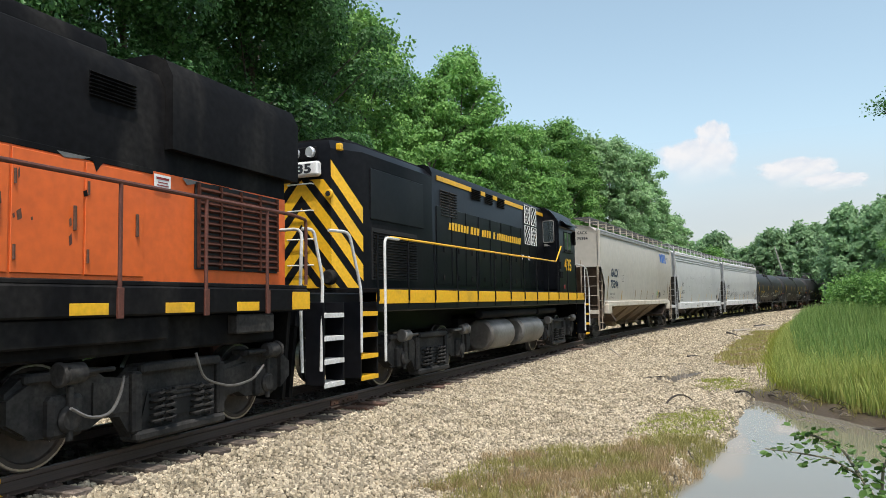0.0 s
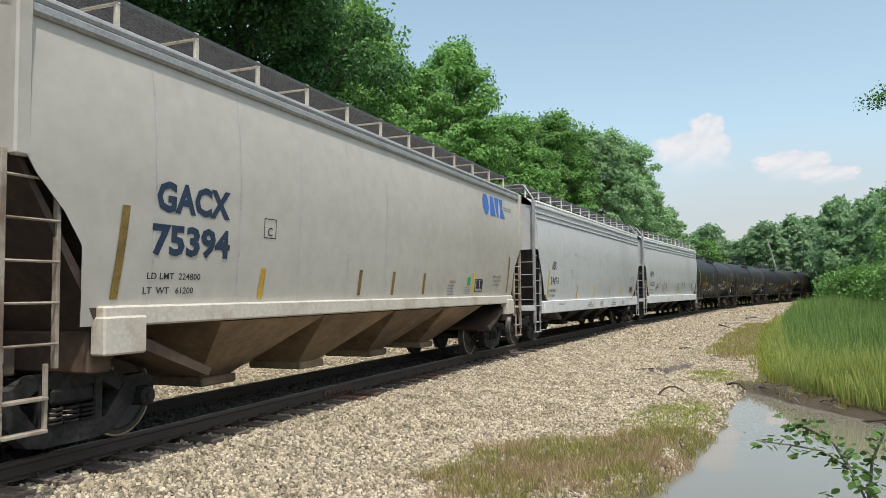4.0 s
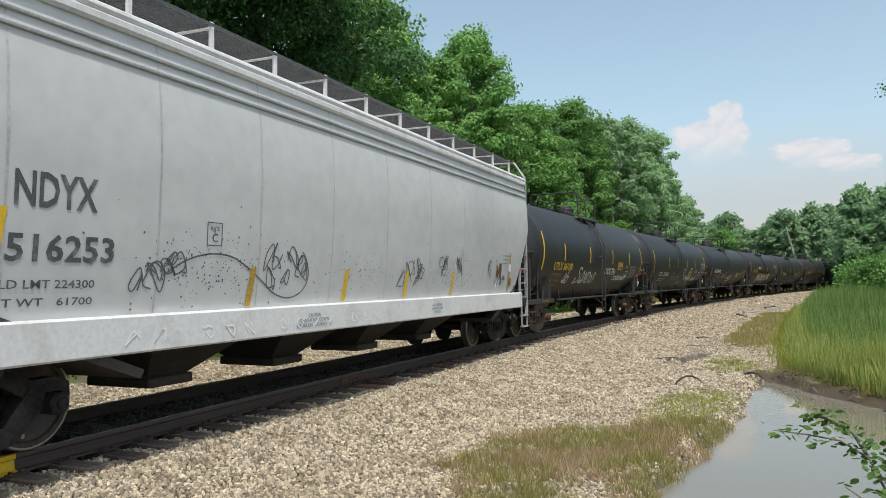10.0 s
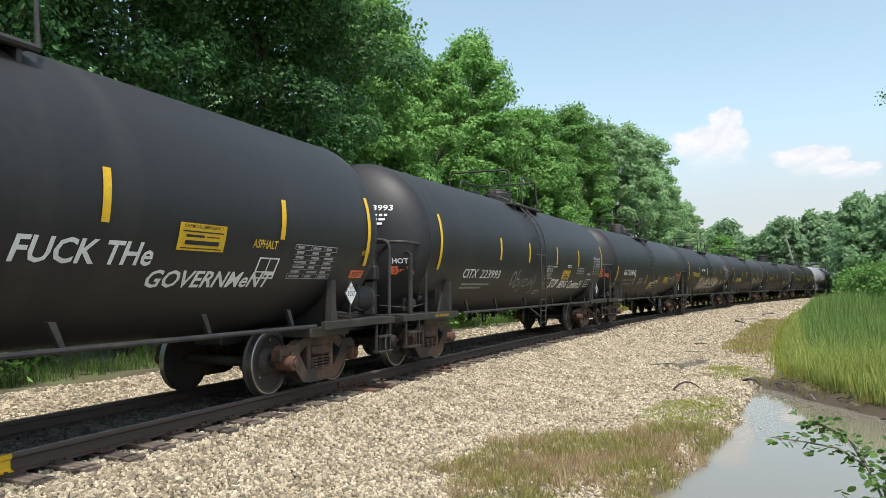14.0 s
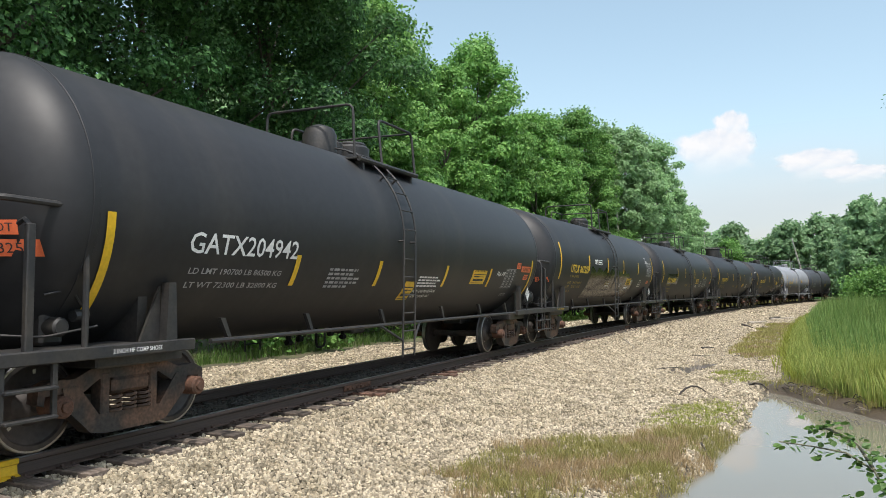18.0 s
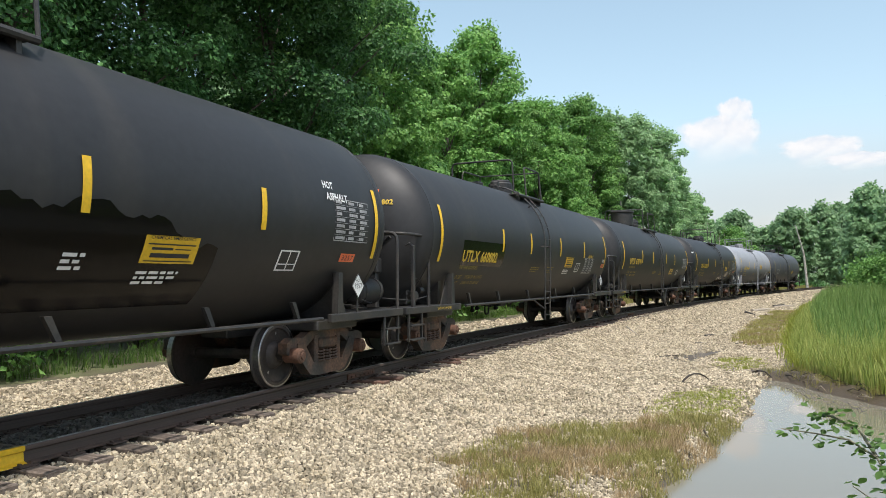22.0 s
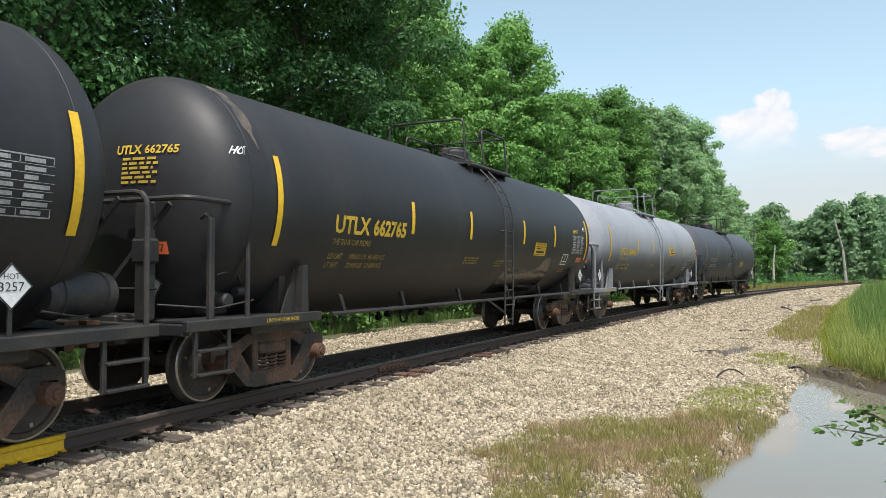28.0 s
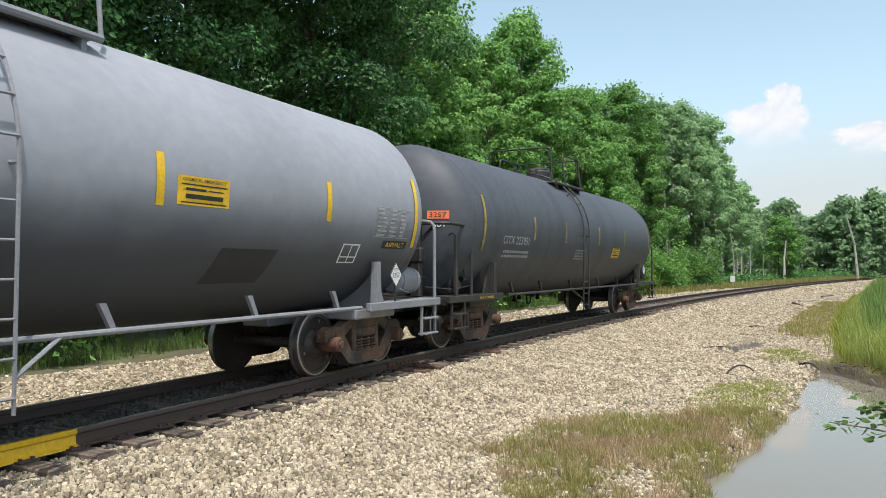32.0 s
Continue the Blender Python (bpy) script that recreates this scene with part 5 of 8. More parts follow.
    return lambda a, b: (x + a, -R * math.cos(t0 + b / TANK_R), TANK_Z + R * math.sin(t0 + b / TANK_R))


def on_head(y, z, out=0.012):
    """Place on the front head (towards -x): a runs towards -y, b upwards."""
    def place(a, b):
        yy, zz = y - a, z + b - TANK_Z
        q = min(.98, (yy * yy + zz * zz) / TANK_R ** 2)
        return (-TANK_H - HEAD * math.sqrt(1 - q) - out, yy, z + b)
    return place


def tank_car(name, shell_mat, steel_mat, label):
    car = tagged(new(name), label, "tank car", "freight train")
    # shell of the insulation jacket
    prof = [(-TANK_H - HEAD * math.sin(a), max(.004, TANK_R * math.cos(a))) for a in np.linspace(math.pi / 2, 0, 13)]
    prof += [(TANK_H + HEAD * math.sin(a), max(.004, TANK_R * math.cos(a))) for a in np.linspace(0, math.pi / 2, 13)]
    part("tank_shell", Geo().lathe(prof, "x", (0, 0, TANK_Z), 72), shell_mat, car, angle=60)
    for sx in (-1, 1):
        # seam ring of the head
        part("head_band", Geo().lathe([(-.04, TANK_R + .001), (-.036, TANK_R + .005), (.036, TANK_R + .005), (.04, TANK_R + .001)], "x", (sx * (TANK_H - .02), 0, TANK_Z), 72), shell_mat, car)
        # stub sill and draft gear
        g = Geo().box(min(sx * 4.9, sx * 7.85), max(sx * 4.9, sx * 7.85), -.23, .23, .70, 1.05, .02)
        g.box(min(sx * 5.6, sx * 6.75), max(sx * 5.6, sx * 6.75), -1.25, 1.25, .78, .93, .02)
        g.prism([(-1.20, .93), (1.20, .93), (1.22, 1.60), (1.0, 1.28), (.4, 1.0), (-.4, 1.0), (-1.0, 1.28), (-1.22, 1.60)], "x", sx * 6.16 - .06, sx * 6.16 + .06)
        part("stub_sill", g, steel_mat, car)
        # saddle gussets
        for sy in (-1, 1):
            gs = Geo().prism([(sx * 6.03, .98), (sx * 5.87, .98), (sx * 5.90, 1.62), (sx * 6.0, 1.62)], "y", sy * 1.37 - .05, sy * 1.37 + .05)
            gs.prism([(sx * 6.02, .98), (sx * 6.02, 1.58), (sx * 6.30, .98)], "y", sy * 1.30 - .015, sy * 1.30 + .015)
            part("saddle_gusset", gs, steel_mat, car, "upright saddle gusset plate")
        c = Geo().box(min(sx * 7.8, sx * 8.02), max(sx * 7.8, sx * 8.02), -.11, .11, .74, .96, .03).prism([(sx * 8.0, -.16), (sx * 8.0, .12), (sx * 8.2, .14), (sx * 8.22, .05), (sx * 8.12, .02), (sx * 8.14, -.14)], "z", .70, 1.0)
        part("coupler", c, M_RUST, car, "rusty knuckle coupler")
        # end platform
        for sy in (-1, 1):
            part("platform_plate", Geo().box(min(sx * 6.35, sx * 7.9), max(sx * 6.35, sx * 7.9), min(sy * .98, sy * 1.38), max(sy * .98, sy * 1.38), .985, 1.02, .008), steel_mat, car)
            part("platform_sill", Geo().box(min(sx * 5.64, sx * 8.0), max(sx * 5.64, sx * 8.0), sy * 1.42 - .04, sy * 1.42 + .04, .90, 1.02, .01), steel_mat, car)
        part("cross_walk", Geo().box(sx * 7.55 - .2, sx * 7.55 + .2, -.97, .97, .96, 1.0, .008), steel_mat, car)
        part("end_beam", Geo().box(sx * 7.92 - .05, sx * 7.92 + .05, -1.37, 1.37, .86, .98, .01), steel_mat, car)
        # corner steps, hoops and end rail
        for sy in (-1, 1):
            st = Geo()
            for dx in (7.35, 7.85):
                st.box(sx * dx - .025, sx * dx + .025, sy * 1.42 - .02, sy * 1.42 + .02, .42, .95, .005)
            for z in (.43, .68):
                st.box(min(sx * 7.35, sx * 7.85), max(sx * 7.35, sx * 7.85), sy * 1.42 - .07, sy * 1.42 + .07, z, z + .03, .006)
            part("sill_step", st, steel_mat, car)
        hp = 7.03 if sx < 0 else 7.88
        h = Geo().rod([(sx * hp, -1.41, 1.0), (sx * hp, -1.41, 2.30), (sx * 7.93, -1.38, 2.32), (sx * 7.93, 1.38, 2.32), (sx * hp, 1.41, 2.30), (sx * hp, 1.41, 1.0)] if sx < 0 else [(7.88, -1.40, .5), (7.88, -1.40, 2.32), (7.88, 1.40, 2.32), (7.88, 1.40, .5)], .03, 8, .16)
        part("guard_rail", h, steel_mat, car, "bent pipe guard rail round the end")
        part("end_brace", Geo().box(-.02, .02, -.03, .03, -.85, .85, .005), steel_mat, car, at=pose(sx * 7.86, -.45, 1.68, 46, 0, 0))
        g = Geo().rod([(sx * 7.9, -.9, 1.35), (sx * 7.9, .9, 1.35)], .014, 6).rod([(sx * 7.88, -.9, 1.18), (sx * 7.3, -1.2, 1.12), (sx * 6.8, -1.3, 1.2)], .012, 6)
        part("uncoupling_rod", g, steel_mat, car)
    # air reservoir and brake gear
    part("air_reservoir", Geo().cyl((7.0, -1.02, 1.32), (7.75, -1.02, 1.32), .21, 24, .05).tube([(7.12, -1.02 + .215 * math.cos(a), 1.32 + .215 * math.sin(a)) for a in np.linspace(0, TAU, 17)[:-1]], .016, 6, True).tube([(7.6, -1.02 + .215 * math.cos(a), 1.32 + .215 * math.sin(a)) for a in np.linspace(0, TAU, 17)[:-1]], .016, 6, True), steel_mat, car, "horizontal air reservoir drum")
    g = Geo().box(-7.2, -6.95, -1.05, -.75, 1.03, 1.45, .03).cyl((-7.1, -1.2, 1.2), (-7.1, -1.0, 1.2), .09, 12, .02).cyl((-6.95, -1.15, 1.3), (-6.8, -1.15, 1.3), .06, 10).rod([(-7.3, -1.2, 1.5), (-7.05, -1.25, 1.55), (-6.9, -1.2, 1.4)], .012, 6)
    part("brake_valve", g, steel_mat, car)
    g = Geo()
    g.box(-7.95, -7.82, -.82, -.62, 1.0, 2.3, .02)
    g.box(-7.97, -7.8, -.86, -.58, 1.62, 1.9, .03).rod([(-7.88, -.72, 2.28), (-7.88, -.55, 2.36), (-7.88, -.4, 2.3)], .014, 6)
    part("brake_post", g, steel_mat, car, "upright hand brake post with its gear box")
    part("end_stanchion", Geo().box(-7.62, -7.54, -1.40, -1.34, 1.0, 2.12, .01).tube([(-7.58, -1.37, 2.1), (-7.58, -1.30, 2.16), (-7.58, -1.22, 2.12)], .022, 6), steel_mat, car, "flat steel stanchion at the platform")
    # running pipe along each flank
    for sy in (-1, 1):
        part("side_pipe", Geo().tube([(-5.4, sy * 1.45, .97), (5.4, sy * 1.45, .97)], .028, 8), steel_mat, car, "long side handrail pipe")
        for x in (-5.0, -3.3, -1.2, 1.2, 3.2, 4.9):
            part("pipe_bracket", Geo().prism([(x - .05, .955), (x + .01, .955), (x - .12, 1.22), (x - .2, 1.22)], "y", sy * 1.40 - .025, sy * 1.40 + .025), steel_mat, car)
    # ladders over the shell
    for sy in (-1, 1):
        lad = Geo()
        arc = [(sy * (TANK_R + .10) * math.cos(t), TANK_Z + (TANK_R + .10) * math.sin(t)) for t in np.linspace(radians(-4), radians(80), 12)]
        for dx in (-.22, .22):
            lad.tube([(dx, sy * 1.60, .42), (dx, sy * (TANK_R + .10), TANK_Z - .15)] + [(dx, a, b) for a, b in arc], .018, 6)
        for z in np.arange(.55, 2.3, .30):
            lad.tube([(-.22, sy * 1.61, z), (.22, sy * 1.61, z)], .013, 6)
        for t in np.linspace(radians(5), radians(74), 7):
            lad.tube([(-.22, sy * (TANK_R + .11) * math.cos(t), TANK_Z + (TANK_R + .11) * math.sin(t)), (.22, sy * (TANK_R + .11) * math.cos(t), TANK_Z + (TANK_R + .11) * math.sin(t))], .013, 6)
        for t in (radians(-2), radians(40)):
            for dx in (-.22, .22):
                lad.tube([(dx, sy * TANK_R * math.cos(t), TANK_Z + TANK_R * math.sin(t)), (dx, sy * (TANK_R + .10) * math.cos(t), TANK_Z + (TANK_R + .10) * math.sin(t))], .02, 5)
        lad.tube([(-.22, sy * 1.60, .7), (-.75, sy * 1.45, .97)], .02, 6).tube([(.22, sy * 1.60, .7), (.75, sy * 1.45, .97)], .02, 6)
        part("ladder", lad, steel_mat, car, "steel ladder curving over the tank")
    # top gear: side walks, manway, railing
    top = TANK_Z + TANK_R
    for sy in (-1, 1):
        pf = Geo()
        pf.box(-.7, 1.47, min(sy * .66, sy * 1.04), max(sy * .66, sy * 1.04), 3.70, 3.73, .006).tube([(-.7, sy * 1.04, 3.70), (1.47, sy * 1.04, 3.70)], .045, 8)
        for x in (-.5, .4, 1.3):
            pf.box(x - .03, x + .03, min(sy * .86, sy * 1.02), max(sy * .86, sy * 1.02), 3.52, 3.70, .006)
        part("top_platform", pf, steel_mat, car, "narrow grated side walk on top")
        part("top_railing", Geo().rod([(.2, sy * .98, 3.72), (.2, sy * .90, 4.54), (1.52, sy * .90, 4.54), (1.52, sy * .98, 3.72)], .024, 8, .12), steel_mat, car, "pipe safety railing")
    part("top_railing", Geo().rod([(-.6, -.9, 3.72), (-.6, -.86, 4.64), (-.6, .86, 4.64), (-.6, .9, 3.72)], .024, 8, .12), steel_mat, car, "pipe safety railing")
    part("cross_rail", Geo().tube([(1.52, -.9, 4.54), (1.52, .9, 4.54)], .02, 8), steel_mat, car, "pipe safety railing")
    part("manway", Geo().cyl((.8, 0, top - .12), (.8, 0, top + .30), .34, 24, .05).cyl((.8, 0, top + .28), (.8, 0, top + .36), .28, 20, .03), steel_mat, car, "round manway dome with bolted cover")
    part("vent_valve", Geo().cyl((.1, -.1, top - .1), (.1, -.1, top + .25), .12, 14, .02).box(-.02, .22, -.2, 0, top + .1, top + .16, .01), steel_mat, car)
    part("valve_box", Geo().box(-.45, -.1, .15, .45, top - .1, top + .22, .03), steel_mat, car)
    # outlets and heater pipes below
    for x, z in ((-2.3, .62), (-2.0, .66), (-1.1, .7), (-.7, .62)):
        part("outlet_pipe", Geo().cyl((x, -.3, 1.1), (x, -.3, z + .1), .035, 10).cyl((x - .05, -.3, z + .1), (x + .05, -.3, z + .1), .045, 10), M_SOOT, car)
    g = Geo().rod([(-1.6, -.35, 1.05), (-1.6, -.35, .6), (-1.35, -.35, .6), (-1.35, -.35, 1.05)], .02, 6)
    part("outlet_pipe", g, M_SOOT, car)
    part("outlet_valve", Geo().box(-.35, .1, -.3, .3, .75, 1.1, .03), steel_mat, car)
    for x in (-6.16, 6.16):
        bogie(car, x)
    return car


def reflectors(car, xs, z0=2.13, z1=2.64, slant=0.0, material=None):
    """Yellow reflective strips round the flank; the outermost two are taller."""
    for i, x in enumerate(xs):
        lo, hi = (z0 - .28, z1 + .28) if i in (0, len(xs) - 1) else (z0, z1)
        place = on_tank(x, lo, .014 if i in (0, len(xs) - 1) else .008)
        H = TANK_R * (math.asin((hi - TANK_Z) / TANK_R) - math.asin((lo - TANK_Z) / TANK_R))
        g = Geo()
        n = 8
        vs = []
        for k in range(n + 1):
            b = H * k / n
            sh = slant * b
            vs += [place(sh - .05, b), place(sh + .05, b)]
        g.add(vs, [(2 * k, 2 * k + 1, 2 * k + 3, 2 * k + 2) for k in range(n)])
        part("reflective_strip", g, material or M_YELLOW, car, "yellow reflective strip")


def diamond(car, place, text="3257"):
    g = Geo().add([place(0, -.19), place(.19, 0), place(0, .19), place(-.19, 0)], [(0, 1, 2, 3)])
    p = part("placard", g, M_WHITE, car, "white diamond hazard placard")
    def lift(dx, dy):
        def f(a, b):
            v = Vector(place(a + dx, b + dy))
            return tuple(v + (Vector(place(.1, 0)) - Vector(place(0, 0))).cross(Vector(place(0, .1)) - Vector(place(0, 0))).normalized() * .004)
        return f
    part("border", Geo().add([lift(0, 0)(a, b) for a, b in ((0, -.19), (.19, 0), (0, .19), (-.19, 0), (0, -.172), (.172, 0), (0, .172), (-.172, 0))], [(0, 1, 5, 4), (1, 2, 6, 5), (2, 3, 7, 6), (3, 0, 4, 7)]), M_INK, p)
    letter(text, lift(-.11, -.04), .22, .075, M_INK, p)
    letter("HOT", lift(-.07, .055), .14, .05, M_INK, p)


def plate(car, place, w, h, back, border=None, lines=(), ink=None, label="printed plate"):
    """A small panel with printed bars on it."""
    g = Geo()
    n = max(1, int(h / .15))
    vs = []
    for k in range(n + 1):
        vs += [place(0, h * k / n), place(w, h * k / n)]
    g.add(vs, [(2 * k, 2 * k + 1, 2 * k + 3, 2 * k + 2) for k in range(n)])
    p = part("plate", g, back, car, label)
    if lines:
        nrm = (Vector(place(.1, 0)) - Vector(place(0, 0))).cross(Vector(place(0, .1)) - Vector(place(0, 0))).normalized() * .004
        up = lambda a, b: tuple(Vector(place(a, b)) + nrm)
        bars([(a * w, c * w, b * h, d * h) for a, c, b, d in lines], up, ink, p)
    return p


FRAME4 = [(.0, 1, .0, .07), (.0, 1, .93, 1.0), (.0, .07, .07, .93), (.93, 1, .07, .93), (.5, .55, .07, .93), (.07, .5, .3, .36), (.55, .93, .3, .36)]
LINES3 = [(.06, .94, .68, .73), (.14, .52, .50, .59), (.56, .86, .52, .56), (.14, .86, .22, .38), (.06, .94, .07, .11)]
LINES6 = [(.05, .95, .03 + .16 * k, .10 + .16 * k) for k in range(6)] + [(.33, .35, .03, .93), (.66, .68, .03, .93)]

# ---- covered hopper ----
def hop_y(z):
    """Half width of the hopper's flank at height z."""
    return float(np.interp(z, [1.2, 1.5, 2.0, 2.82, 3.4, 3.9, 4.05], [1.47, 1.51, 1.56, 1.60, 1.58, 1.52, 1.49]))


def on_hop(x, z, out=0.006):
    return lambda a, b: (x + a, -hop_y(z + b) - out, z + b)


HB = 7.50


def on_hop_end(y, z, out=0.008):
    return lambda a, b: (-HB - out, y - a, z + b)


def hopper_car(name, paint, sill_mat, slope_mat, label, sill=(.88, 1.25), trim=True, belly_mat=None, post_mat=None):
    car = tagged(new(name), label, "hopper car", "freight train")
    zs = [1.25, 1.5, 1.75, 2.0, 2.3, 2.6, 2.82, 3.1, 3.4, 3.65, 3.9, 4.05]
    # flanks with welded posts, the lower corners cut along the slope sheets
    for sy in (-1, 1):
        V, F = [], []
        xs = list(np.linspace(-1, 1, 41))
        for z in zs:
            e = HB - (max(0, (2.75 - z)) * .62 if trim else float(np.interp(z, [1.2, 2.1, 2.75], [.74, .66, 0])))
            for q in xs:
                V.append((q * e, sy * hop_y(z), z))
        n = len(xs)
        for i in range(len(zs) - 1):
            for k in range(n - 1):
                q = (i * n + k, i * n + k + 1, (i + 1) * n + k + 1, (i + 1) * n + k)
                F.append(q if sy < 0 else q[::-1])
        part("side_sheet", Geo().add(V, F), paint, car, angle=50)
        for x in (-6.45, -4.84, -3.25, -1.66, -.05, 1.6, 3.2, 4.91) if trim else (-5.94, -4.55, -3.22, -1.9, -.6, .65, 1.9, 3.3, 4.65, 6.08):
            w = Geo()
            for i in range(len(zs) - 1):
                a, b = zs[i], zs[i + 1]
                w.add([(x - .012, sy * (hop_y(a) + .004), a), (x + .012, sy * (hop_y(a) + .004), a), (x + .012, sy * (hop_y(b) + .004), b), (x - .012, sy * (hop_y(b) + .004), b)], [(0, 1, 2, 3) if sy < 0 else (3, 2, 1, 0)])
            part("weld_seam", w, M_SEAM, car)
        # side sill
        part("side_sill", Geo().box(-HB + (.55 if trim else .90), HB - (.55 if trim else .90), min(sy * 1.46, sy * 1.60), max(sy * 1.46, sy * 1.60), sill[0], sill[1], .02), sill_mat, car)
        if not trim:
            for x in (-6.35, 6.35):
                part("jacking_pad", Geo().box(x - .27, x + .27, min(sy * 1.44, sy * 1.63), max(sy * 1.44, sy * 1.63), .97, 1.34, .02), sill_mat, car, "cream box at the sill's end")
        # eave rail
        part("eave_rail", Geo().box(-HB, HB, min(sy * 1.44, sy * 1.56), max(sy * 1.44, sy * 1.56), 3.98, 4.10, .03).tube([(-HB, sy * 1.50, 4.13), (HB, sy * 1.50, 4.13)], .06, 10), sill_mat if trim else M_HOPGREY, car)
        if trim:
            part("eave_channel", Geo().box(-HB + .02, HB - .02, min(sy * 1.50, sy * 1.575), max(sy * 1.50, sy * 1.575), 3.66, 3.70, .01).box(-HB + .02, HB - .02, min(sy * 1.50, sy * 1.56), max(sy * 1.50, sy * 1.56), 3.80, 3.84, .01), M_HOPGREY, car)
    # ends: upper sheet, slope sheet
    for sx in (-1, 1):
        prof = [(-hop_y(z), z) for z in zs if z > 2.7] + [(-1.2, 4.28), (-.6, 4.38), (0, 4.40), (.6, 4.38), (1.2, 4.28)] + [(hop_y(z), z) for z in zs[::-1] if z > 2.7]
        prof = [(-hop_y(2.75), 2.75)] + prof + [(hop_y(2.75), 2.75)]
        part("end_sheet", Geo().prism(prof, "x", sx * (HB - .02), sx * HB) if sx > 0 else Geo().prism(prof, "x", -HB, -HB + .02), paint, car)
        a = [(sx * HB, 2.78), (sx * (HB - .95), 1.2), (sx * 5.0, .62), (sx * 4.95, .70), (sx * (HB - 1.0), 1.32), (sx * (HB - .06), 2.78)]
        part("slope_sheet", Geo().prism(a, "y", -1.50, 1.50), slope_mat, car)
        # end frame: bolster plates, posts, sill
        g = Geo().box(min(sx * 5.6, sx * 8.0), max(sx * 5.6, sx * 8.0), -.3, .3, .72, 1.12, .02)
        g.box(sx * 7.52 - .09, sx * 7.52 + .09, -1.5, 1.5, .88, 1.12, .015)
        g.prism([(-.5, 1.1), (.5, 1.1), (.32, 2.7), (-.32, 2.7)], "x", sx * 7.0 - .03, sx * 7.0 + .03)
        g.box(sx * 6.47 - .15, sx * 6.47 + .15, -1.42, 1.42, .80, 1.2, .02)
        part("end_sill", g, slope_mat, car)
        part("end_beam", Geo().box(sx * 7.60 - .05, sx * 7.60 + .05, -1.52, 1.52, .98, 1.13, .01), sill_mat, car)
        c = Geo().box(min(sx * 7.9, sx * 8.12), max(sx * 7.9, sx * 8.12), -.11, .11, .74, .96, .03).prism([(sx * 8.1, -.16), (sx * 8.1, .12), (sx * 8.32, .14), (sx * 8.34, .05), (sx * 8.22, .02), (sx * 8.24, -.14)], "z", .70, 1.0)
        part("coupler", c, M_RUST, car, "rusty knuckle coupler")
        for sy in (-1, 1):
            # corner post and ladders
            if trim:
                p = Geo().box(sx * 7.58 - .035, sx * 7.58 + .035, sy * 1.50 - .04, sy * 1.50 + .04, .62, 4.22, .01)
                p.rod([(sx * 7.58, sy * 1.50, 4.2), (sx * 7.60, sy * 1.22, 4.62), (sx * 7.60, sy * .8, 4.62)], .035, 4, .05)
            else:
                p = Geo().box(sx * 7.60 - .03, sx * 7.60 + .03, sy * 1.50 - .035, sy * 1.50 + .035, .55, 2.78, .008)
                part("corner_cover", Geo().box(min(sx * 7.40, sx * 7.56), max(sx * 7.40, sx * 7.56), min(sy * 1.50, sy * 1.60), max(sy * 1.50, sy * 1.60), 2.72, 4.14, .02), paint, car)
            part("corner_post", p, post_mat, car)
            lad = Geo()
            lad.box(sx * 7.05 - .02, sx * 7.05 + .02, sy * 1.50 - .03, sy * 1.50 + .03, .9, 2.62, .005)
            for z in np.arange(1.12, 2.6, .36):
                lad.rod([(sx * 7.58, sy * 1.53, z), (sx * 7.05, sy * 1.53, z)], .014, 6)
            part("side_ladder", lad, post_mat, car, "side ladder of round rungs")
            lad = Geo()
            lad.box(sx * 7.62 - .02, sx * 7.62 + .02, sy * .87 - .02, sy * .87 + .02, 1.1, 3.0, .005)
            for z in np.arange(1.3, 2.72, .36):
                lad.rod([(sx * 7.63, sy * 1.50, z), (sx * 7.63, sy * .87, z)], .014, 6)
            part("end_ladder", lad, post_mat, car, "end ladder of round rungs")
            st = Geo()
            for dx in (7.15, 7.58):
                st.box(sx * dx - .018, sx * dx + .018, sy * 1.51 - .018, sy * 1.51 + .018, .36, .95, .004)
            for z in (.36, .64):
                st.box(min(sx * 7.15, sx * 7.58), max(sx * 7.15, sx * 7.58), sy * 1.51 - .05, sy * 1.51 + .05, z, z + .03, .005)
            part("sill_step", st, post_mat, car)
    g = Geo().tube([(-7.72, .3 + .28 * math.cos(a), 2.1 + .28 * math.sin(a)) for a in np.linspace(0, TAU, 25)[:-1]], .016, 6, True).cyl((-7.72, .3, 2.1), (-7.1, .3, 2.1), .03, 8)
    part("brake_wheel", g, sill_mat, car)
    # roof with hatches and running boards
    rp_ = [(-1.50, 4.05), (-1.25, 4.27), (-.6, 4.38), (0, 4.40), (.6, 4.38), (1.25, 4.27), (1.50, 4.05), (1.45, 4.02), (0, 4.33), (-1.45, 4.02)]
    part("roof", Geo().prism(rp_, "x", -HB, HB), paint, car)
    for x in np.arange(-6.2, 6.3, 1.55):
        part("roof_hatch", Geo().box(x - .62, x + .62, -.30, .30, 4.38, 4.50, .03), paint, car)
    for sy in (-1, 1):
        rb = Geo()
        y0, y1 = sorted((sy * .62, sy * 1.20))
        rb.box(-7.6, 7.6, y0, y0 + .015, 4.60, 4.64).box(-7.6, 7.6, y1 - .015, y1, 4.60, 4.64)
        for k in range(11):
            yy = y0 + (y1 - y0) * (k + .5) / 11
            rb.box(-7.6, 7.6, yy - .004, yy + .004, 4.605, 4.632)
        for x in np.arange(-7.55, 7.6, .075):
            rb.box(x - .004, x + .004, y0, y1, 4.61, 4.635)
        part("running_board", rb, M_GRATE, car, "open steel grating walkway")
        for x in np.linspace(-7.3, 7.3, 13):
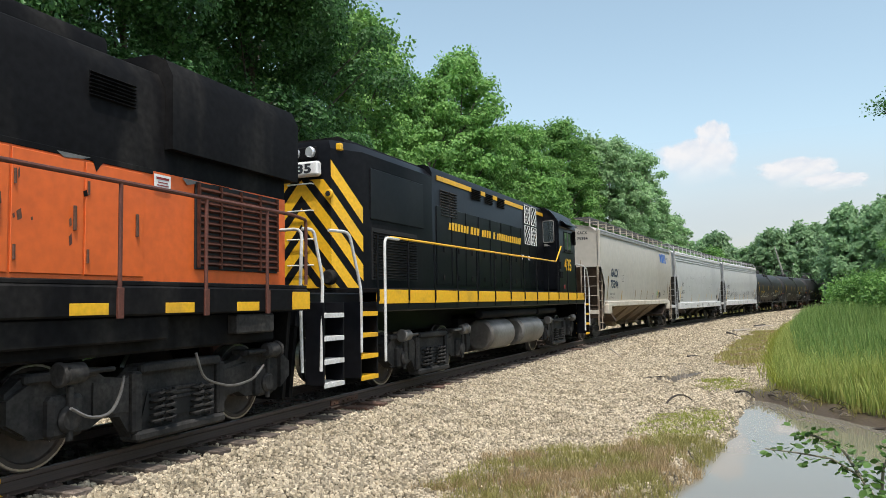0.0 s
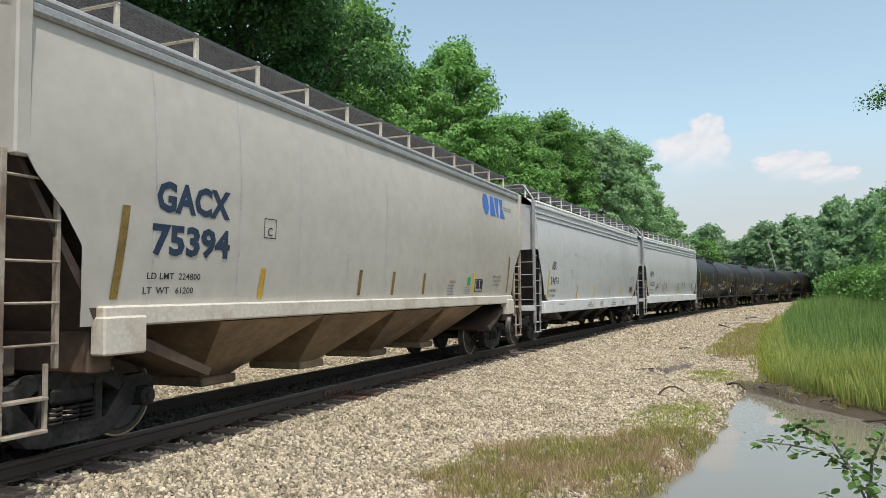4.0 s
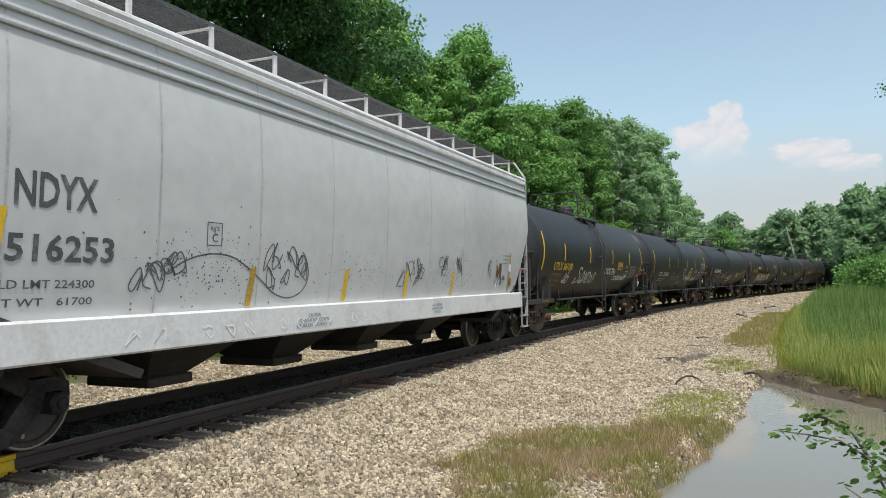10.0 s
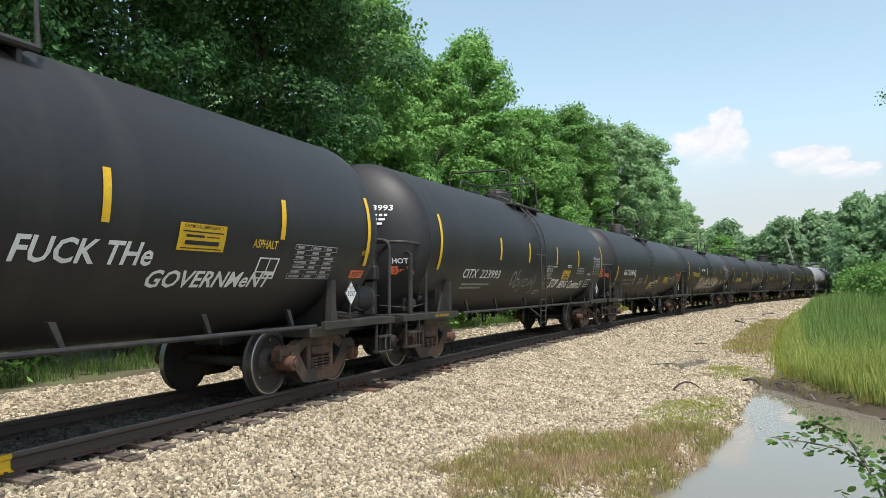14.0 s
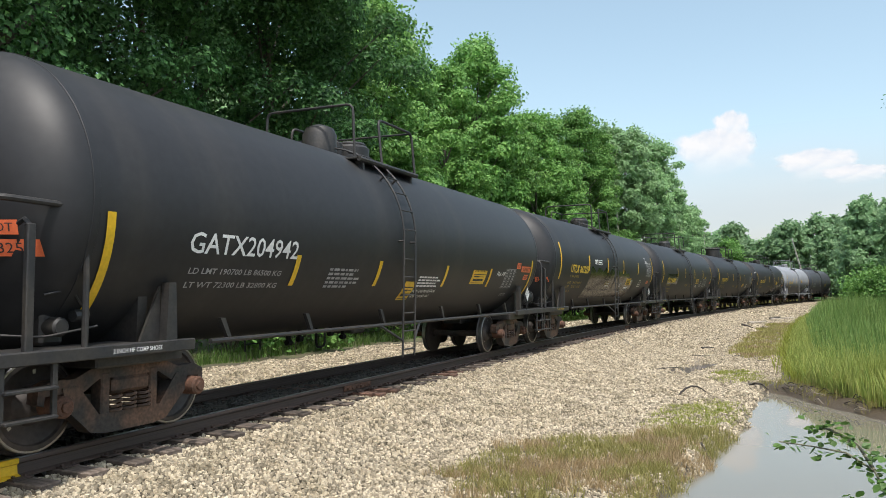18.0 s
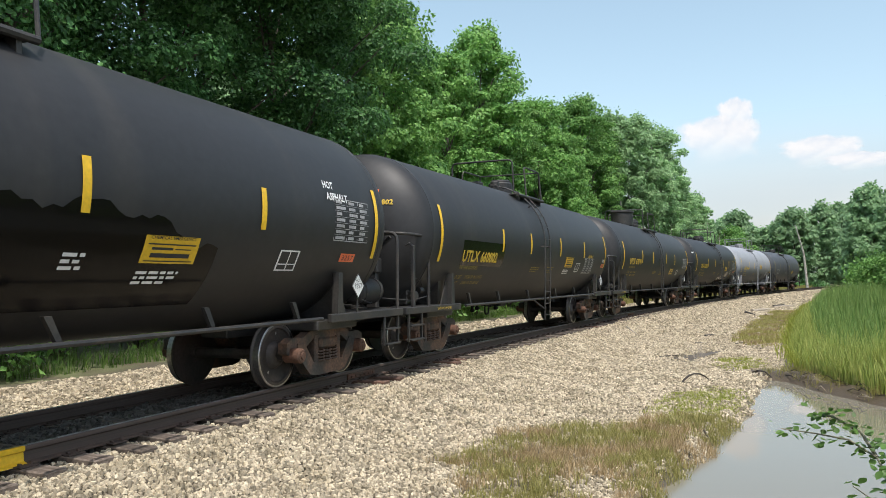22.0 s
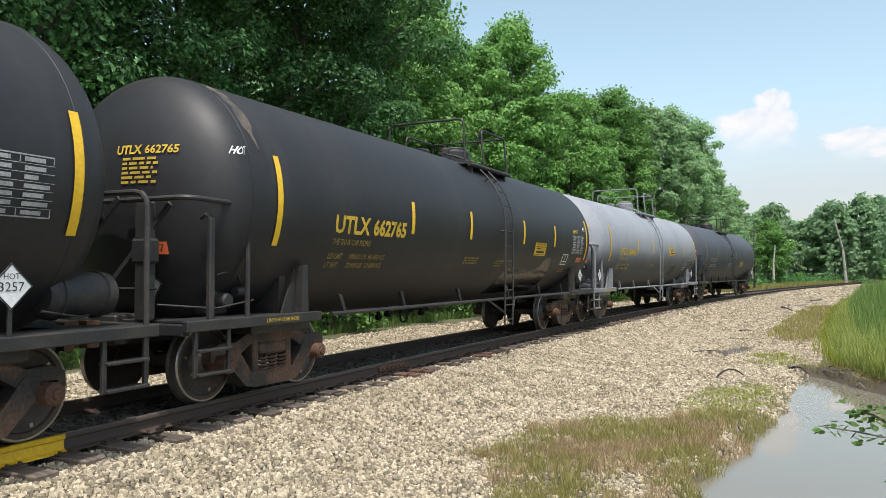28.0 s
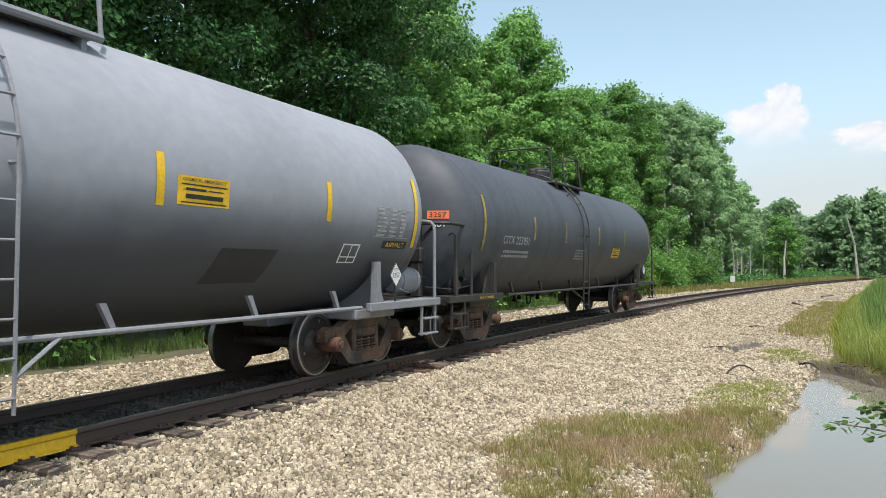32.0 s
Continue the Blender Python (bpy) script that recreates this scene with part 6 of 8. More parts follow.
            s_ = Geo().box(x - .03, x + .03, sy * 1.17 - .02, sy * 1.17 + .02, 4.26, 4.66, .005).box(x - .02, x + .02, y0, y1, 4.575, 4.60, .004)
            part("walkway_bracket", s_, sill_mat, car)
    for sx in (-1, 1):
        if trim:
            part("cross_walkway", Geo().box(sx * 7.62 - .14, sx * 7.62 + .14, -1.2, 1.2, 4.60, 4.635, .005), M_HOPGREY, car)
            continue
        bs = Geo()
        for a, b, c, d in ((7.1, 7.13, -.38, .38), (7.97, 8.0, -.38, .38), (7.13, 7.97, -.38, -.35), (7.13, 7.97, .35, .38)):
            bs.box(min(sx * a, sx * b), max(sx * a, sx * b), c, d, 4.585, 4.645, .004)
        for d in (1, -1):
            for k in range(-9, 10):
                ends = [(u, d * (u - 7.55) * .5 + k * .085) for u in (7.12, 7.98)]
                (u0, v0), (u1, v1) = ends
                clip = lambda v: min(max(v, -.36), .36)
                w0, w1 = clip(v0), clip(v1)
                if abs(w0 - w1) > .02:
                    bs.tube([(sx * (u0 + (w0 - v0) / (v1 - v0) * (u1 - u0)), w0, 4.615), (sx * (u0 + (w1 - v0) / (v1 - v0) * (u1 - u0)), w1, 4.615)], .0085, 4)
        part("brake_step", bs, M_GRATE, car, "expanded-metal step over the end")
        for yy in (-.36, .36):
            part("step_brace", Geo().tube([(sx * 7.95, yy, 4.6), (sx * 7.52, yy * .85, 4.36)], .022, 6), M_HOPGREY, car)
    # discharge hoppers below
    for x in (-3.55, -1.2, 1.2, 3.55):
        g = Geo()
        b0, t0 = .42, 1.22
        vs = [(x - 1.15, -1.44, t0), (x + 1.15, -1.44, t0), (x + 1.15, 1.44, t0), (x - 1.15, 1.44, t0), (x - .3, -.4, b0), (x + .3, -.4, b0), (x + .3, .4, b0), (x - .3, .4, b0)]
        g.add(vs, [(0, 3, 2, 1)[::-1], (4, 5, 6, 7)[::-1], (0, 4, 5, 1)[::-1], (1, 5, 6, 2)[::-1], (2, 6, 7, 3)[::-1], (3, 7, 4, 0)[::-1]])
        g.box(x - .36, x + .36, -.5, .5, .32, .44, .02)
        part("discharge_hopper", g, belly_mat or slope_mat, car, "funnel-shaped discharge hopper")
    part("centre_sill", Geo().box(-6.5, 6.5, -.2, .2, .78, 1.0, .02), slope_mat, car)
    for x in (-6.47, 6.47):
        bogie(car, x)
    return car


# ---- locomotives ----
M_REDBOX = mat("faded red enamel", (0.25, 0.03, 0.03), 0.5, vary=0.2, scale=20)

def louvres(x0, x1, z0, z1, y, n, bar=0.5):
    g = Geo()
    for k in range(n):
        a = z0 + (z1 - z0) * k / n
        h = (z1 - z0) / n
        g.prism([(y, a + h * .05), (y - .035, a + h * .25), (y - .035, a + h * .35), (y, a + h * .75)], "x", x0, x1)
    return g


def loco_bogie(parent, x, wb=2.84, r=.508):
    b = part("bogie", Geo().box(-.3, .3, -1.0, 1.0, .45, .8, .03).box(-wb / 2 - .4, wb / 2 + .4, -.9, -.7, .5, .66, .02).box(-wb / 2 - .4, wb / 2 + .4, .7, .9, .5, .66, .02), M_LOCOTRUCK, parent, "two-axle locomotive bogie", pose(x, 0, 0))
    h = wb / 2
    for turn in (0, 180):
        g = Geo()
        prof = [(-h - .62, .52), (-h - .60, .80), (-h - .42, .93), (-h + .38, .93), (-h + .52, .84), (-.80, .80), (-.64, .92), (.64, .92), (.80, .80), (h - .52, .84), (h - .38, .93), (h + .42, .93), (h + .60, .80), (h + .62, .52), (h + .34, .36), (h - .34, .36), (h - .5, .44), (.90, .42), (.72, .16), (-.72, .16), (-.90, .42), (-h + .5, .44), (-h + .34, .36), (-h - .34, .36)]
        g.prism(prof, "y", -1.16, -1.02)
        g.box(-.74, .74, -1.26, -1.0, .13, .24, .03)
        g.box(-.66, .66, -1.24, -1.0, .83, .93, .02)
        for sx in (-1, 1):
            g.box(sx * h - .44, sx * h + .40, -1.22, -1.0, .86, .95, .02)
            g.box(sx * .70 - .07, sx * .70 + .07, -1.23, -1.0, .22, .86, .03)
            g.prism([(sx * (h + .40), .40), (sx * (h + .62), .54), (sx * (h + .62), .74), (sx * (h + .40), .86)], "y", -1.21, -1.02)
            g.prism([(sx * (h - .36), .46), (sx * (h - .36), .80), (sx * .80, .74), (sx * .80, .46)], "y", -1.185, -1.02)
        part("side_frame", g, M_LOCOTRUCK, b, "heavy cast side frame", pose(0, 0, 0, 0, 0, turn))
        part("leaf_spring", Geo().box(-.5, .5, -1.2, -1.1, .50, .54, .01).box(-.38, .38, -1.2, -1.1, .55, .59, .01).box(-.25, .25, -1.2, -1.1, .60, .64, .01), M_LOCOTRUCK, b, at=pose(0, 0, 0, 0, 0, turn))
        # black sheet on the frame's face paints the spring opening's shade
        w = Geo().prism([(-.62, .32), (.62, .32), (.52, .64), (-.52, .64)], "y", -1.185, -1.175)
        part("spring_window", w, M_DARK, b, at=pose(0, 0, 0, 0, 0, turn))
        for cx in (-.42, -.24, .24, .42):
            sp = Geo().tube([(cx + .07 * math.cos(a), -1.22 + .07 * math.sin(a), .27 + .36 * a / (TAU * 5)) for a in np.linspace(0, TAU * 5, 46)], .018, 5)
            part("coil_spring", sp, M_LOCOTRUCK, b, at=pose(0, 0, 0, 0, 0, turn))
        for sx in (-1, 1):
            bx = Geo().box(sx * h - .20, sx * h + .20, -1.25, -1.0, r - .17, r + .22, .04).cyl((sx * h, -1.30, r), (sx * h, -1.2, r), .13, 14, .03)
            bx.box(sx * h - .03, sx * h + .03, -1.29, -1.24, r - .2, r + .3, .01)
            part("journal_box", bx, M_LOCOTRUCK, b, "cast axle box", pose(0, 0, 0, 0, 0, turn))
            bc = Geo().cyl((sx * h - sx * .12, -1.30, r + .42), (sx * h + sx * .14, -1.30, r + .42), .10, 16, .03).cyl((sx * h + sx * .14, -1.30, r + .42), (sx * h + sx * .18, -1.30, r + .42), .12, 16, .02).cyl((sx * h - sx * .5, -1.30, r + .42), (sx * h - sx * .12, -1.30, r + .42), .025, 8)
            part("brake_cylinder", bc, M_ALUM if wb < 3 else M_LOCOTRUCK, b, "brake cylinder with push rod", pose(0, 0, 0, 0, 0, turn))
    for sx in (-1, 1):
        w = part("wheelset", LOCO_WHEEL, None, b, at=pose(sx * h, 0, r))
        SPINNERS.append((w, sx * h, r))
    return b


LOCO_WHEEL = wheel_mesh(.508)


def hood_prof(w, z0, z1, c):
    return [(-w, z0), (-w, z1 - c), (-w + c * .35, z1 - c * .3), (-w + c, z1), (w - c, z1), (w - c * .35, z1 - c * .3), (w, z1 - c), (w, z0)]


def steps(x, sx, sy, z_top=1.55, tread=None):
    g = Geo()
    for dx in (-.28, .28):
        g.box(x + dx - .015, x + dx + .015, min(sy * 1.18, sy * 1.50), max(sy * 1.18, sy * 1.50), .34, z_top, .004)
    return g


def black_loco():
    """Loco centred at 0: long hood end towards -x. Length 18 m over the platforms."""
    car = tagged(new("locomotive"), "black diesel locomotive with yellow stripes and lettering", "locomotive", "freight train")
    # local x = distance along the train - 22.4
    X0, X1 = -9.1, 9.05
    part("underframe", Geo().box(-7.05, 8.35, -1.50, 1.50, 1.38, 1.52, .02).box(X0 + .1, -7.05, -1.2, 1.2, 1.20, 1.70, .02).box(8.35, X1 - .05, -1.2, 1.2, 1.20, 1.70, .02).box(-8.0, 8.0, -.6, .6, .95, 1.4, .02), M_LOCOBLACK, car)
    part("walkway", Geo().box(-7.05, 8.35, -1.50, 1.50, 1.70, 1.78, .01), M_SOOT, car)
    for sy in (-1, 1):
        xs = np.linspace(-7.05, 8.35, 14)
        for a, b in zip(xs[:-1], xs[1:]):
            part("sill_stripe", Geo().box(a + .012, b - .012, min(sy * 1.46, sy * 1.505), max(sy * 1.46, sy * 1.505), 1.515, 1.755, .006), M_LOCOYEL, car, "golden yellow sill panel")
        for x in xs:
            part("handrail_post", Geo().tube([(x, sy * 1.50, 1.42), (x, sy * 1.50, 2.68)], .018, 6).box(x - .018, x + .018, sy * 1.51 - .02, sy * 1.51 + .02, 1.56, 1.76, .005), M_LOCOBLACK, car)
        rl = Geo().rod([(-6.6, sy * 1.50, 2.66), (4.6, sy * 1.50, 2.70), (5.38, sy * 1.47, 3.22), (5.5, sy * 1.44, 3.22)], .022, 8, .1)
        part("handrail", rl, M_LOCOYEL, car, "yellow side handrail")
        for rail in (
            [(-6.82, 1.52, .55), (-6.82, 1.52, 2.64), (-6.25, 1.50, 2.64)],
            [(-7.62, 1.50, .75), (-7.62, 1.50, 1.75), (-7.9, 1.45, 2.65), (-8.35, 1.35, 2.65)],
            [(-9.0, 1.30, .55), (-9.05, 1.30, 1.7), (-9.0, 1.30, 2.62), (-9.0, .8, 2.62)],
            [(-8.75, 1.46, .55), (-8.7, 1.46, 1.9), (-8.85, 1.40, 2.62), (-9.0, 1.30, 2.62)],
            [(8.37, 1.50, .45), (8.47, 1.50, 2.68), (8.2, 1.50, 2.70), (7.38, 1.44, 2.73)],
            [(9.16, 1.48, .6), (9.22, 1.48, 1.92), (8.90, 1.48, 2.66), (8.62, 1.48, 2.62)],
        ):
            part("grab_rail", Geo().rod([(x, sy * y, z) for x, y, z in rail], .025, 8, .13), M_WHITERAIL, car, "white painted grab rail at the steps")
        for x, tread in ((-8.45, M_WHITERAIL), (-7.35, M_LOCOYEL), (8.72, M_LOCOYEL)):
            part("step_frame", steps(x, 1, sy), M_LOCOBLACK, car)
            for z in (.34, .68, 1.02, 1.36):
                part("step_tread", Geo().box(x - .28, x + .28, min(sy * 1.16, sy * 1.51), max(sy * 1.16, sy * 1.51), z, z + .03, .006).box(x - .28, x + .28, sy * 1.50 - .012, sy * 1.50 + .012, z - .04, z + .03, .004), tread, car)
        # tanks and air drums along the flank
        for a, b in ((-1.14, .56), (1.29, 3.28)):
            part("air_drum", Geo().cyl((a, sy * 1.08, .72), (b, sy * 1.08, .72), .37, 28, .06), M_ALUM, car, "dull silver cylindrical tank below the frame")
        part("pipe_run", Geo().cyl((-1.6, sy * 1.25, 1.22), (2.9, sy * 1.25, 1.22), .10, 12, .02).cyl((3.1, sy * 1.25, 1.22), (5.0, sy * 1.25, 1.22), .10, 12, .02), M_SOOT, car)
    part("fuel_tank", Geo().box(-1.7, 3.3, -.85, .85, .32, 1.2, .08), M_SOOT, car)
    # pilots
    for x, sx in ((-9.05, -1), (9.0, 1)):
        part("pilot", Geo().prism([(-1.2, 1.2), (1.2, 1.2), (1.1, .2), (-1.1, .2)], "x", min(x, x - sx * .08), max(x, x - sx * .08)), M_SOOT, car, "steel pilot plate")
        part("coupler", Geo().box(min(x, x + sx * .5), max(x, x + sx * .5), -.13, .13, .72, .98, .03), M_RUST, car)
    # long hood: radiator end then engine room
    plan = [(-7.05, -.6), (-6.46, -.9), (-3.4, -.9), (-3.4, .9), (-6.46, .9), (-7.05, .6)]
    rim = [(-6.95, -.5), (-6.4, -.72), (-3.4, -.72), (-3.4, .72), (-6.4, .72), (-6.95, .5)]
    rh = Geo().add([(x, y, z) for q, z in ((plan, 1.78), (plan, 4.22), (rim, 4.40)) for x, y in q], [tuple(range(6))[::-1], tuple(range(12, 18))] + [(a * 6 + k, a * 6 + (k + 1) % 6, a * 6 + 6 + (k + 1) % 6, a * 6 + 6 + k) for a in (0, 1) for k in range(6)])
    part("radiator_hood", rh, M_LOCOBLACK, car, "tall black radiator hood with chamfered corners")
    part("engine_hood", Geo().prism(hood_prof(.90, 1.78, 4.50, .18), "x", -3.4, 5.33), M_LOCOBLACK, car, "long black engine hood")
    part("roof_fan_deck", Geo().prism(hood_prof(.62, 4.25, 4.52, .12), "x", -6.6, 3.6), M_SOOT, car)
    for sy in (-1, 1):
        part("grille", louvres(-6.1, -4.25, 1.98, 2.85, -.905, 17) if sy < 0 else louvres(-6.1, -4.25, 1.98, 2.85, -.905, 17), M_SOOT, car, "louvred radiator grille", pose(0, 0, 0) if sy < 0 else pose(-10.35, 0, 0, 0, 0, 180))
        # black sheet behind the louvres paints the shade inside the grille
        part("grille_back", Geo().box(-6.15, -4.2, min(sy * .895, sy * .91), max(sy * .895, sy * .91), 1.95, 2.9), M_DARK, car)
        part("intake_vent", Geo().box(-6.2, -3.9, min(sy * .90, sy * .925), max(sy * .90, sy * .925), 3.05, 3.98, .01), M_LOCOBLACK, car, "black intake panel")
        for k in range(10):
            x = -3.2 + k * .87
            dz = Geo().box(x, x + .80, min(sy * .90, sy * .918), max(sy * .90, sy * .918), 1.9, 3.62, .008)
            d = part("hood_door", dz, M_LOCOBLACK, car)
            for z in (2.0, 2.62):
                part("latch", Geo().box(x + .34, x + .38, min(sy * .918, sy * .945), max(sy * .918, sy * .945), z, z + .12, .006), M_SOOT, d)
        for a, b in ((-3.15, -1.05), (-.375, -.06), (.53, .87), (1.50, 3.18), (4.5, 5.3)):
            part("roof_stripe", Geo().box(a, b, min(sy * .905, sy * .918), max(sy * .905, sy * .918), 4.18, 4.29, .004), M_LOCOYEL, car, "yellow roofline stripe")
        for a, b in ((-1.03, -.40), (-.04, .50), (.90, 1.47)):
            part("grille", louvres(a, b, 4.02, 4.29, -.905, 6), M_SOOT, car, "dark louvred vent below the roofline", pose(0, 0, 0) if sy < 0 else pose(a + b, 0, 0, 0, 0, 180))
        for x in (-2.95, -2.45):
            part("louvre_panel", louvres(x, x + .42, 3.42, 4.02, -.905, 10), M_LOCOTRUCK, car, "", pose(0, 0, 0) if sy < 0 else pose(2 * x + .42, 0, 0, 0, 0, 180))
        for a, z in ((3.27, 3.80), (3.95, 3.80), (3.27, 3.19), (3.95, 3.19)):
            f = part("filter_window", Geo().box(a, a + .52, min(sy * .90, sy * .925), max(sy * .90, sy * .925), z, z + .54, .006), M_DARK, car, "filter opening behind a white lattice")
            lt = Geo()
            for k in range(-2, 3):
                for d in (1, -1):
                    c = k * .23
                    pts = []
                    for u in np.linspace(0, 1, 14):
                        px = u * .5
                        pz = (d * (px - .25) + c) + .26
                        if .01 <= pz <= .52:
                            pts.append((a + .01 + px, sy * .934, z + pz))
                    if len(pts) > 1:
                        lt.tube([pts[0], pts[-1]], .007, 4)
            for q0, q1 in (((a, z), (a + .52, z)), ((a, z + .54), (a + .52, z + .54)), ((a, z), (a, z + .54)), ((a + .52, z), (a + .52, z + .54))):
                lt.tube([(q0[0], sy * .93, q0[1]), (q1[0], sy * .93, q1[1])], .010, 4)
            part("lattice", lt, M_WHITE, f, "white diamond lattice")
    # cab
    part("cab", Geo().prism([(-1.42, 1.78), (-1.42, 3.88), (-1.37, 4.04), (-1.15, 4.31), (-.98, 4.42), (-.5, 4.55), (.5, 4.55), (.98, 4.42), (1.15, 4.31), (1.37, 4.04), (1.42, 3.88), (1.42, 1.78)], "x", 5.33, 7.43), M_LOCOBLACK, car, "black cab with a rounded roof")
    eave = [(1.45, 3.86), (1.40, 4.05), (1.18, 4.33), (1.0, 4.45), (.5, 4.58)]
    part("cab_roof", Geo().prism([(-y, z) for y, z in eave] + eave[::-1] + [(y - .03, z - .035) for y, z in eave] + [(.03 - y, z - .035) for y, z in eave[::-1]], "x", 5.29, 7.47), M_LOCOBLACK, car, "rounded black cab roof")
    for sy in (-1, 1):
        f = part("cab_window", Geo().box(5.93, 6.83, min(sy * 1.415, sy * 1.43), max(sy * 1.415, sy * 1.43), 3.10, 3.74, .01), M_SOOT, car, "sliding cab side window")
        for a, w in ((5.97, .37), (6.41, .38)):
            part("pane", Geo().box(a, a + w, min(sy * 1.43, sy * 1.437), max(sy * 1.43, sy * 1.437), 3.15, 3.70, .003), M_GLASS, f)
        part("window_bar", Geo().box(6.345, 6.40, min(sy * 1.42, sy * 1.45), max(sy * 1.42, sy * 1.45), 3.12, 3.72, .004), M_ALUM, f, "worn aluminium window bar")
        part("window_ledge", Geo().box(5.9, 6.88, min(sy * 1.42, sy * 1.475), max(sy * 1.42, sy * 1.475), 3.06, 3.10, .006), M_LOCOBLACK, f)
        part("window_awning", Geo().prism([(sy * 1.40, 4.07), (sy * 1.50, 4.02), (sy * 1.60, 3.93), (sy * 1.60, 3.915), (sy * 1.49, 3.99), (sy * 1.40, 4.04)], "x", 5.57, 7.25), M_LOCOBLACK, car, "curved black awning along the cab eave")
        part("wind_deflector", Geo().box(7.12, 7.17, min(sy * 1.42, sy * 1.52), max(sy * 1.42, sy * 1.52), 3.35, 3.80, .006), M_SOOT, car)
        part("cab_hinge", Geo().cyl((5.36, sy * 1.43, 2.50), (5.36, sy * 1.43, 2.72), .035, 10, .008).box(5.33, 5.62, min(sy * 1.41, sy * 1.46), max(sy * 1.41, sy * 1.46), 2.22, 2.42, .01), M_SOOT, car)
    dr = part("cab_door", Geo().box(5.29, 5.335, -1.35, -.905, 1.85, 4.08, .01), M_LOCOBLACK, car)
    part("door_window", Geo().prism([(-1.27, 3.40), (-1.27, 3.97), (-1.22, 4.03), (-.97, 4.03), (-.92, 3.97), (-.92, 3.40), (-.97, 3.35), (-1.22, 3.35)], "x", 5.27, 5.292), M_GLASS, dr)
    part("window_seal", Geo().rod([(5.275, -1.27, 3.45), (5.275, -1.27, 4.03), (5.275, -.92, 4.03), (5.275, -.92, 3.35), (5.275, -1.27, 3.35), (5.275, -1.27, 3.47)], .016, 6, .06), M_ALUM, dr)
    part("door_latch", Geo().box(5.25, 5.30, -1.06, -.95, 3.22, 3.29, .008).rod([(5.27, -1.0, 3.25), (5.22, -1.0, 3.25), (5.22, -1.16, 3.23)], .012, 6, .02), M_ALUM, dr)
    part("short_hood", Geo().prism(hood_prof(.88, 1.78, 3.40, .12), "x", 7.43, 8.75), M_LOCOBLACK, car, "low black short hood")
    for k in range(5):
        z = 1.82 + .31 * k
        part("nose_chevron", Geo().add([(8.757, -.88, z), (8.757, -.60, z + .22), (8.757, -.60, min(z + .40, 3.38)), (8.757, -.88, z + .18)], [(0, 1, 2, 3)]), M_LOCOYEL, car, "yellow diagonal nose stripe")
        part("nose_stripe", Geo().add([(8.62, -.886, z), (8.745, -.886, z + .09), (8.745, -.886, min(z + .26, 3.26)), (8.62, -.886, min(z + .17, 3.26))], [(0, 1, 2, 3)]), M_LOCOYEL, car, "yellow diagonal nose stripe")
    for z in (2.37, 2.98):
        part("nose_grab", Geo().rod([(8.76, -.7, z), (8.82, -.7, z), (8.82, -.2, z), (8.76, -.2, z)], .014, 6, .03), M_WHITERAIL, car, "white grab iron on the nose")
        part("nose_grab", Geo().rod([(8.18, -.89, z + .03), (8.18, -.95, z), (8.62, -.95, z), (8.66, -.89, z + .05)], .014, 6, .03), M_WHITERAIL, car, "white grab iron on the nose")
    # hood end face: chevrons, number board, lamps
    fx = -7.05
    wrap = lambda w: (fx, w) if abs(w) <= .6 else (fx + .59 * (abs(w) - .6) / .662, math.copysign(.6 + .3 * (abs(w) - .6) / .662, w))
    for top_ in (4.74, 4.23, 3.72, 3.21, 2.70, 2.19):
        for sy in (-1, 1):
            for w0, w1, hi in ((0, .6, 3.70), (.6, 1.262, 4.08)):
                g = Geo()
                for q in range(8):
                    a, b = w0 + (w1 - w0) * q / 8, w0 + (w1 - w0) * (q + 1) / 8
                    za, zb = [(min(max(top_ - d - 1.2 * w, 1.80), hi)) for w in (a,) for d in (0, .29)], [(min(max(top_ - d - 1.2 * w, 1.80), hi)) for w in (b,) for d in (0, .29)]
                    if za[0] - za[1] < .01 and zb[0] - zb[1] < .01:
                        continue
                    (xa, ya), (xb, yb) = wrap(sy * a), wrap(sy * b)
                    o = (-.004, -.0) if w0 == 0 else (-.002, sy * .004)
                    pts = [(xa + o[0], ya + o[1], za[1]), (xb + o[0], yb + o[1], zb[1]), (xb + o[0], yb + o[1], zb[0]), (xa + o[0], ya + o[1], za[0])]
                    g.add(pts, [(0, 1, 2, 3) if sy < 0 else (3, 2, 1, 0)])
                if g.f:
                    part("chevron", g, M_LOCOYEL, car, "yellow chevron stripe")
    nb = part("number_board", Geo().rod([(fx - .03, .22, 3.87), (fx - .03, -.36, 3.87)], .13, 16), M_WHITE, car, "white rounded number board")
    part("board_face", Geo().box(fx - .165, fx - .01, -.43, .29, 3.745, 3.995, .03), M_WHITE, nb)
    letter("435", lambda a, b: (fx - .170, .17 - a, 3.785 + b), .48, .17, M_INK, nb, bold=.04)
    hl = part("headlight", Geo().box(fx - .05, fx, -.34, .34, 4.06, 4.28, .03), M_SOOT, car, "twin sealed-beam headlight")
    for y in (-.24, .08):
        part("lens", Geo().cyl((fx - .13, y, 4.17), (fx - .04, y, 4.17), .095, 18, .02), M_LENS, hl)
    part("class_lamp", Geo().box(fx + .1, fx + .2, -.74, -.64, 4.2, 4.32, .01), M_LOCOYEL, car)
    for z in (2.20, 2.65, 3.15, 3.62):
        part("end_rung", Geo().rod([(fx, .25, z), (fx - .08, .25, z), (fx - .08, -.25, z), (fx, -.25, z)], .013, 6, .03), M_WHITE, car)
    part("mu_socket", Geo().cyl((fx - .16, -.62, 1.98), (fx, -.62, 1.98), .13, 16, .03), M_SOOT, car)
    for y in (-.58, .58):
        part("marker_lamp", Geo().cyl((fx - .06, y, 3.42), (fx, y, 3.42), .085, 16, .015), M_LOCOYEL, car)
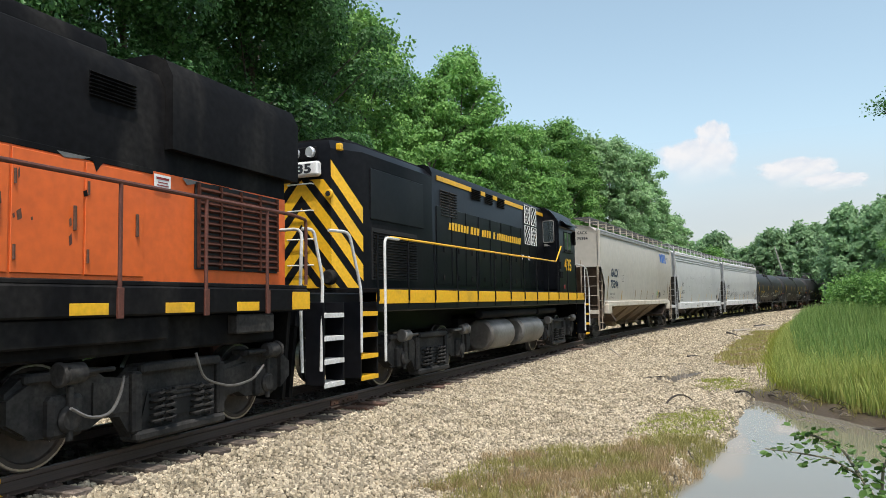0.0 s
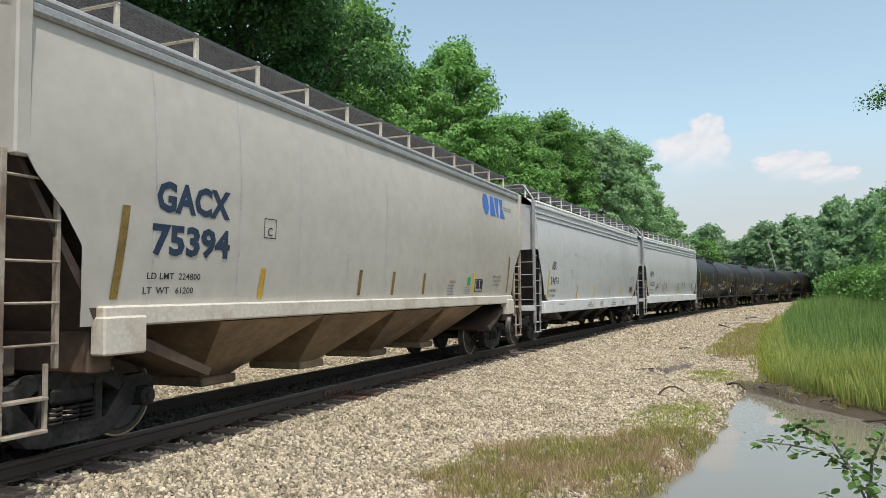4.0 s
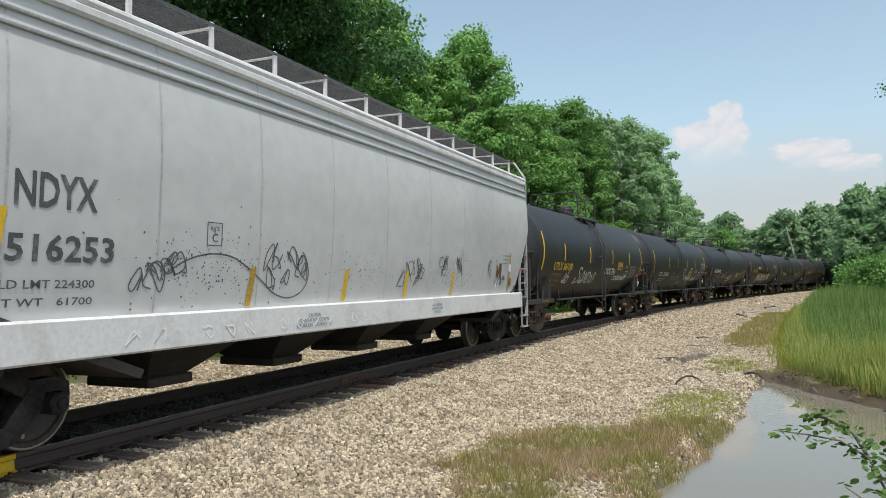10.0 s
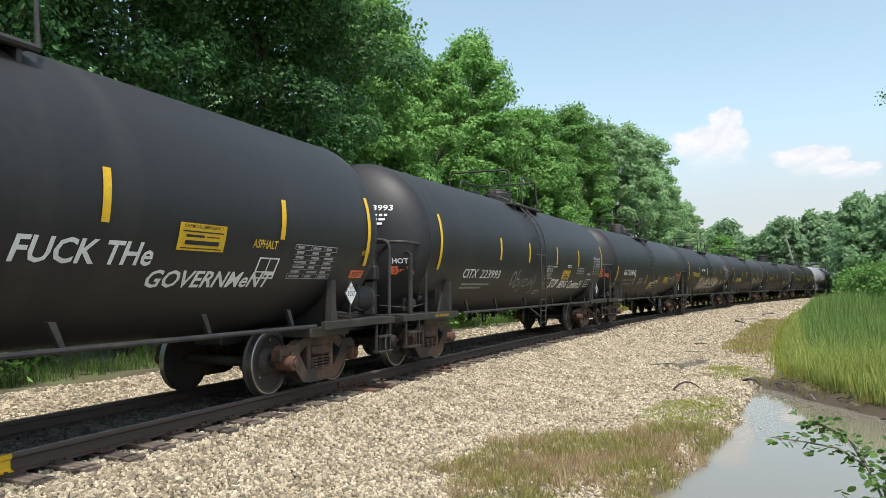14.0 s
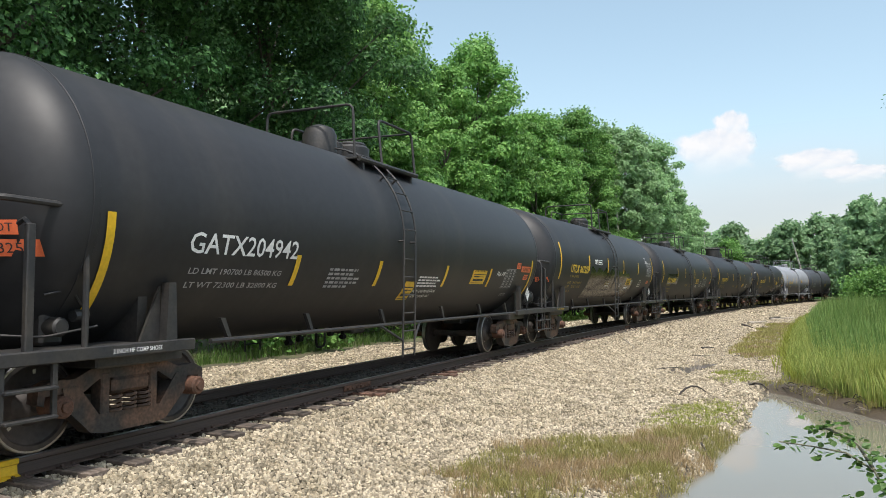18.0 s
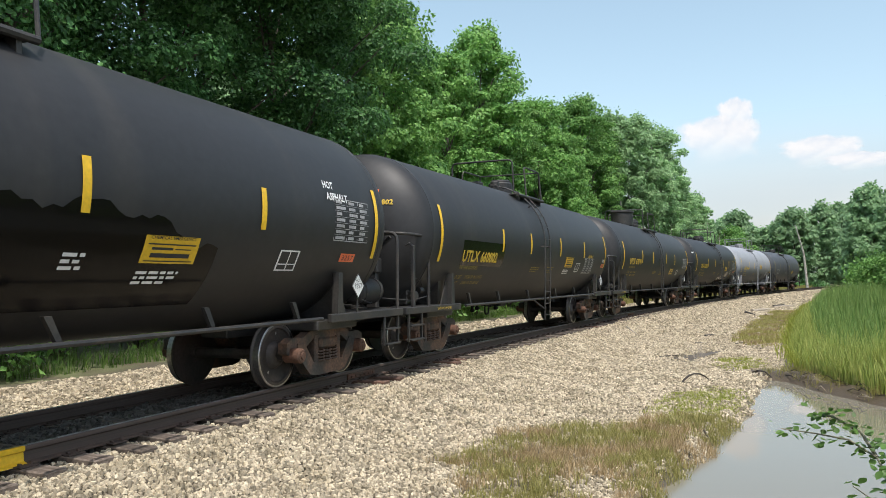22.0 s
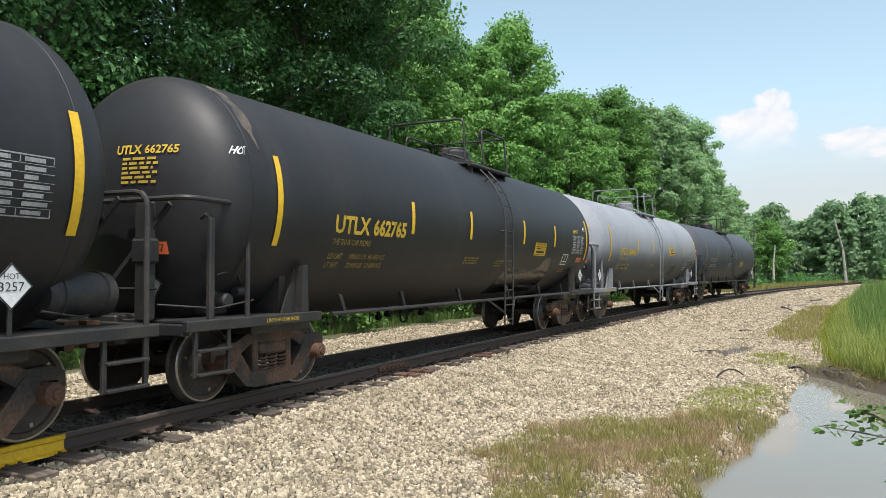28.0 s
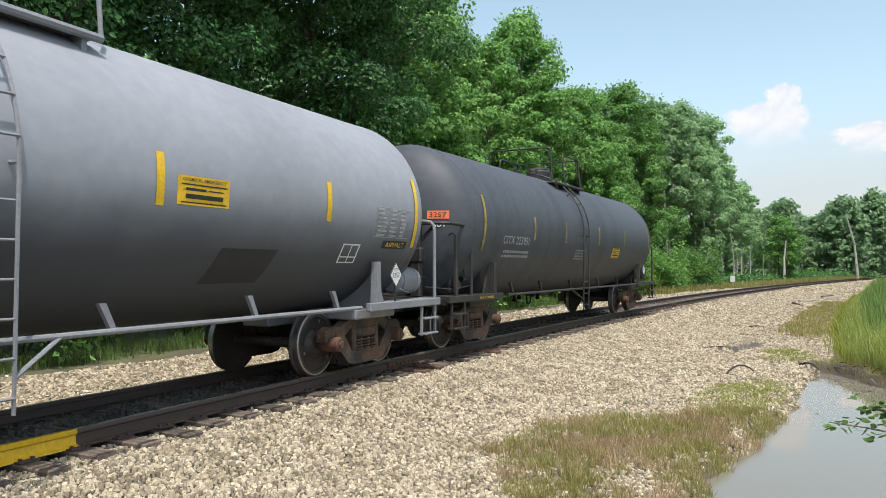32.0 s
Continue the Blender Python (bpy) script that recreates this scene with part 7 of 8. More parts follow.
        part("marker_lens", Geo().cyl((fx - .075, y, 3.42), (fx - .055, y, 3.42), .045, 12), M_DARK, car)
    # railroad name as plain letter blocks, number on the cab
    blocks = []
    for x, w, step in ((-2.55, 7, .182), (-1.18, 3, .215), (-.40, 4, .18), (.46, 1, .19), (.75, 12, .178)):
        blocks += [(x + k * step, x + (k + .8) * step) for k in range(w)]
    for k, (a0, a1) in enumerate(blocks):
        tp = .18 if k % 5 else .165
        part("name_block", Geo().add([(a0, -.924, 3.14), (a1 - .01, -.924, 3.14), (a1 + .025, -.924, 3.14 + tp), (a0 + .035, -.924, 3.14 + tp)], [(0, 1, 2, 3)]), M_LOCOYEL, car, "slanted yellow letter block")
    letter("435", lambda a, b: (5.91 + a, -1.428, 2.47 + b), .94, .39, M_LOCOYEL, car, bold=.025)
    letter("F", lambda a, b: (8.16 + a, -1.512, 1.60 + b), .08, .12, M_INK, car)
    for x in (2.95, 3.55):
        plate(car, lambda a, b, x=x: (x + a, -.926, 2.72 + b), .22, .13, M_WHITE, lines=[(.1, .9, .55, .8), (.15, .85, .2, .4)], ink=M_ORANGEPLATE, label="small white warning sign")
    # bogies
    for x in (-4.15, 5.75):
        loco_bogie(car, x)
    part("cab_lamp", Geo().box(5.80, 5.92, -1.445, -1.42, 1.88, 2.0, .01), M_REDBOX, car, "small red switch box")
    return car


def orange_loco():
    """Orange and black locomotive, its rear end at +9."""
    car = tagged(new("locomotive"), "weathered orange and black diesel locomotive", "locomotive", "freight train")
    part("underframe", Geo().box(-9, 8.75, -1.50, 1.50, 1.44, 1.74, .02).box(-8, 8.2, -1.3, 1.3, 1.05, 1.45, .03), M_SOOT, car)
    part("walkway", Geo().box(-9, 8.75, -1.48, 1.48, 1.74, 1.79, .01), M_SOOT, car)
    part("hood_lower", Geo().prism([(-.90, 1.79), (-.90, 3.08), (.90, 3.08), (.90, 1.79)], "x", -5.5, 9.10), M_ORANGE, car, "orange hood side with doors", angle=30)
    part("hood_upper", Geo().prism(hood_prof(.90, 3.08, 4.35, .28), "x", -5.5, 6.49), M_SOOT, car, "sooty black upper hood")
    part("fan_housing", Geo().prism(hood_prof(1.02, 3.36, 4.52, .30), "x", 6.49, 9.28), M_SOOT, car, "bulging black radiator housing")
    part("fan_base", Geo().prism(hood_prof(.895, 3.075, 3.4, .05), "x", 6.49, 9.09), M_SOOT, car)
    part("roof_box", Geo().prism(hood_prof(.5, 4.3, 4.62, .1), "x", 1.5, 6.0), M_SOOT, car)
    part("cab", Geo().prism([(-1.42, 1.79), (-1.42, 3.9), (-.85, 4.46), (.85, 4.46), (1.42, 3.9), (1.42, 1.79)], "x", -7.6, -5.5), M_ORANGE, car)
    part("short_hood", Geo().prism(hood_prof(.88, 1.79, 3.2, .2), "x", -8.9, -7.6), M_ORANGE, car)
    for sy in (-1, 1):
        part("cab_window", Geo().box(-7.2, -6.2, min(sy * 1.415, sy * 1.43), max(sy * 1.415, sy * 1.43), 2.9, 3.6, .01), M_GLASS, car)
        for k in range(13):
            x = -5.0 + k * .86
            d = part("hood_door", Geo().box(x, x + .835, min(sy * .90, sy * .916), max(sy * .90, sy * .916), 1.86, 3.02, .007), M_ORANGE, car)
            for z in (2.05, 2.75):
                part("hinge", Geo().cyl((x + .03, sy * .925, z - .07), (x + .03, sy * .925, z + .07), .014, 6), M_RUST, d)
            h = Geo().box(x + .70, x + .73, min(sy * .916, sy * .945), max(sy * .916, sy * .945), 2.3, 2.55, .005)
            part("door_handle", h, M_RUST, d)
        # black sheet on the hood side paints the depth shade between louvres
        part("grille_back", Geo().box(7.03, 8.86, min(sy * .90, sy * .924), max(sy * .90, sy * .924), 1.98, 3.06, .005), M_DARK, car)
        lv = louvres(7.07, 8.82, 2.02, 3.03, -.926, 12)
        for k in range(5):
            xx = 7.07 + .4375 * k
            lv.box(xx - .012, xx + .012, -.968, -.926, 2.0, 3.05)
        part("grille", lv, M_GRILLE, car, "sooty louvred radiator grille", pose(0, 0, 0) if sy < 0 else pose(15.89, 0, 0, 0, 0, 180))
        part("paint_edge", Geo().box(-5.4, 6.3, min(sy * .90, sy * .912), max(sy * .90, sy * .912), 3.04, 3.10, .004), M_SOOT, car, "sooty paint edge")
        for x in (-8, -5.4, -2.8, -.2, 2.4, 5.18, 6.49, 7.72):
            part("handrail_post", Geo().tube([(x, sy * 1.50, 1.45), (x, sy * 1.50, 2.75)], .022, 6).box(x - .04, x + .04, sy * 1.51 - .015, sy * 1.51 + .015, 1.42, 1.72, .005), M_HANDRAIL, car)
        part("handrail", Geo().rod([(-8, sy * 1.50, 2.75), (8.3, sy * 1.50, 2.75), (8.72, sy * 1.48, 2.72), (8.72, sy * 1.48, 1.8)], .024, 8, .06), M_HANDRAIL, car, "rusty red handrail")
        for x in np.arange(-7.9, 8.6, 1.248):
            part("sill_patch", Geo().box(x, x + .46, min(sy * 1.49, sy * 1.506), max(sy * 1.49, sy * 1.506), 1.46, 1.57 if x < 8 else 1.70, .003), M_LOCOYEL, car, "yellow reflective sill patch")
        part("louvre_panel", louvres(5.35, 6.0, 3.72, 4.0, -.905, 7), M_SOOT, car, "", pose(0, 0, 0) if sy < 0 else pose(11.35, 0, 0, 0, 0, 180))
        part("brake_hose", Geo().rod([(4.75, sy * 1.36, .62), (4.95, sy * 1.38, .50), (5.2, sy * 1.40, .50), (5.35, sy * 1.38, .7), (5.4, sy * 1.36, .85)], .016, 6, .3), M_ALUM, car, "pale looping brake hose")
        part("brake_hose", Geo().rod([(6.5, sy * 1.36, 1.0), (6.6, sy * 1.38, .7), (7.1, sy * 1.40, .55), (7.6, sy * 1.38, .6), (7.85, sy * 1.36, .75)], .016, 6, .3), M_ALUM, car, "pale looping brake hose")
        part("sill_bracket", Geo().box(7.15, 7.95, min(sy * 1.3, sy * 1.46), max(sy * 1.3, sy * 1.46), 1.18, 1.42, .02), M_LOCOTRUCK, car)
        part("side_skirt", Geo().box(-5.9, 5.96, min(sy * 1.3, sy * 1.44), max(sy * 1.3, sy * 1.44), 1.18, 1.44, .02), M_SOOT, car)
    part("fuel_tank", Geo().box(-2.6, 2.6, -1.4, 1.4, .3, 1.1, .1), M_SOOT, car)
    part("pilot", Geo().prism([(-1.2, 1.42), (1.2, 1.42), (1.1, .2), (-1.1, .2)], "x", 8.7, 8.78), M_SOOT, car)
    part("coupler", Geo().box(8.7, 9.3, -.13, .13, .72, .98, .03), M_RUST, car)
    rw = random.Random(31)
    for k in range(26):
        x = rw.uniform(-5.2, 8.6)
        w, h = rw.uniform(.10, .5), rw.uniform(.05, .16)
        part("soot_smear", Geo().add([(x, -.9195, 3.07), (x + w * rw.uniform(.1, .3), -.9195, 3.07 - h), (x + w * rw.uniform(.5, .8), -.9195, 3.07 - h * rw.uniform(.4, 1)), (x + w, -.9195, 3.07)], [(0, 1, 2, 3)]), M_SOOT if k % 3 else M_ALUM, car, "smear over the orange paint edge")
    for k in range(34):
        x, z = rw.uniform(2.2, 5.6), rw.uniform(2.1, 2.85)
        w, h = rw.uniform(.015, .05), rw.uniform(.03, .14)
        part("paint_chip", Geo().add([(x, -.9198, z), (x + w, -.9198, z + h * .2), (x + w * .7, -.9198, z + h), (x - w * .3, -.9198, z + h * .7)], [(0, 1, 2, 3)]), (M_SOOT, M_RUST, M_HANDRAIL)[k % 3], car, "chip through the orange paint")
    plate(car, lambda a, b: (6.3 + a, -.922, 2.88 + b), .28, .17, M_WHITE, lines=[(.12, .88, .66, .82), (.2, .8, .42, .5), (.15, .85, .22, .3)], ink=M_REDBOX, label="small white warning sign")
    for x in (6.46, -6.46):
        loco_bogie(car, x, 3.26)
    return car

# ---- the train ----
rl = random.Random(9)
L1 = orange_loco()
L2 = black_loco()
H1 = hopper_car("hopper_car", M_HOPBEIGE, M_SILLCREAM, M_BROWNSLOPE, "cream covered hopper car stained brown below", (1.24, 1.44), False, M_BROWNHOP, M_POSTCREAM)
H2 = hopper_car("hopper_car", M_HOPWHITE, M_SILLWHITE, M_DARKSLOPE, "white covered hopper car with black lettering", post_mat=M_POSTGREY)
H3 = copy_thing(H2, pose(0, 0, 0))
tagged(H3, "white covered hopper car with faint graffiti and rust")
TK1 = tank_car("tank_car", M_BLACKTANK, M_BLACKSTEEL, "black tank car with yellow lettering and white graffiti")
TANKS = [TK1] + [copy_thing(TK1, pose(0, 0, 0)) for _ in range(8)]
for ob, lab in zip(TANKS[1:], ("black tank car with a white spray-painted message", "black tank car with white lettering and slanted strips", "black tank car with yellow lettering", "black tank car with a darker repainted panel", "black tank car with yellow lettering and orange placards", "black tank car with rust-streaked front head", "grey tank car with yellow lettering, darker below", "dark grey tank car at the train's end")):
    tagged(ob, lab)


def recolour(car, swap):
    for o in car.children_recursive:
        for sl in o.material_slots:
            if sl.material in swap:
                m = swap[sl.material]
                sl.link = "OBJECT"
                sl.material = m


SPINNERS.clear()
def lengthen(car, k):
    """Stretches a car along the track; its bogies only move apart."""
    for o in car.children:
        if o.name.startswith("bogie"):
            o.location.x *= k
        else:
            o.matrix_basis = Matrix.Diagonal((k, 1, 1, 1)) @ o.matrix_basis


# car, place along the train, half the distance of its bogies, length against the type's drawing
VEHICLES = [(L1, 3.07, 6.46, 1.0), (L2, 20.96, 4.95, 0.985), (H1, 38.82, 6.47, 1.01), (H2, 55.93, 6.47, 1.05), (H3, 73.3, 6.47, 1.05)]
VEHICLES += [(t, u, 6.16, k) for t, u, k in zip(TANKS, (89.59, 106.24, 123.05, 139.24, 155.59, 171.96, 188.41, 204.23, 220.61), (1.0, 1.03, 1.014, 1.02, 1.0, 1.0, 1.0, 0.995, 1.0))]
# ladder and top gear stand a little differently on each car
for car, dx in zip(TANKS, (-.31, -.35, -.73, -.25, -.28, .04, .69, -.14, -.59)):
    for o in car.children:
        if o.name.split(".")[0] in ("ladder", "top_platform", "top_railing", "cross_rail", "manway", "vent_valve", "valve_box"):
            o.location.x += dx
part("manway_tub", Geo().cyl((-.85, 0, 3.85), (-.85, 0, 4.52), .5, 28, .05).cyl((-.85, 0, 4.46), (-.85, 0, 4.56), .54, 28, .03), M_BLACKSTEEL, TANKS[5], "tall black manway housing")
part("manway_dome", Geo().lathe([(3.85, .3), (4.24, .3), (4.36, .24), (4.42, .1), (4.43, .01)], "z", (-1.0, 0, 0), 24), M_BLACKSTEEL, TANKS[2], "rounded manway dome")
# hopper bogies and couplers take a darker steel that stands in for shade
for car in (H1, H2, H3):
    recolour(car, {M_TRUCK: M_LOCOTRUCK, M_RUST: M_LOCOTRUCK})
recolour(TANKS[7], {M_BLACKTANK: M_GREYTANK, M_BLACKSTEEL: M_GREYSTEEL})
recolour(TANKS[8], {M_BLACKTANK: M_DARKGREYTANK})


# ---- lettering and plates on the train ----
def tx(i, text, x, z, w, h, m, bold=0.0, slant=0.0, out=.008):
    return letter(text, on_tank(x, z, out), w, h, m, TANKS[i], bold=bold, slant=slant)


def hx(i, text, y, z, w, h, m, bold=0.0):
    return letter(text, on_head(y, z, .016), w, h, m, TANKS[i], bold=bold)


def sign(i, x, z, w=.78, h=.30):
    p = plate(TANKS[i], on_tank(x, z, .008), w, h, M_YELLOW, lines=LINES3, ink=M_INK, label="yellow emergency notice with black print")
    letter("CHEMICAL EMERGENCY", on_tank(x + .08 * w, z + .81 * h, .013), .84 * w, .12 * h, M_INK, p, bold=.01)


def boxframe(i, x, z, w=.44, h=.29):
    bars([(a * w, c * w, b * h, d * h) for a, c, b, d in FRAME4], on_tank(x, z, .008), M_WHITE, TANKS[i], "test_stencil", "white framed test stencil")


def table(i, x, z, w=1.1, h=.48, m=None):
    r = random.Random(i * 7 + int(x * 10))
    rows = [(0, w, -.006, .006), (0, w, h - .006, h + .006), (0, .01, 0, h), (w - .01, w, 0, h), (w * .36, w * .37, 0, h), (w * .68, w * .69, 0, h)]
    n = 7
    for k in range(n):
        b = h * (k + .25) / n
        for c0, c1 in ((.04, .33), (.40, .65), (.72, .96)):
            rows.append((w * c0, w * (c0 + (c1 - c0) * r.uniform(.5, 1)), b, b + h / n * .5))
        rows.append((0, w, h * k / n - .002, h * k / n + .003))
    bars(rows, on_tank(x, z, .008), m or M_DIMWHITE, TANKS[i], "test_table", "grid of stencilled test dates")


def block(i, x, z, w, h, n, m):
    """Small print in n lines with its foot at z."""
    r = random.Random(i * 13 + int(x * 31))
    bars(print_rows(0, h, w, h, n, r), on_tank(x, z, .008), m, TANKS[i])


def headblock(i, y, z, w, h, n, m):
    r = random.Random(i * 17 + int(y * 31))
    bars(print_rows(0, h, w, h, n, r), on_head(y, z, .016), m, TANKS[i])


def tag_plate(i, text, place, w, h, back, ink, label):
    p = plate(TANKS[i], place, w, h, back, label=label)
    nrm = (Vector(place(.1, 0)) - Vector(place(0, 0))).cross(Vector(place(0, .1)) - Vector(place(0, 0))).normalized() * .004
    letter(text, lambda a, b: tuple(Vector(place(a + w * .12, b + h * .2)) + nrm), w * .76, h * .6, ink, p)


def orange(i, text, y, z, w=.32, h=.14):
    tag_plate(i, text, on_head(y, z, .018), w, h, M_ORANGEPLATE, M_INK, "orange hazard number panel")


def orange_side(i, text, x, z, w=.42, h=.13):
    tag_plate(i, text, on_tank(x, z, .008), w, h, M_ORANGEPLATE, M_INK, "orange hazard number panel")


def board_diamond(i, end=-1):
    """Placard on a bracket at the platform's edge."""
    x = 6.40 if end > 0 else -7.40
    diamond(TANKS[i], lambda a, b: (x + a, -1.46, 1.42 + b))
    part("placard_bracket", Geo().box(x - .02, x + .02, -1.452, -1.43, 1.0, 1.45, .004), M_BLACKSTEEL, TANKS[i])


def head_diamond(i, y, z):
    diamond(TANKS[i], lambda a, b, f=on_head(y, z, .03): f(a, b))


def smear(i, x0, a0, a1, w, m, seed, label):
    """Ragged band of dust or rust round the shell from angle a0 to a1 (degrees above the horizontal)."""
    r = random.Random(seed)
    g = Geo()
    n = 14
    L = []
    for k in range(n + 1):
        t = radians(a0 + (a1 - a0) * k / n)
        e = w * math.sin(math.pi * (k + .3) / (n + .6)) * r.uniform(.5, 1.1)
        c = x0 + r.uniform(-.03, .03)
        R = TANK_R + .0045
        L += [(c - e, -R * math.cos(t), TANK_Z + R * math.sin(t)), (c + e, -R * math.cos(t), TANK_Z + R * math.sin(t))]
    g.add(L, [(2 * k, 2 * k + 1, 2 * k + 3, 2 * k + 2) for k in range(n)])
    part("stain", g, m, TANKS[i], label)


def scrawl(place, strokes, r0, m, parent, label):
    """Spray-painted strokes: each a list of points on the surface."""
    g = Geo()
    for st in strokes:
        p = [Vector((a, b)) for a, b in st]
        pts = []
        for k in range(len(p) - 1):
            q0, q1, q2, q3 = p[max(0, k - 1)], p[k], p[k + 1], p[min(len(p) - 1, k + 2)]
            for u in np.linspace(0, 1, 5)[:-1]:
                u = float(u)
                pts.append(q1 + .5 * u * (q2 - q0 + u * (2 * q0 - 5 * q1 + 4 * q2 - q3 + u * (3 * (q1 - q2) + q3 - q0))))
        pts.append(p[-1])
        vs = []
        for k, q in enumerate(pts):
            d = pts[min(k + 1, len(pts) - 1)] - pts[max(k - 1, 0)]
            d = Vector((-d.y, d.x)).normalized() * r0
            vs += [place(q.x + d.x, q.y + d.y), place(q.x - d.x, q.y - d.y)]
        g.add(vs, [(2 * k, 2 * k + 1, 2 * k + 3, 2 * k + 2) for k in range(len(pts) - 1)])
    part("graffiti", g, m, parent, label)


M_GREYPATCH = mat("dark grey paint patch", (0.022, 0.024, 0.029), 0.6, vary=0.2, scale=6)
M_RUSTSTREAK = mat("pale rust dust", (0.13, 0.10, 0.075), 0.8, vary=0.3, scale=12, alt=(0.05, 0.045, 0.04), patch=0.5)
M_NEWBLACK = mat("fresh black paint patch", (0.004, 0.004, 0.0045), 0.16, vary=0.1, scale=4, spec=0.18)
M_FRAMEYEL = mat("small yellow print", (0.5, 0.34, 0.04), 0.6, vary=0.2, scale=20)

STRIPS = {0: (-6.76, -4.7, -1.72, 1.52, 4.45, 6.85), 1: (-6.6, -3.31, -1.21, 1.3, 3.72, 6.9), 3: (-6.57, -3.53, -1.07, 1.33, 3.94, 6.85), 4: (-6.7, -3.35, -1.33, 1.31, 3.95, 6.8), 5: (-6.6, -3.5, -1.42, 1.41, 3.51, 6.96), 6: (-6.6, -3.26, -1.0, 1.84, 4.0, 6.8), 7: (-6.44, -3.21, -1.07, 1.6, 4.48, 6.93), 8: (-6.67, -4.03, -1.92, .9, 3.6, 6.8)}
for i, xs in STRIPS.items():
    reflectors(TANKS[i], xs, material=M_DIMYEL if i == 8 else None)
reflectors(TANKS[2], (-6.8, -3.71, -1.43, 1.27, 3.72, 6.7), 1.60, 2.0, -.06)

for i, num, x, z, lo in ((0, "661180", -5.64, 1.84, ("190700 LB", "72300 LB")), (3, "661223", -5.52, 2.05, ("191400 LB  86 800 KG", "71600 LB  32 500 KG")), (4, "660802", -5.58, 1.86, ("190200 LB  86 200 KG", "72800 LB  33 000 KG")), (5, "678791", -5.61, 2.04, ("200800 LB  94 650 KG", "70200 LB  35 200 KG")), (6, "662765", -5.41, 2.05, ("190600 LB  86 450 KG", "72400 LB  32 850 KG")), (7, "644466", -5.34, 2.05, ("191900 LB  87 050 KG", "71100 LB  32 250 KG"))):
    m2 = M_DIMYEL if i != 7 else M_FRAMEYEL
    tx(i, "UTLX", x, z, .88, .25, M_LETTERYEL, .03)
    tx(i, num, x + .97, z, .97, .25, M_LETTERYEL, .04)
    tx(i, "THE TANK CAR PEOPLE", x, z - .15, .97, .085, m2, .02)
    tx(i, "LD LMT", x, z - .34, .34, .085, m2, .02)
    tx(i, lo[0], x + .52, z - .34, .95 if len(lo[0]) > 10 else .5, .085, m2, .02)
    tx(i, "LT WT", x, z - .46, .3, .085, m2, .02)
    tx(i, lo[1], x + .52, z - .46, .95 if len(lo[1]) > 10 else .5, .085, m2, .02)
    block(i, -1.05, 1.66, .7, .16, 3, M_DIMYEL)
for i, num, y, z in ((3, "661223", -.30, 2.79), (4, "660802", -.19, 2.87), (5, "678791", -.06, 3.23), (6, "662765", -.15, 2.86), (7, "644466", -.41, 2.85), (0, "661180", -.35, 2.82)):
    hx(i, "UTLX", y, z, .34, .105, M_LETTERYEL, .03)
    hx(i, num, y - .38, z, .40, .10, M_LETTERYEL, .025)
    headblock(i, y - .10, z - .36, .52, .32, 6, M_FRAMEYEL)
# first tank car
scrawl(on_tank(-3.0, 1.43), [[(.55, .52), (.35, .60), (.22, .48), (.42, .36), (.50, .18), (.30, .05), (.05, .04), (.12, .2), (.0, .22)], [(.62, .04), (.86, .50), (1.02, .04), (.58, .12), (1.0, .14)], [(1.12, .04), (1.16, .44), (1.36, .06), (1.40, .46)], [(1.55, .42), (1.52, .04), (1.72, .1), (1.80, .26), (1.66, .42), (1.5, .44)], [(1.98, .36), (1.88, .2), (1.98, .05), (2.12, .2), (1.98, .36)], [(2.46, .42), (2.28, .40), (2.34, .26), (2.44, .14), (2.22, .0)]], .022, M_WHITE, TANKS[0], "white spray-painted word")
scrawl(on_tank(-4.3, 1.46), [[(.02, .02), (.16, .36), (.26, .04), (.02, .08), (.3, .12)], [(.42, .56), (.34, .1), (.44, .0), (.56, .1), (.54, .24), (.36, .22)]], .018, M_WHITE, TANKS[0], "white spray-painted monogram")
letter("FUCK THe", on_tank(.61, 1.74), 1.62, .25, M_WHITE, TANKS[0], "white graffiti lettering", .02, .12)
letter("GOVERNMeNT", on_tank(2.25, 1.52), 2.2, .22, M_WHITE, TANKS[0], "white graffiti lettering", .02, .12)
sign(0, 2.53, 1.92)
tx(0, "ASPHALT", 3.85, 2.0, .52, .11, M_LETTERYEL, .02)
boxframe(0, 4.05, 1.63)
table(0, 4.8, 1.64)
tx(0, "HOT", 6.7, 2.0, .24, .1, M_LETTERYEL, .02)
orange_side(0, "3257", 6.5, 1.66)
smear(0, -6.95, 25, 72, .10, M_RUSTSTREAK, 3, "pale dusty streak over the head seam")
orange(0, "3257", -.9, 1.75)
# second
tx(1, "CITX", -5.27, 1.70, .78, .21, M_WHITE, .01)
tx(1, "223993", -4.30, 1.70, 1.2, .21, M_WHITE, .01)
block(1, -5.1, 1.44, 1.6, .18, 2, M_DIMWHITE)
scrawl(on_tank(-2.2, 1.44), [[(.1, .2), (.02, .4), (.2, .5), (.3, .3), (.15, .12), (.05, .2)], [(.45, .55), (.42, .1), (.6, .12), (.62, .3), (.44, .3)], [(.75, .3), (.78, .1)], [(.95, .35), (.96, -.02), (.82, -.05)], [(1.12, .3), (1.1, .12), (1.3, .1), (1.28, .3), (1.12, .3)], [(1.5, .36), (1.52, .1), (1.66, .3), (1.8, .1), (1.84, .45)], [(1.95, .3), (2.05, -.1), (1.9, -.12)]], .018, M_DIMWHITE, TANKS[1], "grey spray-painted scrawl")
hx(1, "HOT", -1.0, 1.94, .26, .10, M_WHITE, .02)
orange(1, "3257", -.96, 1.74, .34, .15)
hx(1, "223993", -.45, 2.92, .55, .11, M_WHITE, .015)
headblock(1, -.5, 2.62, .42, .24, 3, M_WHITE)
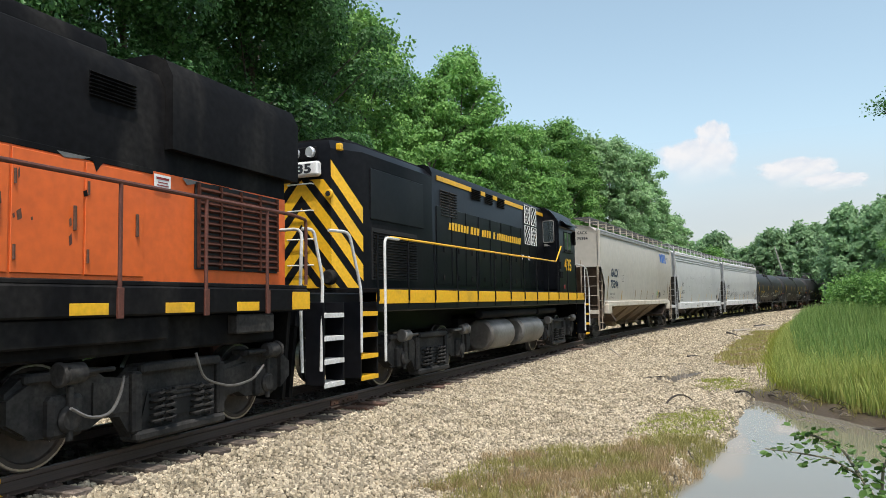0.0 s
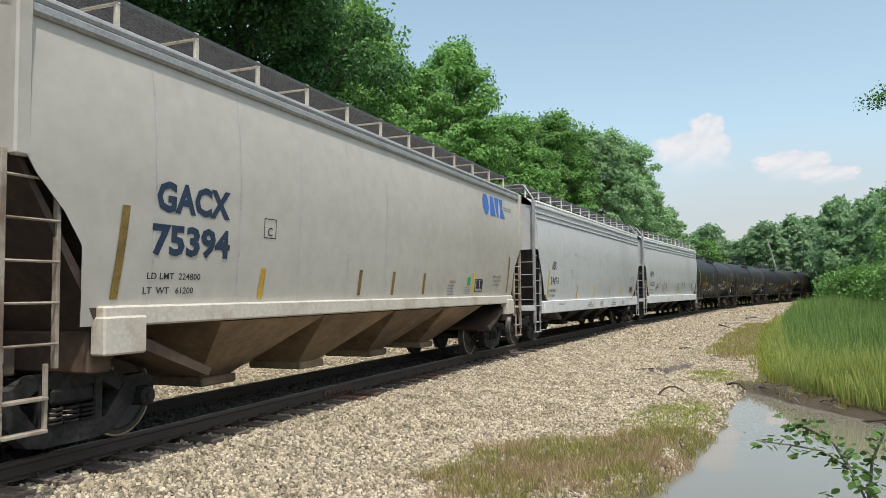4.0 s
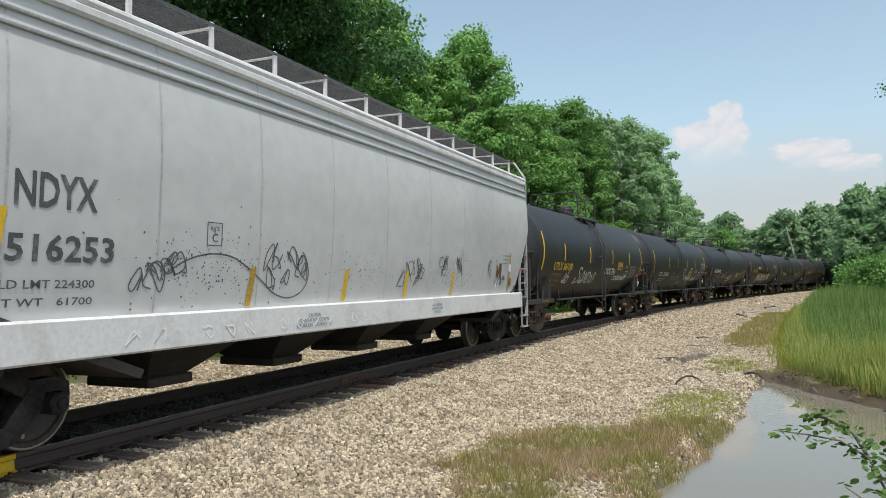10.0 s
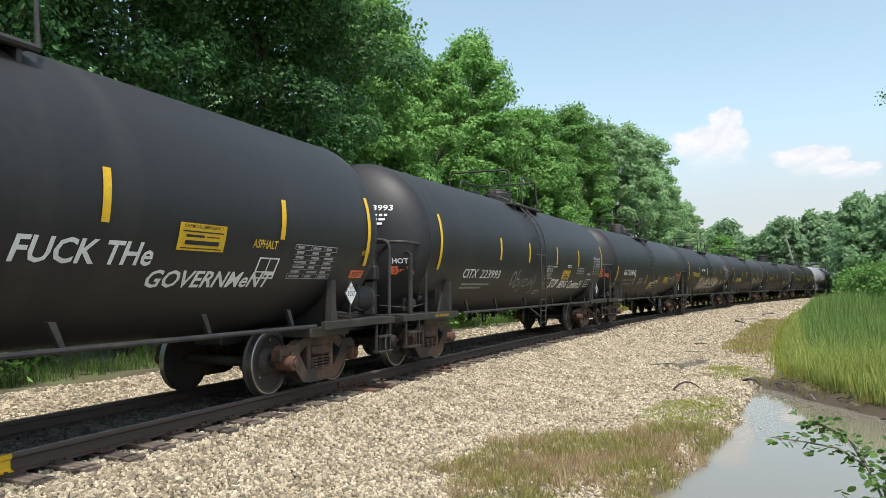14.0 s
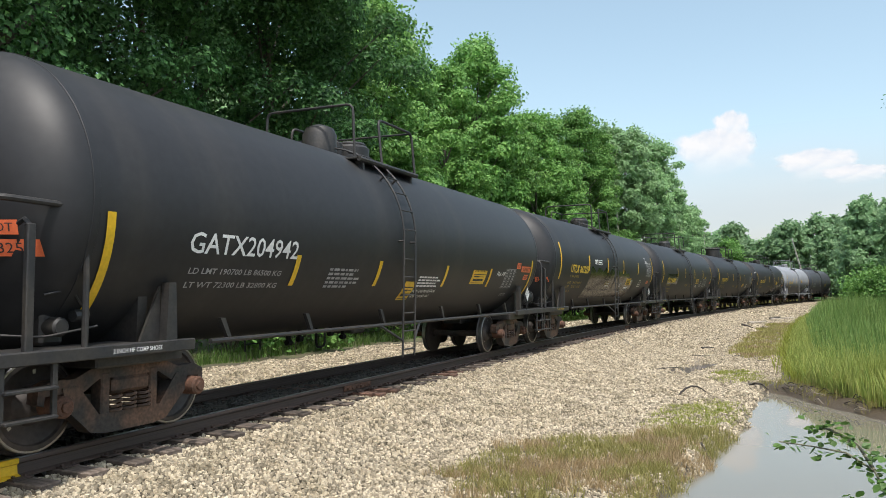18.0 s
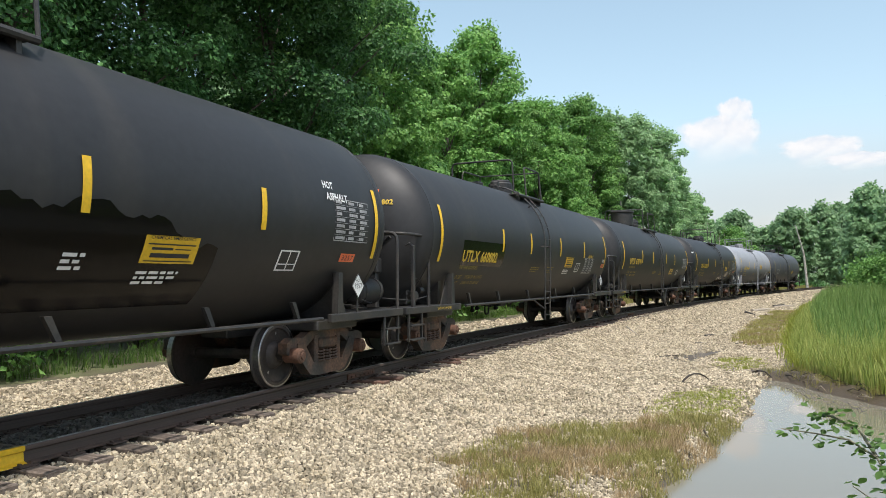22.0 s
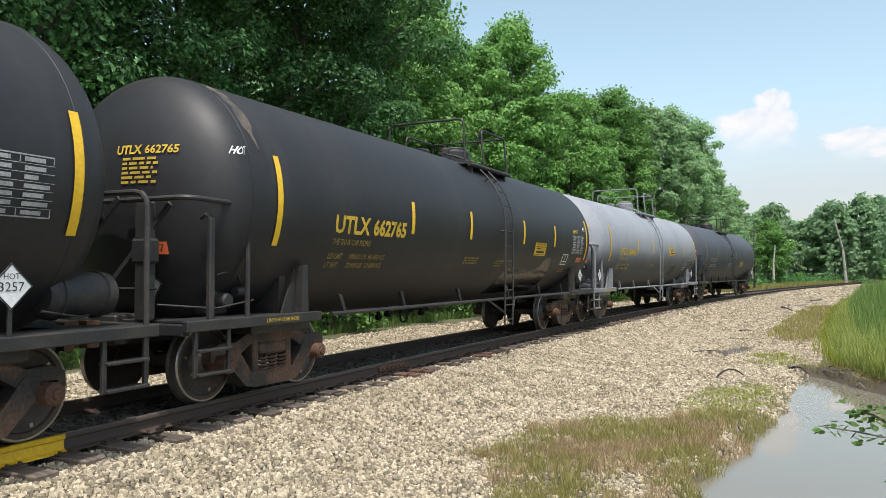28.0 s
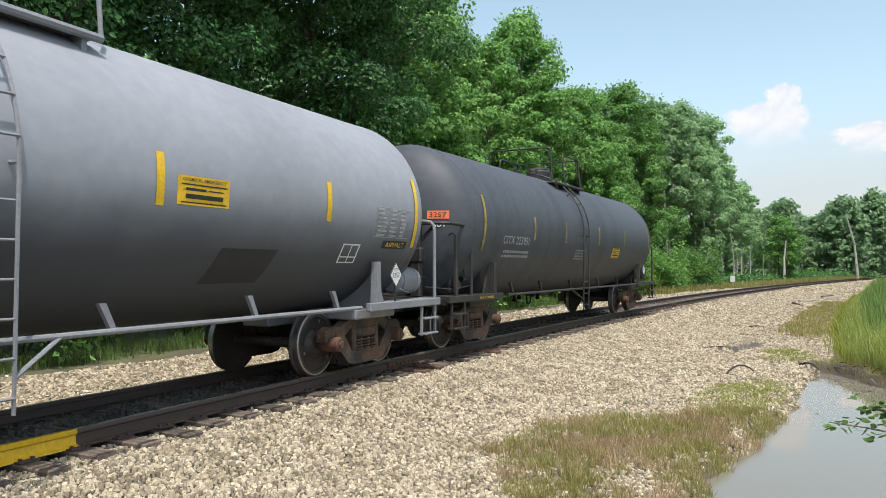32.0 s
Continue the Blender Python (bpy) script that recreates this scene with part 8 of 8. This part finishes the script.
letter("STOP", on_tank(1.2, 1.46), .74, .32, M_WHITE, TANKS[1], "white graffiti lettering", .03, .18)
letter("BEING", on_tank(2.2, 1.46), .85, .27, M_WHITE, TANKS[1], "white graffiti lettering", .03, .18)
letter("Controlld", on_tank(3.24, 1.44), 1.6, .31, M_WHITE, TANKS[1], "white graffiti lettering", .03, .18)
for k, (s_, w) in enumerate((("MAXIMUM OPERATING PRESSURE FOR", 1.01), ("HEATER COILS 150 PSI", .61), ("EXTERIOR HEATER PIPES", .64), ("NO INLET OR OUTLET", .56), ("PIPE CAPS REQUIRED", .52), ("VENT TANK WHEN UNLOADING", .80))):
    tx(1, s_, .42, 2.05 - .066 * k, w, .045, M_WHITE, .01)
block(1, .45, 1.52, .8, .12, 2, M_DIMYEL)
block(1, .15, 1.28, .6, .18, 3, M_DIMWHITE)
sign(1, 2.16, 1.72)
block(1, 2.5, 2.06, .6, .1, 2, M_WHITE)
block(1, 3.67, 1.87, .99, .24, 3, M_DIMWHITE)
tx(1, "ASPHALT", 5.07, 1.87, .53, .09, M_WHITE, .01)
boxframe(1, 5.22, 1.49, .6, .3)
table(1, 5.68, 1.9, 1.0, .6)
# third
tx(2, "GATX204942", -5.78, 1.94, 2.0, .24, M_WHITE, .01)
tx(2, "LD LMT 190700 LB 86500 KG", -5.69, 1.72, 1.67, .075, M_DIMWHITE, .015)
tx(2, "LT WT 72300 LB 32800 KG", -5.67, 1.57, 1.66, .075, M_DIMWHITE, .015)
orange(2, "3257", -.95, 1.84, .34, .15)
orange(2, "HOT", -.88, 2.03, .28, .13)
sign(2, 2.64, 1.66, .82, .32)
tx(2, "FRA AIP", 4.15, 1.85, .57, .1, M_WHITE, .01)
table(2, 4.7, 1.58, .78, .48)
block(2, -2.9, 1.55, .95, .34, 5, M_DIMWHITE)
block(2, .13, 1.57, .95, .24, 4, M_WHITE)
tx(2, "FIBERGLASS INSULATION", .11, 1.49, .99, .06, M_WHITE, .01)
tx(2, "DO NOT EXCEED 450 F", .15, 1.40, .8, .06, M_WHITE, .01)
sign(2, -.33, 1.36, .42, .40)
orange_side(2, "3257", 6.15, 1.78, .33, .14)
orange_side(2, "HOT", 5.45, 2.04, .3, .15)
orange_side(2, "ASPHALT", 5.84, 1.97, .72, .15)
block(2, 5.0, 1.38, .5, .1, 2, M_DIMWHITE)
# fourth
hx(3, "HOT", -.57, 2.94, .19, .09, M_WHITE, .02)
orange(3, "3257", -1.06, 1.75, .3, .14)
tx(3, "OPTI", -2.87, 2.37, .42, .17, M_WHITE, .04)
bars([(0, .52, 0, .02), (0, .52, .15, .17), (.5, .52, .02, .15), (.05, .45, .06, .11)], on_tank(-2.42, 2.37, .008), M_WHITE, TANKS[3], "sticker_frame", "white framed sticker")
rk = random.Random(17)
g = Geo()
pl_ = on_tank(0, 1.25, .0032)
for k in range(66):
    a = -3.3 + .1 * k
    top_ = 1.12 + .07 * math.sin(k * .7) + rk.uniform(-.05, .03) - (.35 if 33 < k < 36 else 0) - max(0, k - 52) * .03
    for b in np.linspace(0, top_, 12):
        g.v.append(pl_(a, float(b)))
g.f = [(12 * k + j, 12 * k + 12 + j, 12 * k + 13 + j, 12 * k + 1 + j) for k in range(65) for j in range(11)]
part("paint_panel", g, M_NEWBLACK, TANKS[3], "glossy black touched-up lower panel")
sign(3, 2.1, 1.70)
block(3, 2.12, 1.47, .6, .18, 3, M_WHITE)
table(3, 5.6, 2.08, 1.0, .6)
tx(3, "NEW 04-1998", -5.46, 1.45, .57, .08, M_DIMYEL, .01)
boxframe(3, 4.4, 1.64)
tx(3, "HOT", 5.36, 2.80, .27, .11, M_WHITE, .02)
tx(3, "ASPHALT", 5.4, 2.64, .58, .11, M_WHITE, .02)
orange_side(3, "3257", 5.9, 1.78)
smear(3, -6.9, 30, 74, .09, M_RUSTSTREAK, 5, "pale dusty streak over the head seam")
block(3, -.9, 1.62, .6, .16, 2, M_WHITE)
block(3, 1.2, 1.6, .3, .2, 3, M_WHITE)
# fifth: fresh panel behind the number
g = Geo()
pl_ = on_tank(-5.62, 1.78, .0035)
g.add([pl_(a, b) for b in (0, .13, .26, .39, .54) for a in (0, .8, 1.6, 2.4)], [(r_ * 4 + c, r_ * 4 + c + 1, r_ * 4 + c + 5, r_ * 4 + c + 4) for r_ in range(4) for c in range(3)])
part("paint_panel", g, M_NEWBLACK, TANKS[4], "glossy black repainted panel")
orange(4, "HOT", -.40, 3.02, .3, .14)
orange(4, "3257", -.06, 2.42, .3, .13)
sign(4, 1.97, 1.83)
boxframe(4, 3.19, 1.70)
table(4, 4.1, 1.66, 1.2, .5)
tx(4, "ASPHALT", 4.48, 2.14, .65, .1, M_LETTERYEL, .02)
block(4, .33, 1.64, .6, .2, 4, M_DIMYEL)
block(4, 1.95, 1.62, .62, .16, 3, M_WHITE)
tx(4, "HOT", 6.5, 2.04, .27, .1, M_WHITE, .02)
orange_side(4, "3257", 6.42, 1.86)
# sixth
hx(5, "HOT", -.38, 3.52, .22, .1, M_WHITE, .02)
orange(5, "3257", -.5, 2.42, .37, .14)
sign(5, 2.67, 1.66)
table(5, 5.72, 1.98, 1.0, .5)
boxframe(5, 4.4, 1.62)
block(5, .4, 1.6, .6, .2, 3, M_DIMYEL)
# seventh
hx(6, "HOT", -1.37, 2.86, .12, .1, M_WHITE, .02)
orange(6, "3257", -.48, 1.73)
sign(6, 2.62, 1.90)
orange_side(6, "3257", 6.1, 1.78)
tx(6, "ASPHALT", 5.5, 2.52, .5, .11, M_LETTERYEL, .02)
table(6, 5.5, 2.0, 1.05, .47)
tx(6, "HOT", 6.45, 2.62, .22, .11, M_WHITE, .02)
smear(6, -6.9, 22, 76, .14, M_RUSTSTREAK, 8, "pale rust streak over the head seam")
block(6, .5, 1.62, .5, .16, 3, M_DIMYEL)
boxframe(6, 4.85, 1.70)
block(6, 4.9, 1.5, .45, .12, 2, M_DIMYEL)
g = Geo()
pl_ = on_tank(1.2, 1.05, .0034)
for k in range(61):
    a = .05 * k
    top_ = .78 + .03 * math.sin(a * 7) + .33 * math.exp(-((a - 2.55) / .33) ** 4) + rk.uniform(-.012, .012) - .5 * max(0, a - 2.85) / .15 * .3 - .5 * max(0, .2 - a)
    for b in np.linspace(0, top_, 10):
        g.v.append(pl_(a, float(b)))
g.f = [(10 * k + j, 10 * k + 10 + j, 10 * k + 11 + j, 10 * k + 1 + j) for k in range(60) for j in range(9)]
part("paint_panel", g, M_NEWBLACK, TANKS[6], "glossy black touched-up patch")
# grey car
sign(7, 1.82, 2.16, .75, .29)
table(7, 5.70, 1.98, 1.02, .44, M_DIMWHITE)
tag_plate(7, "ASPHALT", on_tank(6.0, 1.82, .008), .74, .12, M_INK, M_YELLOW, "black label with yellow lettering")
boxframe(7, 4.96, 1.60)
orange(7, "3257", -.78, 1.78, .32, .15)
tag_plate(7, "HOT", on_head(-.84, 1.60, .018), .24, .12, M_INK, M_WHITE, "black label with white lettering")
for x_, w_ in ((2.5, .98), (-4.75, .42)):
    g = Geo()
    pl_ = on_tank(x_, 1.36, .0035)
    g.add([pl_(a + .25 * b, b) for b in (0, .16, .32, .47) for a in (0, w_)], [(2 * k, 2 * k + 1, 2 * k + 3, 2 * k + 2) for k in range(3)])
    part("paint_patch", g, M_GREYPATCH, TANKS[7], "dark touched-up paint patch")
# last car
tx(8, "CITX 223951", -5.73, 2.01, 1.41, .17, M_DIMWHITE, .01)
block(8, -5.6, 1.7, 1.5, .2, 2, M_DIMWHITE)
block(8, -1.0, 1.7, 1.0, .3, 4, M_DIMWHITE)
sign(8, 2.4, 1.8)
orange(8, "3257", -.84, 2.42, .37, .15)
hx(8, "HOT", -.92, 2.27, .24, .1, M_WHITE, .02)
for i in range(9):
    board_diamond(i, 1)
    if i in (3, 4, 5, 6):
        head_diamond(i, -.45 if i != 4 else -.25, 1.40)
    elif i == 7:
        board_diamond(i)
    p_ = lambda a, b: (-6.75 + a, -1.464, .935 + b)
    letter("2 INCH HF COMP SHOES", p_, .62, .045, M_LETTERYEL if i != 2 else M_WHITE, TANKS[i], bold=.01)


# hoppers
plate(H2, lambda a, b: (-5.72 + a, -1.608, .93 + b), .13, .1, M_WHITE, label="small white sticker on the sill")
def ht(car, text, x, z, w, h, m, bold=0.0, slant=0.0):
    return letter(text, on_hop(x, z), w, h, m, car, bold=bold, slant=slant)


def hop_strip(car, x, z0=1.34, z1=1.85, slant=.22, m=None):
    pl = on_hop(x, z0, .008)
    H = z1 - z0
    g = Geo().add([pl(dx + slant * H * k / 3, H * k / 3) for k in range(4) for dx in (-.05, .05)], [(2 * k, 2 * k + 1, 2 * k + 3, 2 * k + 2) for k in range(3)])
    part("reflective_strip", g, m or M_YELLOW, car, "yellow reflective strip")


M_OLDSTRIP = mat("browned reflective strip", (0.22, 0.14, 0.03), 0.6, vary=0.3, scale=15)
M_OLDINK = mat("worn black lettering", (0.075, 0.08, 0.085), 0.7, vary=0.35, scale=30, alt=(0.2, 0.2, 0.2), patch=0.58)
M_STRIPDULL = mat("dulled reflective strip", (0.52, 0.31, 0.03), 0.5, vary=0.25, scale=12, alt=(0.3, 0.2, 0.06))
M_CHALK = mat("white chalk", (0.82, 0.82, 0.8), 0.9, vary=0.1, scale=40)
M_ROOFRUST = mat("rust bloom on cream paint", (0.42, 0.33, 0.25), 0.7, vary=0.2, scale=6, alt=(0.5, 0.46, 0.4), patch=0.5)
M_RED = mat("faded red print", (0.35, 0.10, 0.09), 0.6, vary=0.2, scale=20)
M_GREENDECAL = mat("green decal", (0.03, 0.33, 0.09), 0.5, vary=0.1, scale=12)
M_SCRIB = mat("faded grey spray paint", (0.13, 0.14, 0.15), 0.7, vary=0.3, scale=20)
ht(H1, "GACX", -5.93, 2.40, 1.18, .33, M_NAVY, .04)
ht(H1, "75394", -5.97, 1.94, 1.24, .34, M_NAVY, .04)
ht(H1, "LD LMT  224800", -6.0, 1.70, .8, .07, M_INK, .01)
ht(H1, "LT  WT   61200", -6.04, 1.55, .74, .07, M_INK, .01)
bars([(0, .26, 0, .012), (0, .26, .24, .252), (0, .012, 0, .25), (.248, .26, 0, .25)], on_hop(-4.07, 2.24), M_INK, H1, "stencil_box", "small square stencil")
ht(H1, "C", -3.99, 2.27, .1, .11, M_INK, .01)
for x in (-6.42, -1.5, -.3, 1.03):
    hop_strip(H1, x, 1.50, 1.9 if x > -6 else 2.42, .10, M_OLDSTRIP)
hop_strip(H1, -4.08, 1.48, 1.86, .12, M_STRIPDULL)
hop_strip(H1, 3.74, 1.52, 1.95, .2, M_YELLOW)
ht(H1, "WARNING", 2.36, 1.72, .34, .06, M_RED, .02)
bars(print_rows(0, .24, .44, .24, 4, rl), on_hop(2.27, 1.45), M_FADEDINK, H1)
part("decal", Geo().add([on_hop(3.41, 1.67, .008)(a, b) for a, b in ((0, 0), (.2, .02), (.2, .2), (0, .18))], [(0, 1, 2, 3)]), M_GREENDECAL, H1, "small green square decal")
bars(print_rows(0, .16, .36, .16, 4, rl), on_hop(3.27, 1.48), M_FADEDINK, H1)
bars([(.03, .22, .08, .27), (.27, .46, .08, .27)], on_hop(3.97, 1.53, .007), M_INK, H1, "test_stencil", "dark filled test stencil")
hop_strip(H1, 6.33, 1.52, 2.42, .12, M_OLDSTRIP)
# blue company mark as plain slanted blocks
pl_ = on_hop(4.44, 3.36, .008)
MARKS = ([(.1, 0), (.3, 0), (.42, .14), (.44, .36), (.34, .48), (.14, .48), (.02, .36), (.0, .12)], [(.48, 0), (.9, 0), (.82, .48), (.62, .48)], [(1.0, 0), (1.12, 0), (1.24, .48), (.9, .48)], [(1.22, 0), (1.62, 0), (1.5, .25), (1.6, .48), (1.28, .48), (1.36, .25)])
for pts in MARKS:
    part("company_mark", Geo().add([pl_(a, b) for a, b in pts], [tuple(range(len(pts)))]), M_BLUE, H1, "blue block of a company mark")
for k, s_ in enumerate(("EXW 10-6 H 9-3", "EW  8-2 H 15-2", "CU FT 5201")):
    ht(H1, s_, 5.18, 1.87 - .1 * k, .58 if k < 2 else .42, .055, M_INK, .01)
bars([(a * .5, c * .5, b * .3, d * .3) for a, c, b, d in FRAME4], on_hop(3.9, 1.53), M_INK, H1, "test_stencil", "framed test stencil")
bars(print_rows(0, .12, .85, .12, 2, rl), on_hop(6.05, 3.55), M_FADEDINK, H1)
E_ = on_hop_end
letter("GACX", E_(-.72, 3.99), .40, .115, M_INK, H1, bold=.02)
letter("75394", E_(-.72, 3.77), .41, .115, M_INK, H1, bold=.02)
bars(print_rows(0, .37, .78, .37, 6, rl), E_(.19, 3.12), M_OLDINK, H1)
TRIMMED = ((H2, "AEX", "24876", M_INK, (-6.46, -3.2, -.85, 1.65, 3.66), 6.18, (-2.1, -.32, 1.6, 3.48)), (H3, "NDYX", "516253", M_OLDINK, (-6.6, -3.4, -1.28, .68, 2.68), 6.06, (-2.55, 1.56)))
for car, rm, no, ink, strips, last, cautions in TRIMMED:
    first = car is H2
    x0 = -6.13 if first else -6.38
    ht(car, rm, x0 + (.02 if first else 0), 2.20, .46 if first else .80, .25 if first else .30, ink, .02)
    ht(car, " ".join(no) if first else no, x0 - .05, 1.74, .80 if first else 1.06, .24, ink, .03 if first else .02)
    ht(car, "LD LMT 224500" if first else "LD LMT 224300", x0 - .2 if first else x0 - .08, 1.515, .72 if first else .9, .075, ink, .01)
    ht(car, "LT WT  61500" if first else "LT WT   61700", x0 - .21 if first else x0 - .11, 1.365, .70 if first else .92, .07, ink, .01)
    xc = -4.0 if first else -4.16
    bars([(0, .24, 0, .012), (0, .24, .25, .262), (0, .012, 0, .26), (.228, .24, 0, .26)], on_hop(xc, 1.96), M_FADEDINK if first else ink, car, "stencil_box", "small square stencil")
    ht(car, "C", xc + .08, 2.0, .09, .10, M_FADEDINK if first else ink, .02)
    ht(car, "PLATE", xc + .05, 2.13, .14, .045, M_FADEDINK if first else ink, .02)
    for k, x in enumerate(strips):
        hop_strip(car, x, 1.27, 2.18 if k == 0 else 1.73, .13, M_STRIPDULL if k == 1 else None)
    hop_strip(car, last, 1.28, 2.2, .11, M_STRIPDULL)
    for k in range(3):
        bars(print_rows(0, .055, .52 - .06 * k, .055, 1, rl), on_hop(5.62, 2.09 - .09 * k), M_FADEDINK, car)
    if first:
        bars([(a * .5, c * .5, b * .28, d * .28) for a, c, b, d in FRAME4], on_hop(5.55, 1.42), M_INK, car, "test_stencil", "framed test stencil")
        bars([(.03, .22, .1, .25), (.26, .47, .1, .25)], on_hop(5.55, 1.42, .007), M_INK, car, "test_stencil", "dark filled test stencil")
        letter("2 INCH TREAD COND. SHOES", lambda a, b: (5.1 + a, -1.606, 1.13 + b), .62, .045, M_INK, car, bold=.01)
        letter("2 INCH TREAD COND. SHOES", lambda a, b: (-5.62 + a, -1.606, 1.10 + b), .66, .05, M_INK, car, bold=.01)
    for x, rows_ in zip(cautions, (("CAUTION", "OPEN HATCH COVERS", "BEFORE UNLOADING CAR"), ("CLOSE HOPPER AND", "ROOF HATCHES BEFORE", "MOVING CAR")) * 2):
        w_ = .78 if rows_[0] == "CAUTION" else .5
        for k, q in enumerate(rows_):
            ww = w_ * len(q) / 19
            letter(q, lambda a, b, x=x + (w_ - ww) / 2, k=k: (x + a, -1.606, 1.09 - .066 * k + b), ww, .048, M_INK if first else M_FADEDINK, car, bold=.02)
    letter(rm, E_(-.46, 3.99), .3 if first else .4, .15, M_INK if first else M_FADEDINK, car, bold=.02)
    letter(no, E_(-.40, 3.75), .5, .15, M_INK if first else M_FADEDINK, car, bold=.02)
# chipped old lettering on the first white hopper
g = Geo()
rc = random.Random(31)


def chips(n, x, sx, z, sz):
    for k in range(n):
        pl = on_hop(rc.gauss(x, sx), rc.gauss(z, sz))
        w_, h_ = rc.uniform(.006, .022), rc.uniform(.012, .05)
        g.add([pl(0, 0), pl(w_, rc.uniform(-.01, .01)), pl(w_ * .8, h_), pl(-.004, h_ * .9)], [(0, 1, 2, 3)])


for x_, n_ in ((-4.6, 5), (-3.5, 12), (-3.2, 5), (-2.75, 4), (-2.3, 4), (-.9, 5), (.5, 12), (.95, 9), (1.35, 4)):
    chips(n_, x_, .08, 2.68 if x_ < -2 else 2.84, .05)
chips(8, .55, .12, 2.38, .07)
chips(14, 3.2, 1.6, 2.3, .25)
tagged(part("paint_chips", g, M_INK, H2, "dark chips left of old lettering"), kind="stuff")
# scribbles, chalk, speckles and rust on the second
def loops(n, w, h, r):
    out = []
    for k in range(n):
        cx, cy, q = r.uniform(0, w), r.uniform(.1, h), r.uniform(.07, .15)
        out.append([(cx + q * math.cos(j * 1.3 + k) * r.uniform(.5, 1.3), max(.01, cy + q * math.sin(j * 1.7 + k * 2) * r.uniform(.6, 1.4))) for j in range(7)])
    return out


rs_ = random.Random(4)
for x_, w_, h_, n_ in ((-5.25, .75, .42, 6), (-3.05, .75, .5, 8), (.38, .95, .42, 9), (2.15, 1.0, .5, 6), (4.65, .8, .5, 5)):
    scrawl(on_hop(x_, 1.44), loops(n_, w_, h_, rs_), .009, M_SCRIB, H3, "grey spray-painted scrawl")
scrawl(on_hop(-4.75, 1.33), [[(0, .3), (.3, .46), (.65, .54), (1.0, .52), (1.3, .40), (1.58, .24), (1.85, .08), (2.15, .02), (2.42, .10), (2.55, .30), (2.48, .52), (2.38, .62)]], .010, M_SCRIB, H3, "long grey spray-painted curve")
scrawl(lambda a, b: (-5.2 + a, -1.607, .93 + b), [[(.34 * k + .09 * math.cos(j * 1.5 + k), .10 + .075 * math.sin(j * 2.1 + 1.7 * k)) for j in range(5)] for k in range(15) if k not in (2, 6, 11)], .008, M_CHALK, H3, "faint white chalk scribble along the sill")
for k in range(9):
    a, b = 5.0 + rs_.uniform(0, 1.1), 1.38 + rs_.uniform(0, .5)
    pl_ = on_hop(a, b, .007 + k * .0006)
    w_, h_ = rs_.uniform(.08, .24), rs_.uniform(.06, .24)
    part("rust_patch", Geo().add([pl_(0, 0), pl_(w_, rs_.uniform(-.03, .03)), pl_(w_ * rs_.uniform(.8, 1.1), h_), pl_(rs_.uniform(-.03, .05), h_ * rs_.uniform(.8, 1.1))], [(0, 1, 2, 3)]), (M_RUST, M_SCRIB, M_OLDSTRIP, M_WHITE)[k % 4], H3, "rusty patch of worn paint")
g = Geo()
for k in range(520):
    a = rs_.choice((-4.3, -3.6, -.9, 2.6, 3.1)) + rs_.gauss(0, .55)
    b = max(1.30, rs_.gauss(1.72, .22))
    q = rs_.uniform(.005, .016)
    pl_ = on_hop(a, b)
    g.add([pl_(0, -q), pl_(q, 0), pl_(0, q), pl_(-q, 0)], [(0, 1, 2, 3)])
tagged(part("paint_speckles", g, M_SCRIB, H3, "dark specks of worn paint"), kind="stuff")
# rust bleeding along the roof edge
for car, spots in ((H2, ((-6.4, .9), (-4.2, .6), (.6, .8))), (H3, ((-6.6, 1.3), (-5.0, 1.0), (6.6, .9)))):
    for x_, w_ in spots:
        ys = [(-1.505, 4.075), (-1.46, 4.20), (-1.36, 4.225), (-1.25, 4.285)]
        vs = [(x_ + w_ * (u + .06 * math.sin(9 * u + r_)), y_ - .008, z_ + .01) for r_, (y_, z_) in enumerate(ys) for u in np.linspace(0, 1, 7)]
        part("rust_stain", Geo().add(vs, [(r_ * 7 + c, r_ * 7 + c + 1, r_ * 7 + c + 8, r_ * 7 + c + 7) for r_ in range(3) for c in range(6)]), M_ROOFRUST, car, "thin rust bleeding over the roof edge")

# ---- motion of the train ----
GONE = [2.43, 8.57, 14.57, 20.5, 26.44, 32.45, 38.53, 44.53, 50.35, 56.18, 62.05, 67.91, 73.82, 79.64, 85.64, 91.77, 97.97, 104.24, 110.52, 116.66, 122.85, 129.15, 135.47, 141.87, 148.2, 154.6, 161.07, 167.62, 174.24, 180.81, 187.33, 193.8, 200.38]


def gone(t):
    """Metres that the train has run at t seconds."""
    i = min(31, int(t))
    u = t - i
    p = [GONE[max(0, i - 1)], GONE[i], GONE[i + 1], GONE[min(32, i + 2)]]
    if i == 0:
        p[0] = 2 * p[1] - p[2]
    if i == 31:
        p[3] = 2 * p[2] - p[1]
    return p[1] + .5 * u * (p[2] - p[0] + u * (2 * p[0] - 5 * p[1] + 4 * p[2] - p[3] + u * (3 * (p[1] - p[2]) + p[3] - p[0])))


def on_track(s, b):
    x0, y0, _ = line(s - b)
    x1, y1, _ = line(s + b)
    return pose((x0 + x1) / 2, (y0 + y1) / 2, 0, 0, 0, math.degrees(math.atan2(y1 - y0, x1 - x0)))


def motions():
    times = [i * .5 for i in range(65)]
    ticks = [i * .1 for i in range(321)]
    for car, u, b, k in VEHICLES:
        lengthen(car, k)
        walk(car, [(t, on_track(u - gone(t), b * k)) for t in times])
        for w in [o for o in car.children_recursive if o.name.startswith("wheelset")]:
            x, r = w.matrix_basis.translation.x, w.matrix_basis.translation.z
            walk(w, [(t, Matrix.Translation((x, 0, r)) @ Matrix.Rotation(-gone(t) / r, 4, "Y")) for t in ticks])


motions()
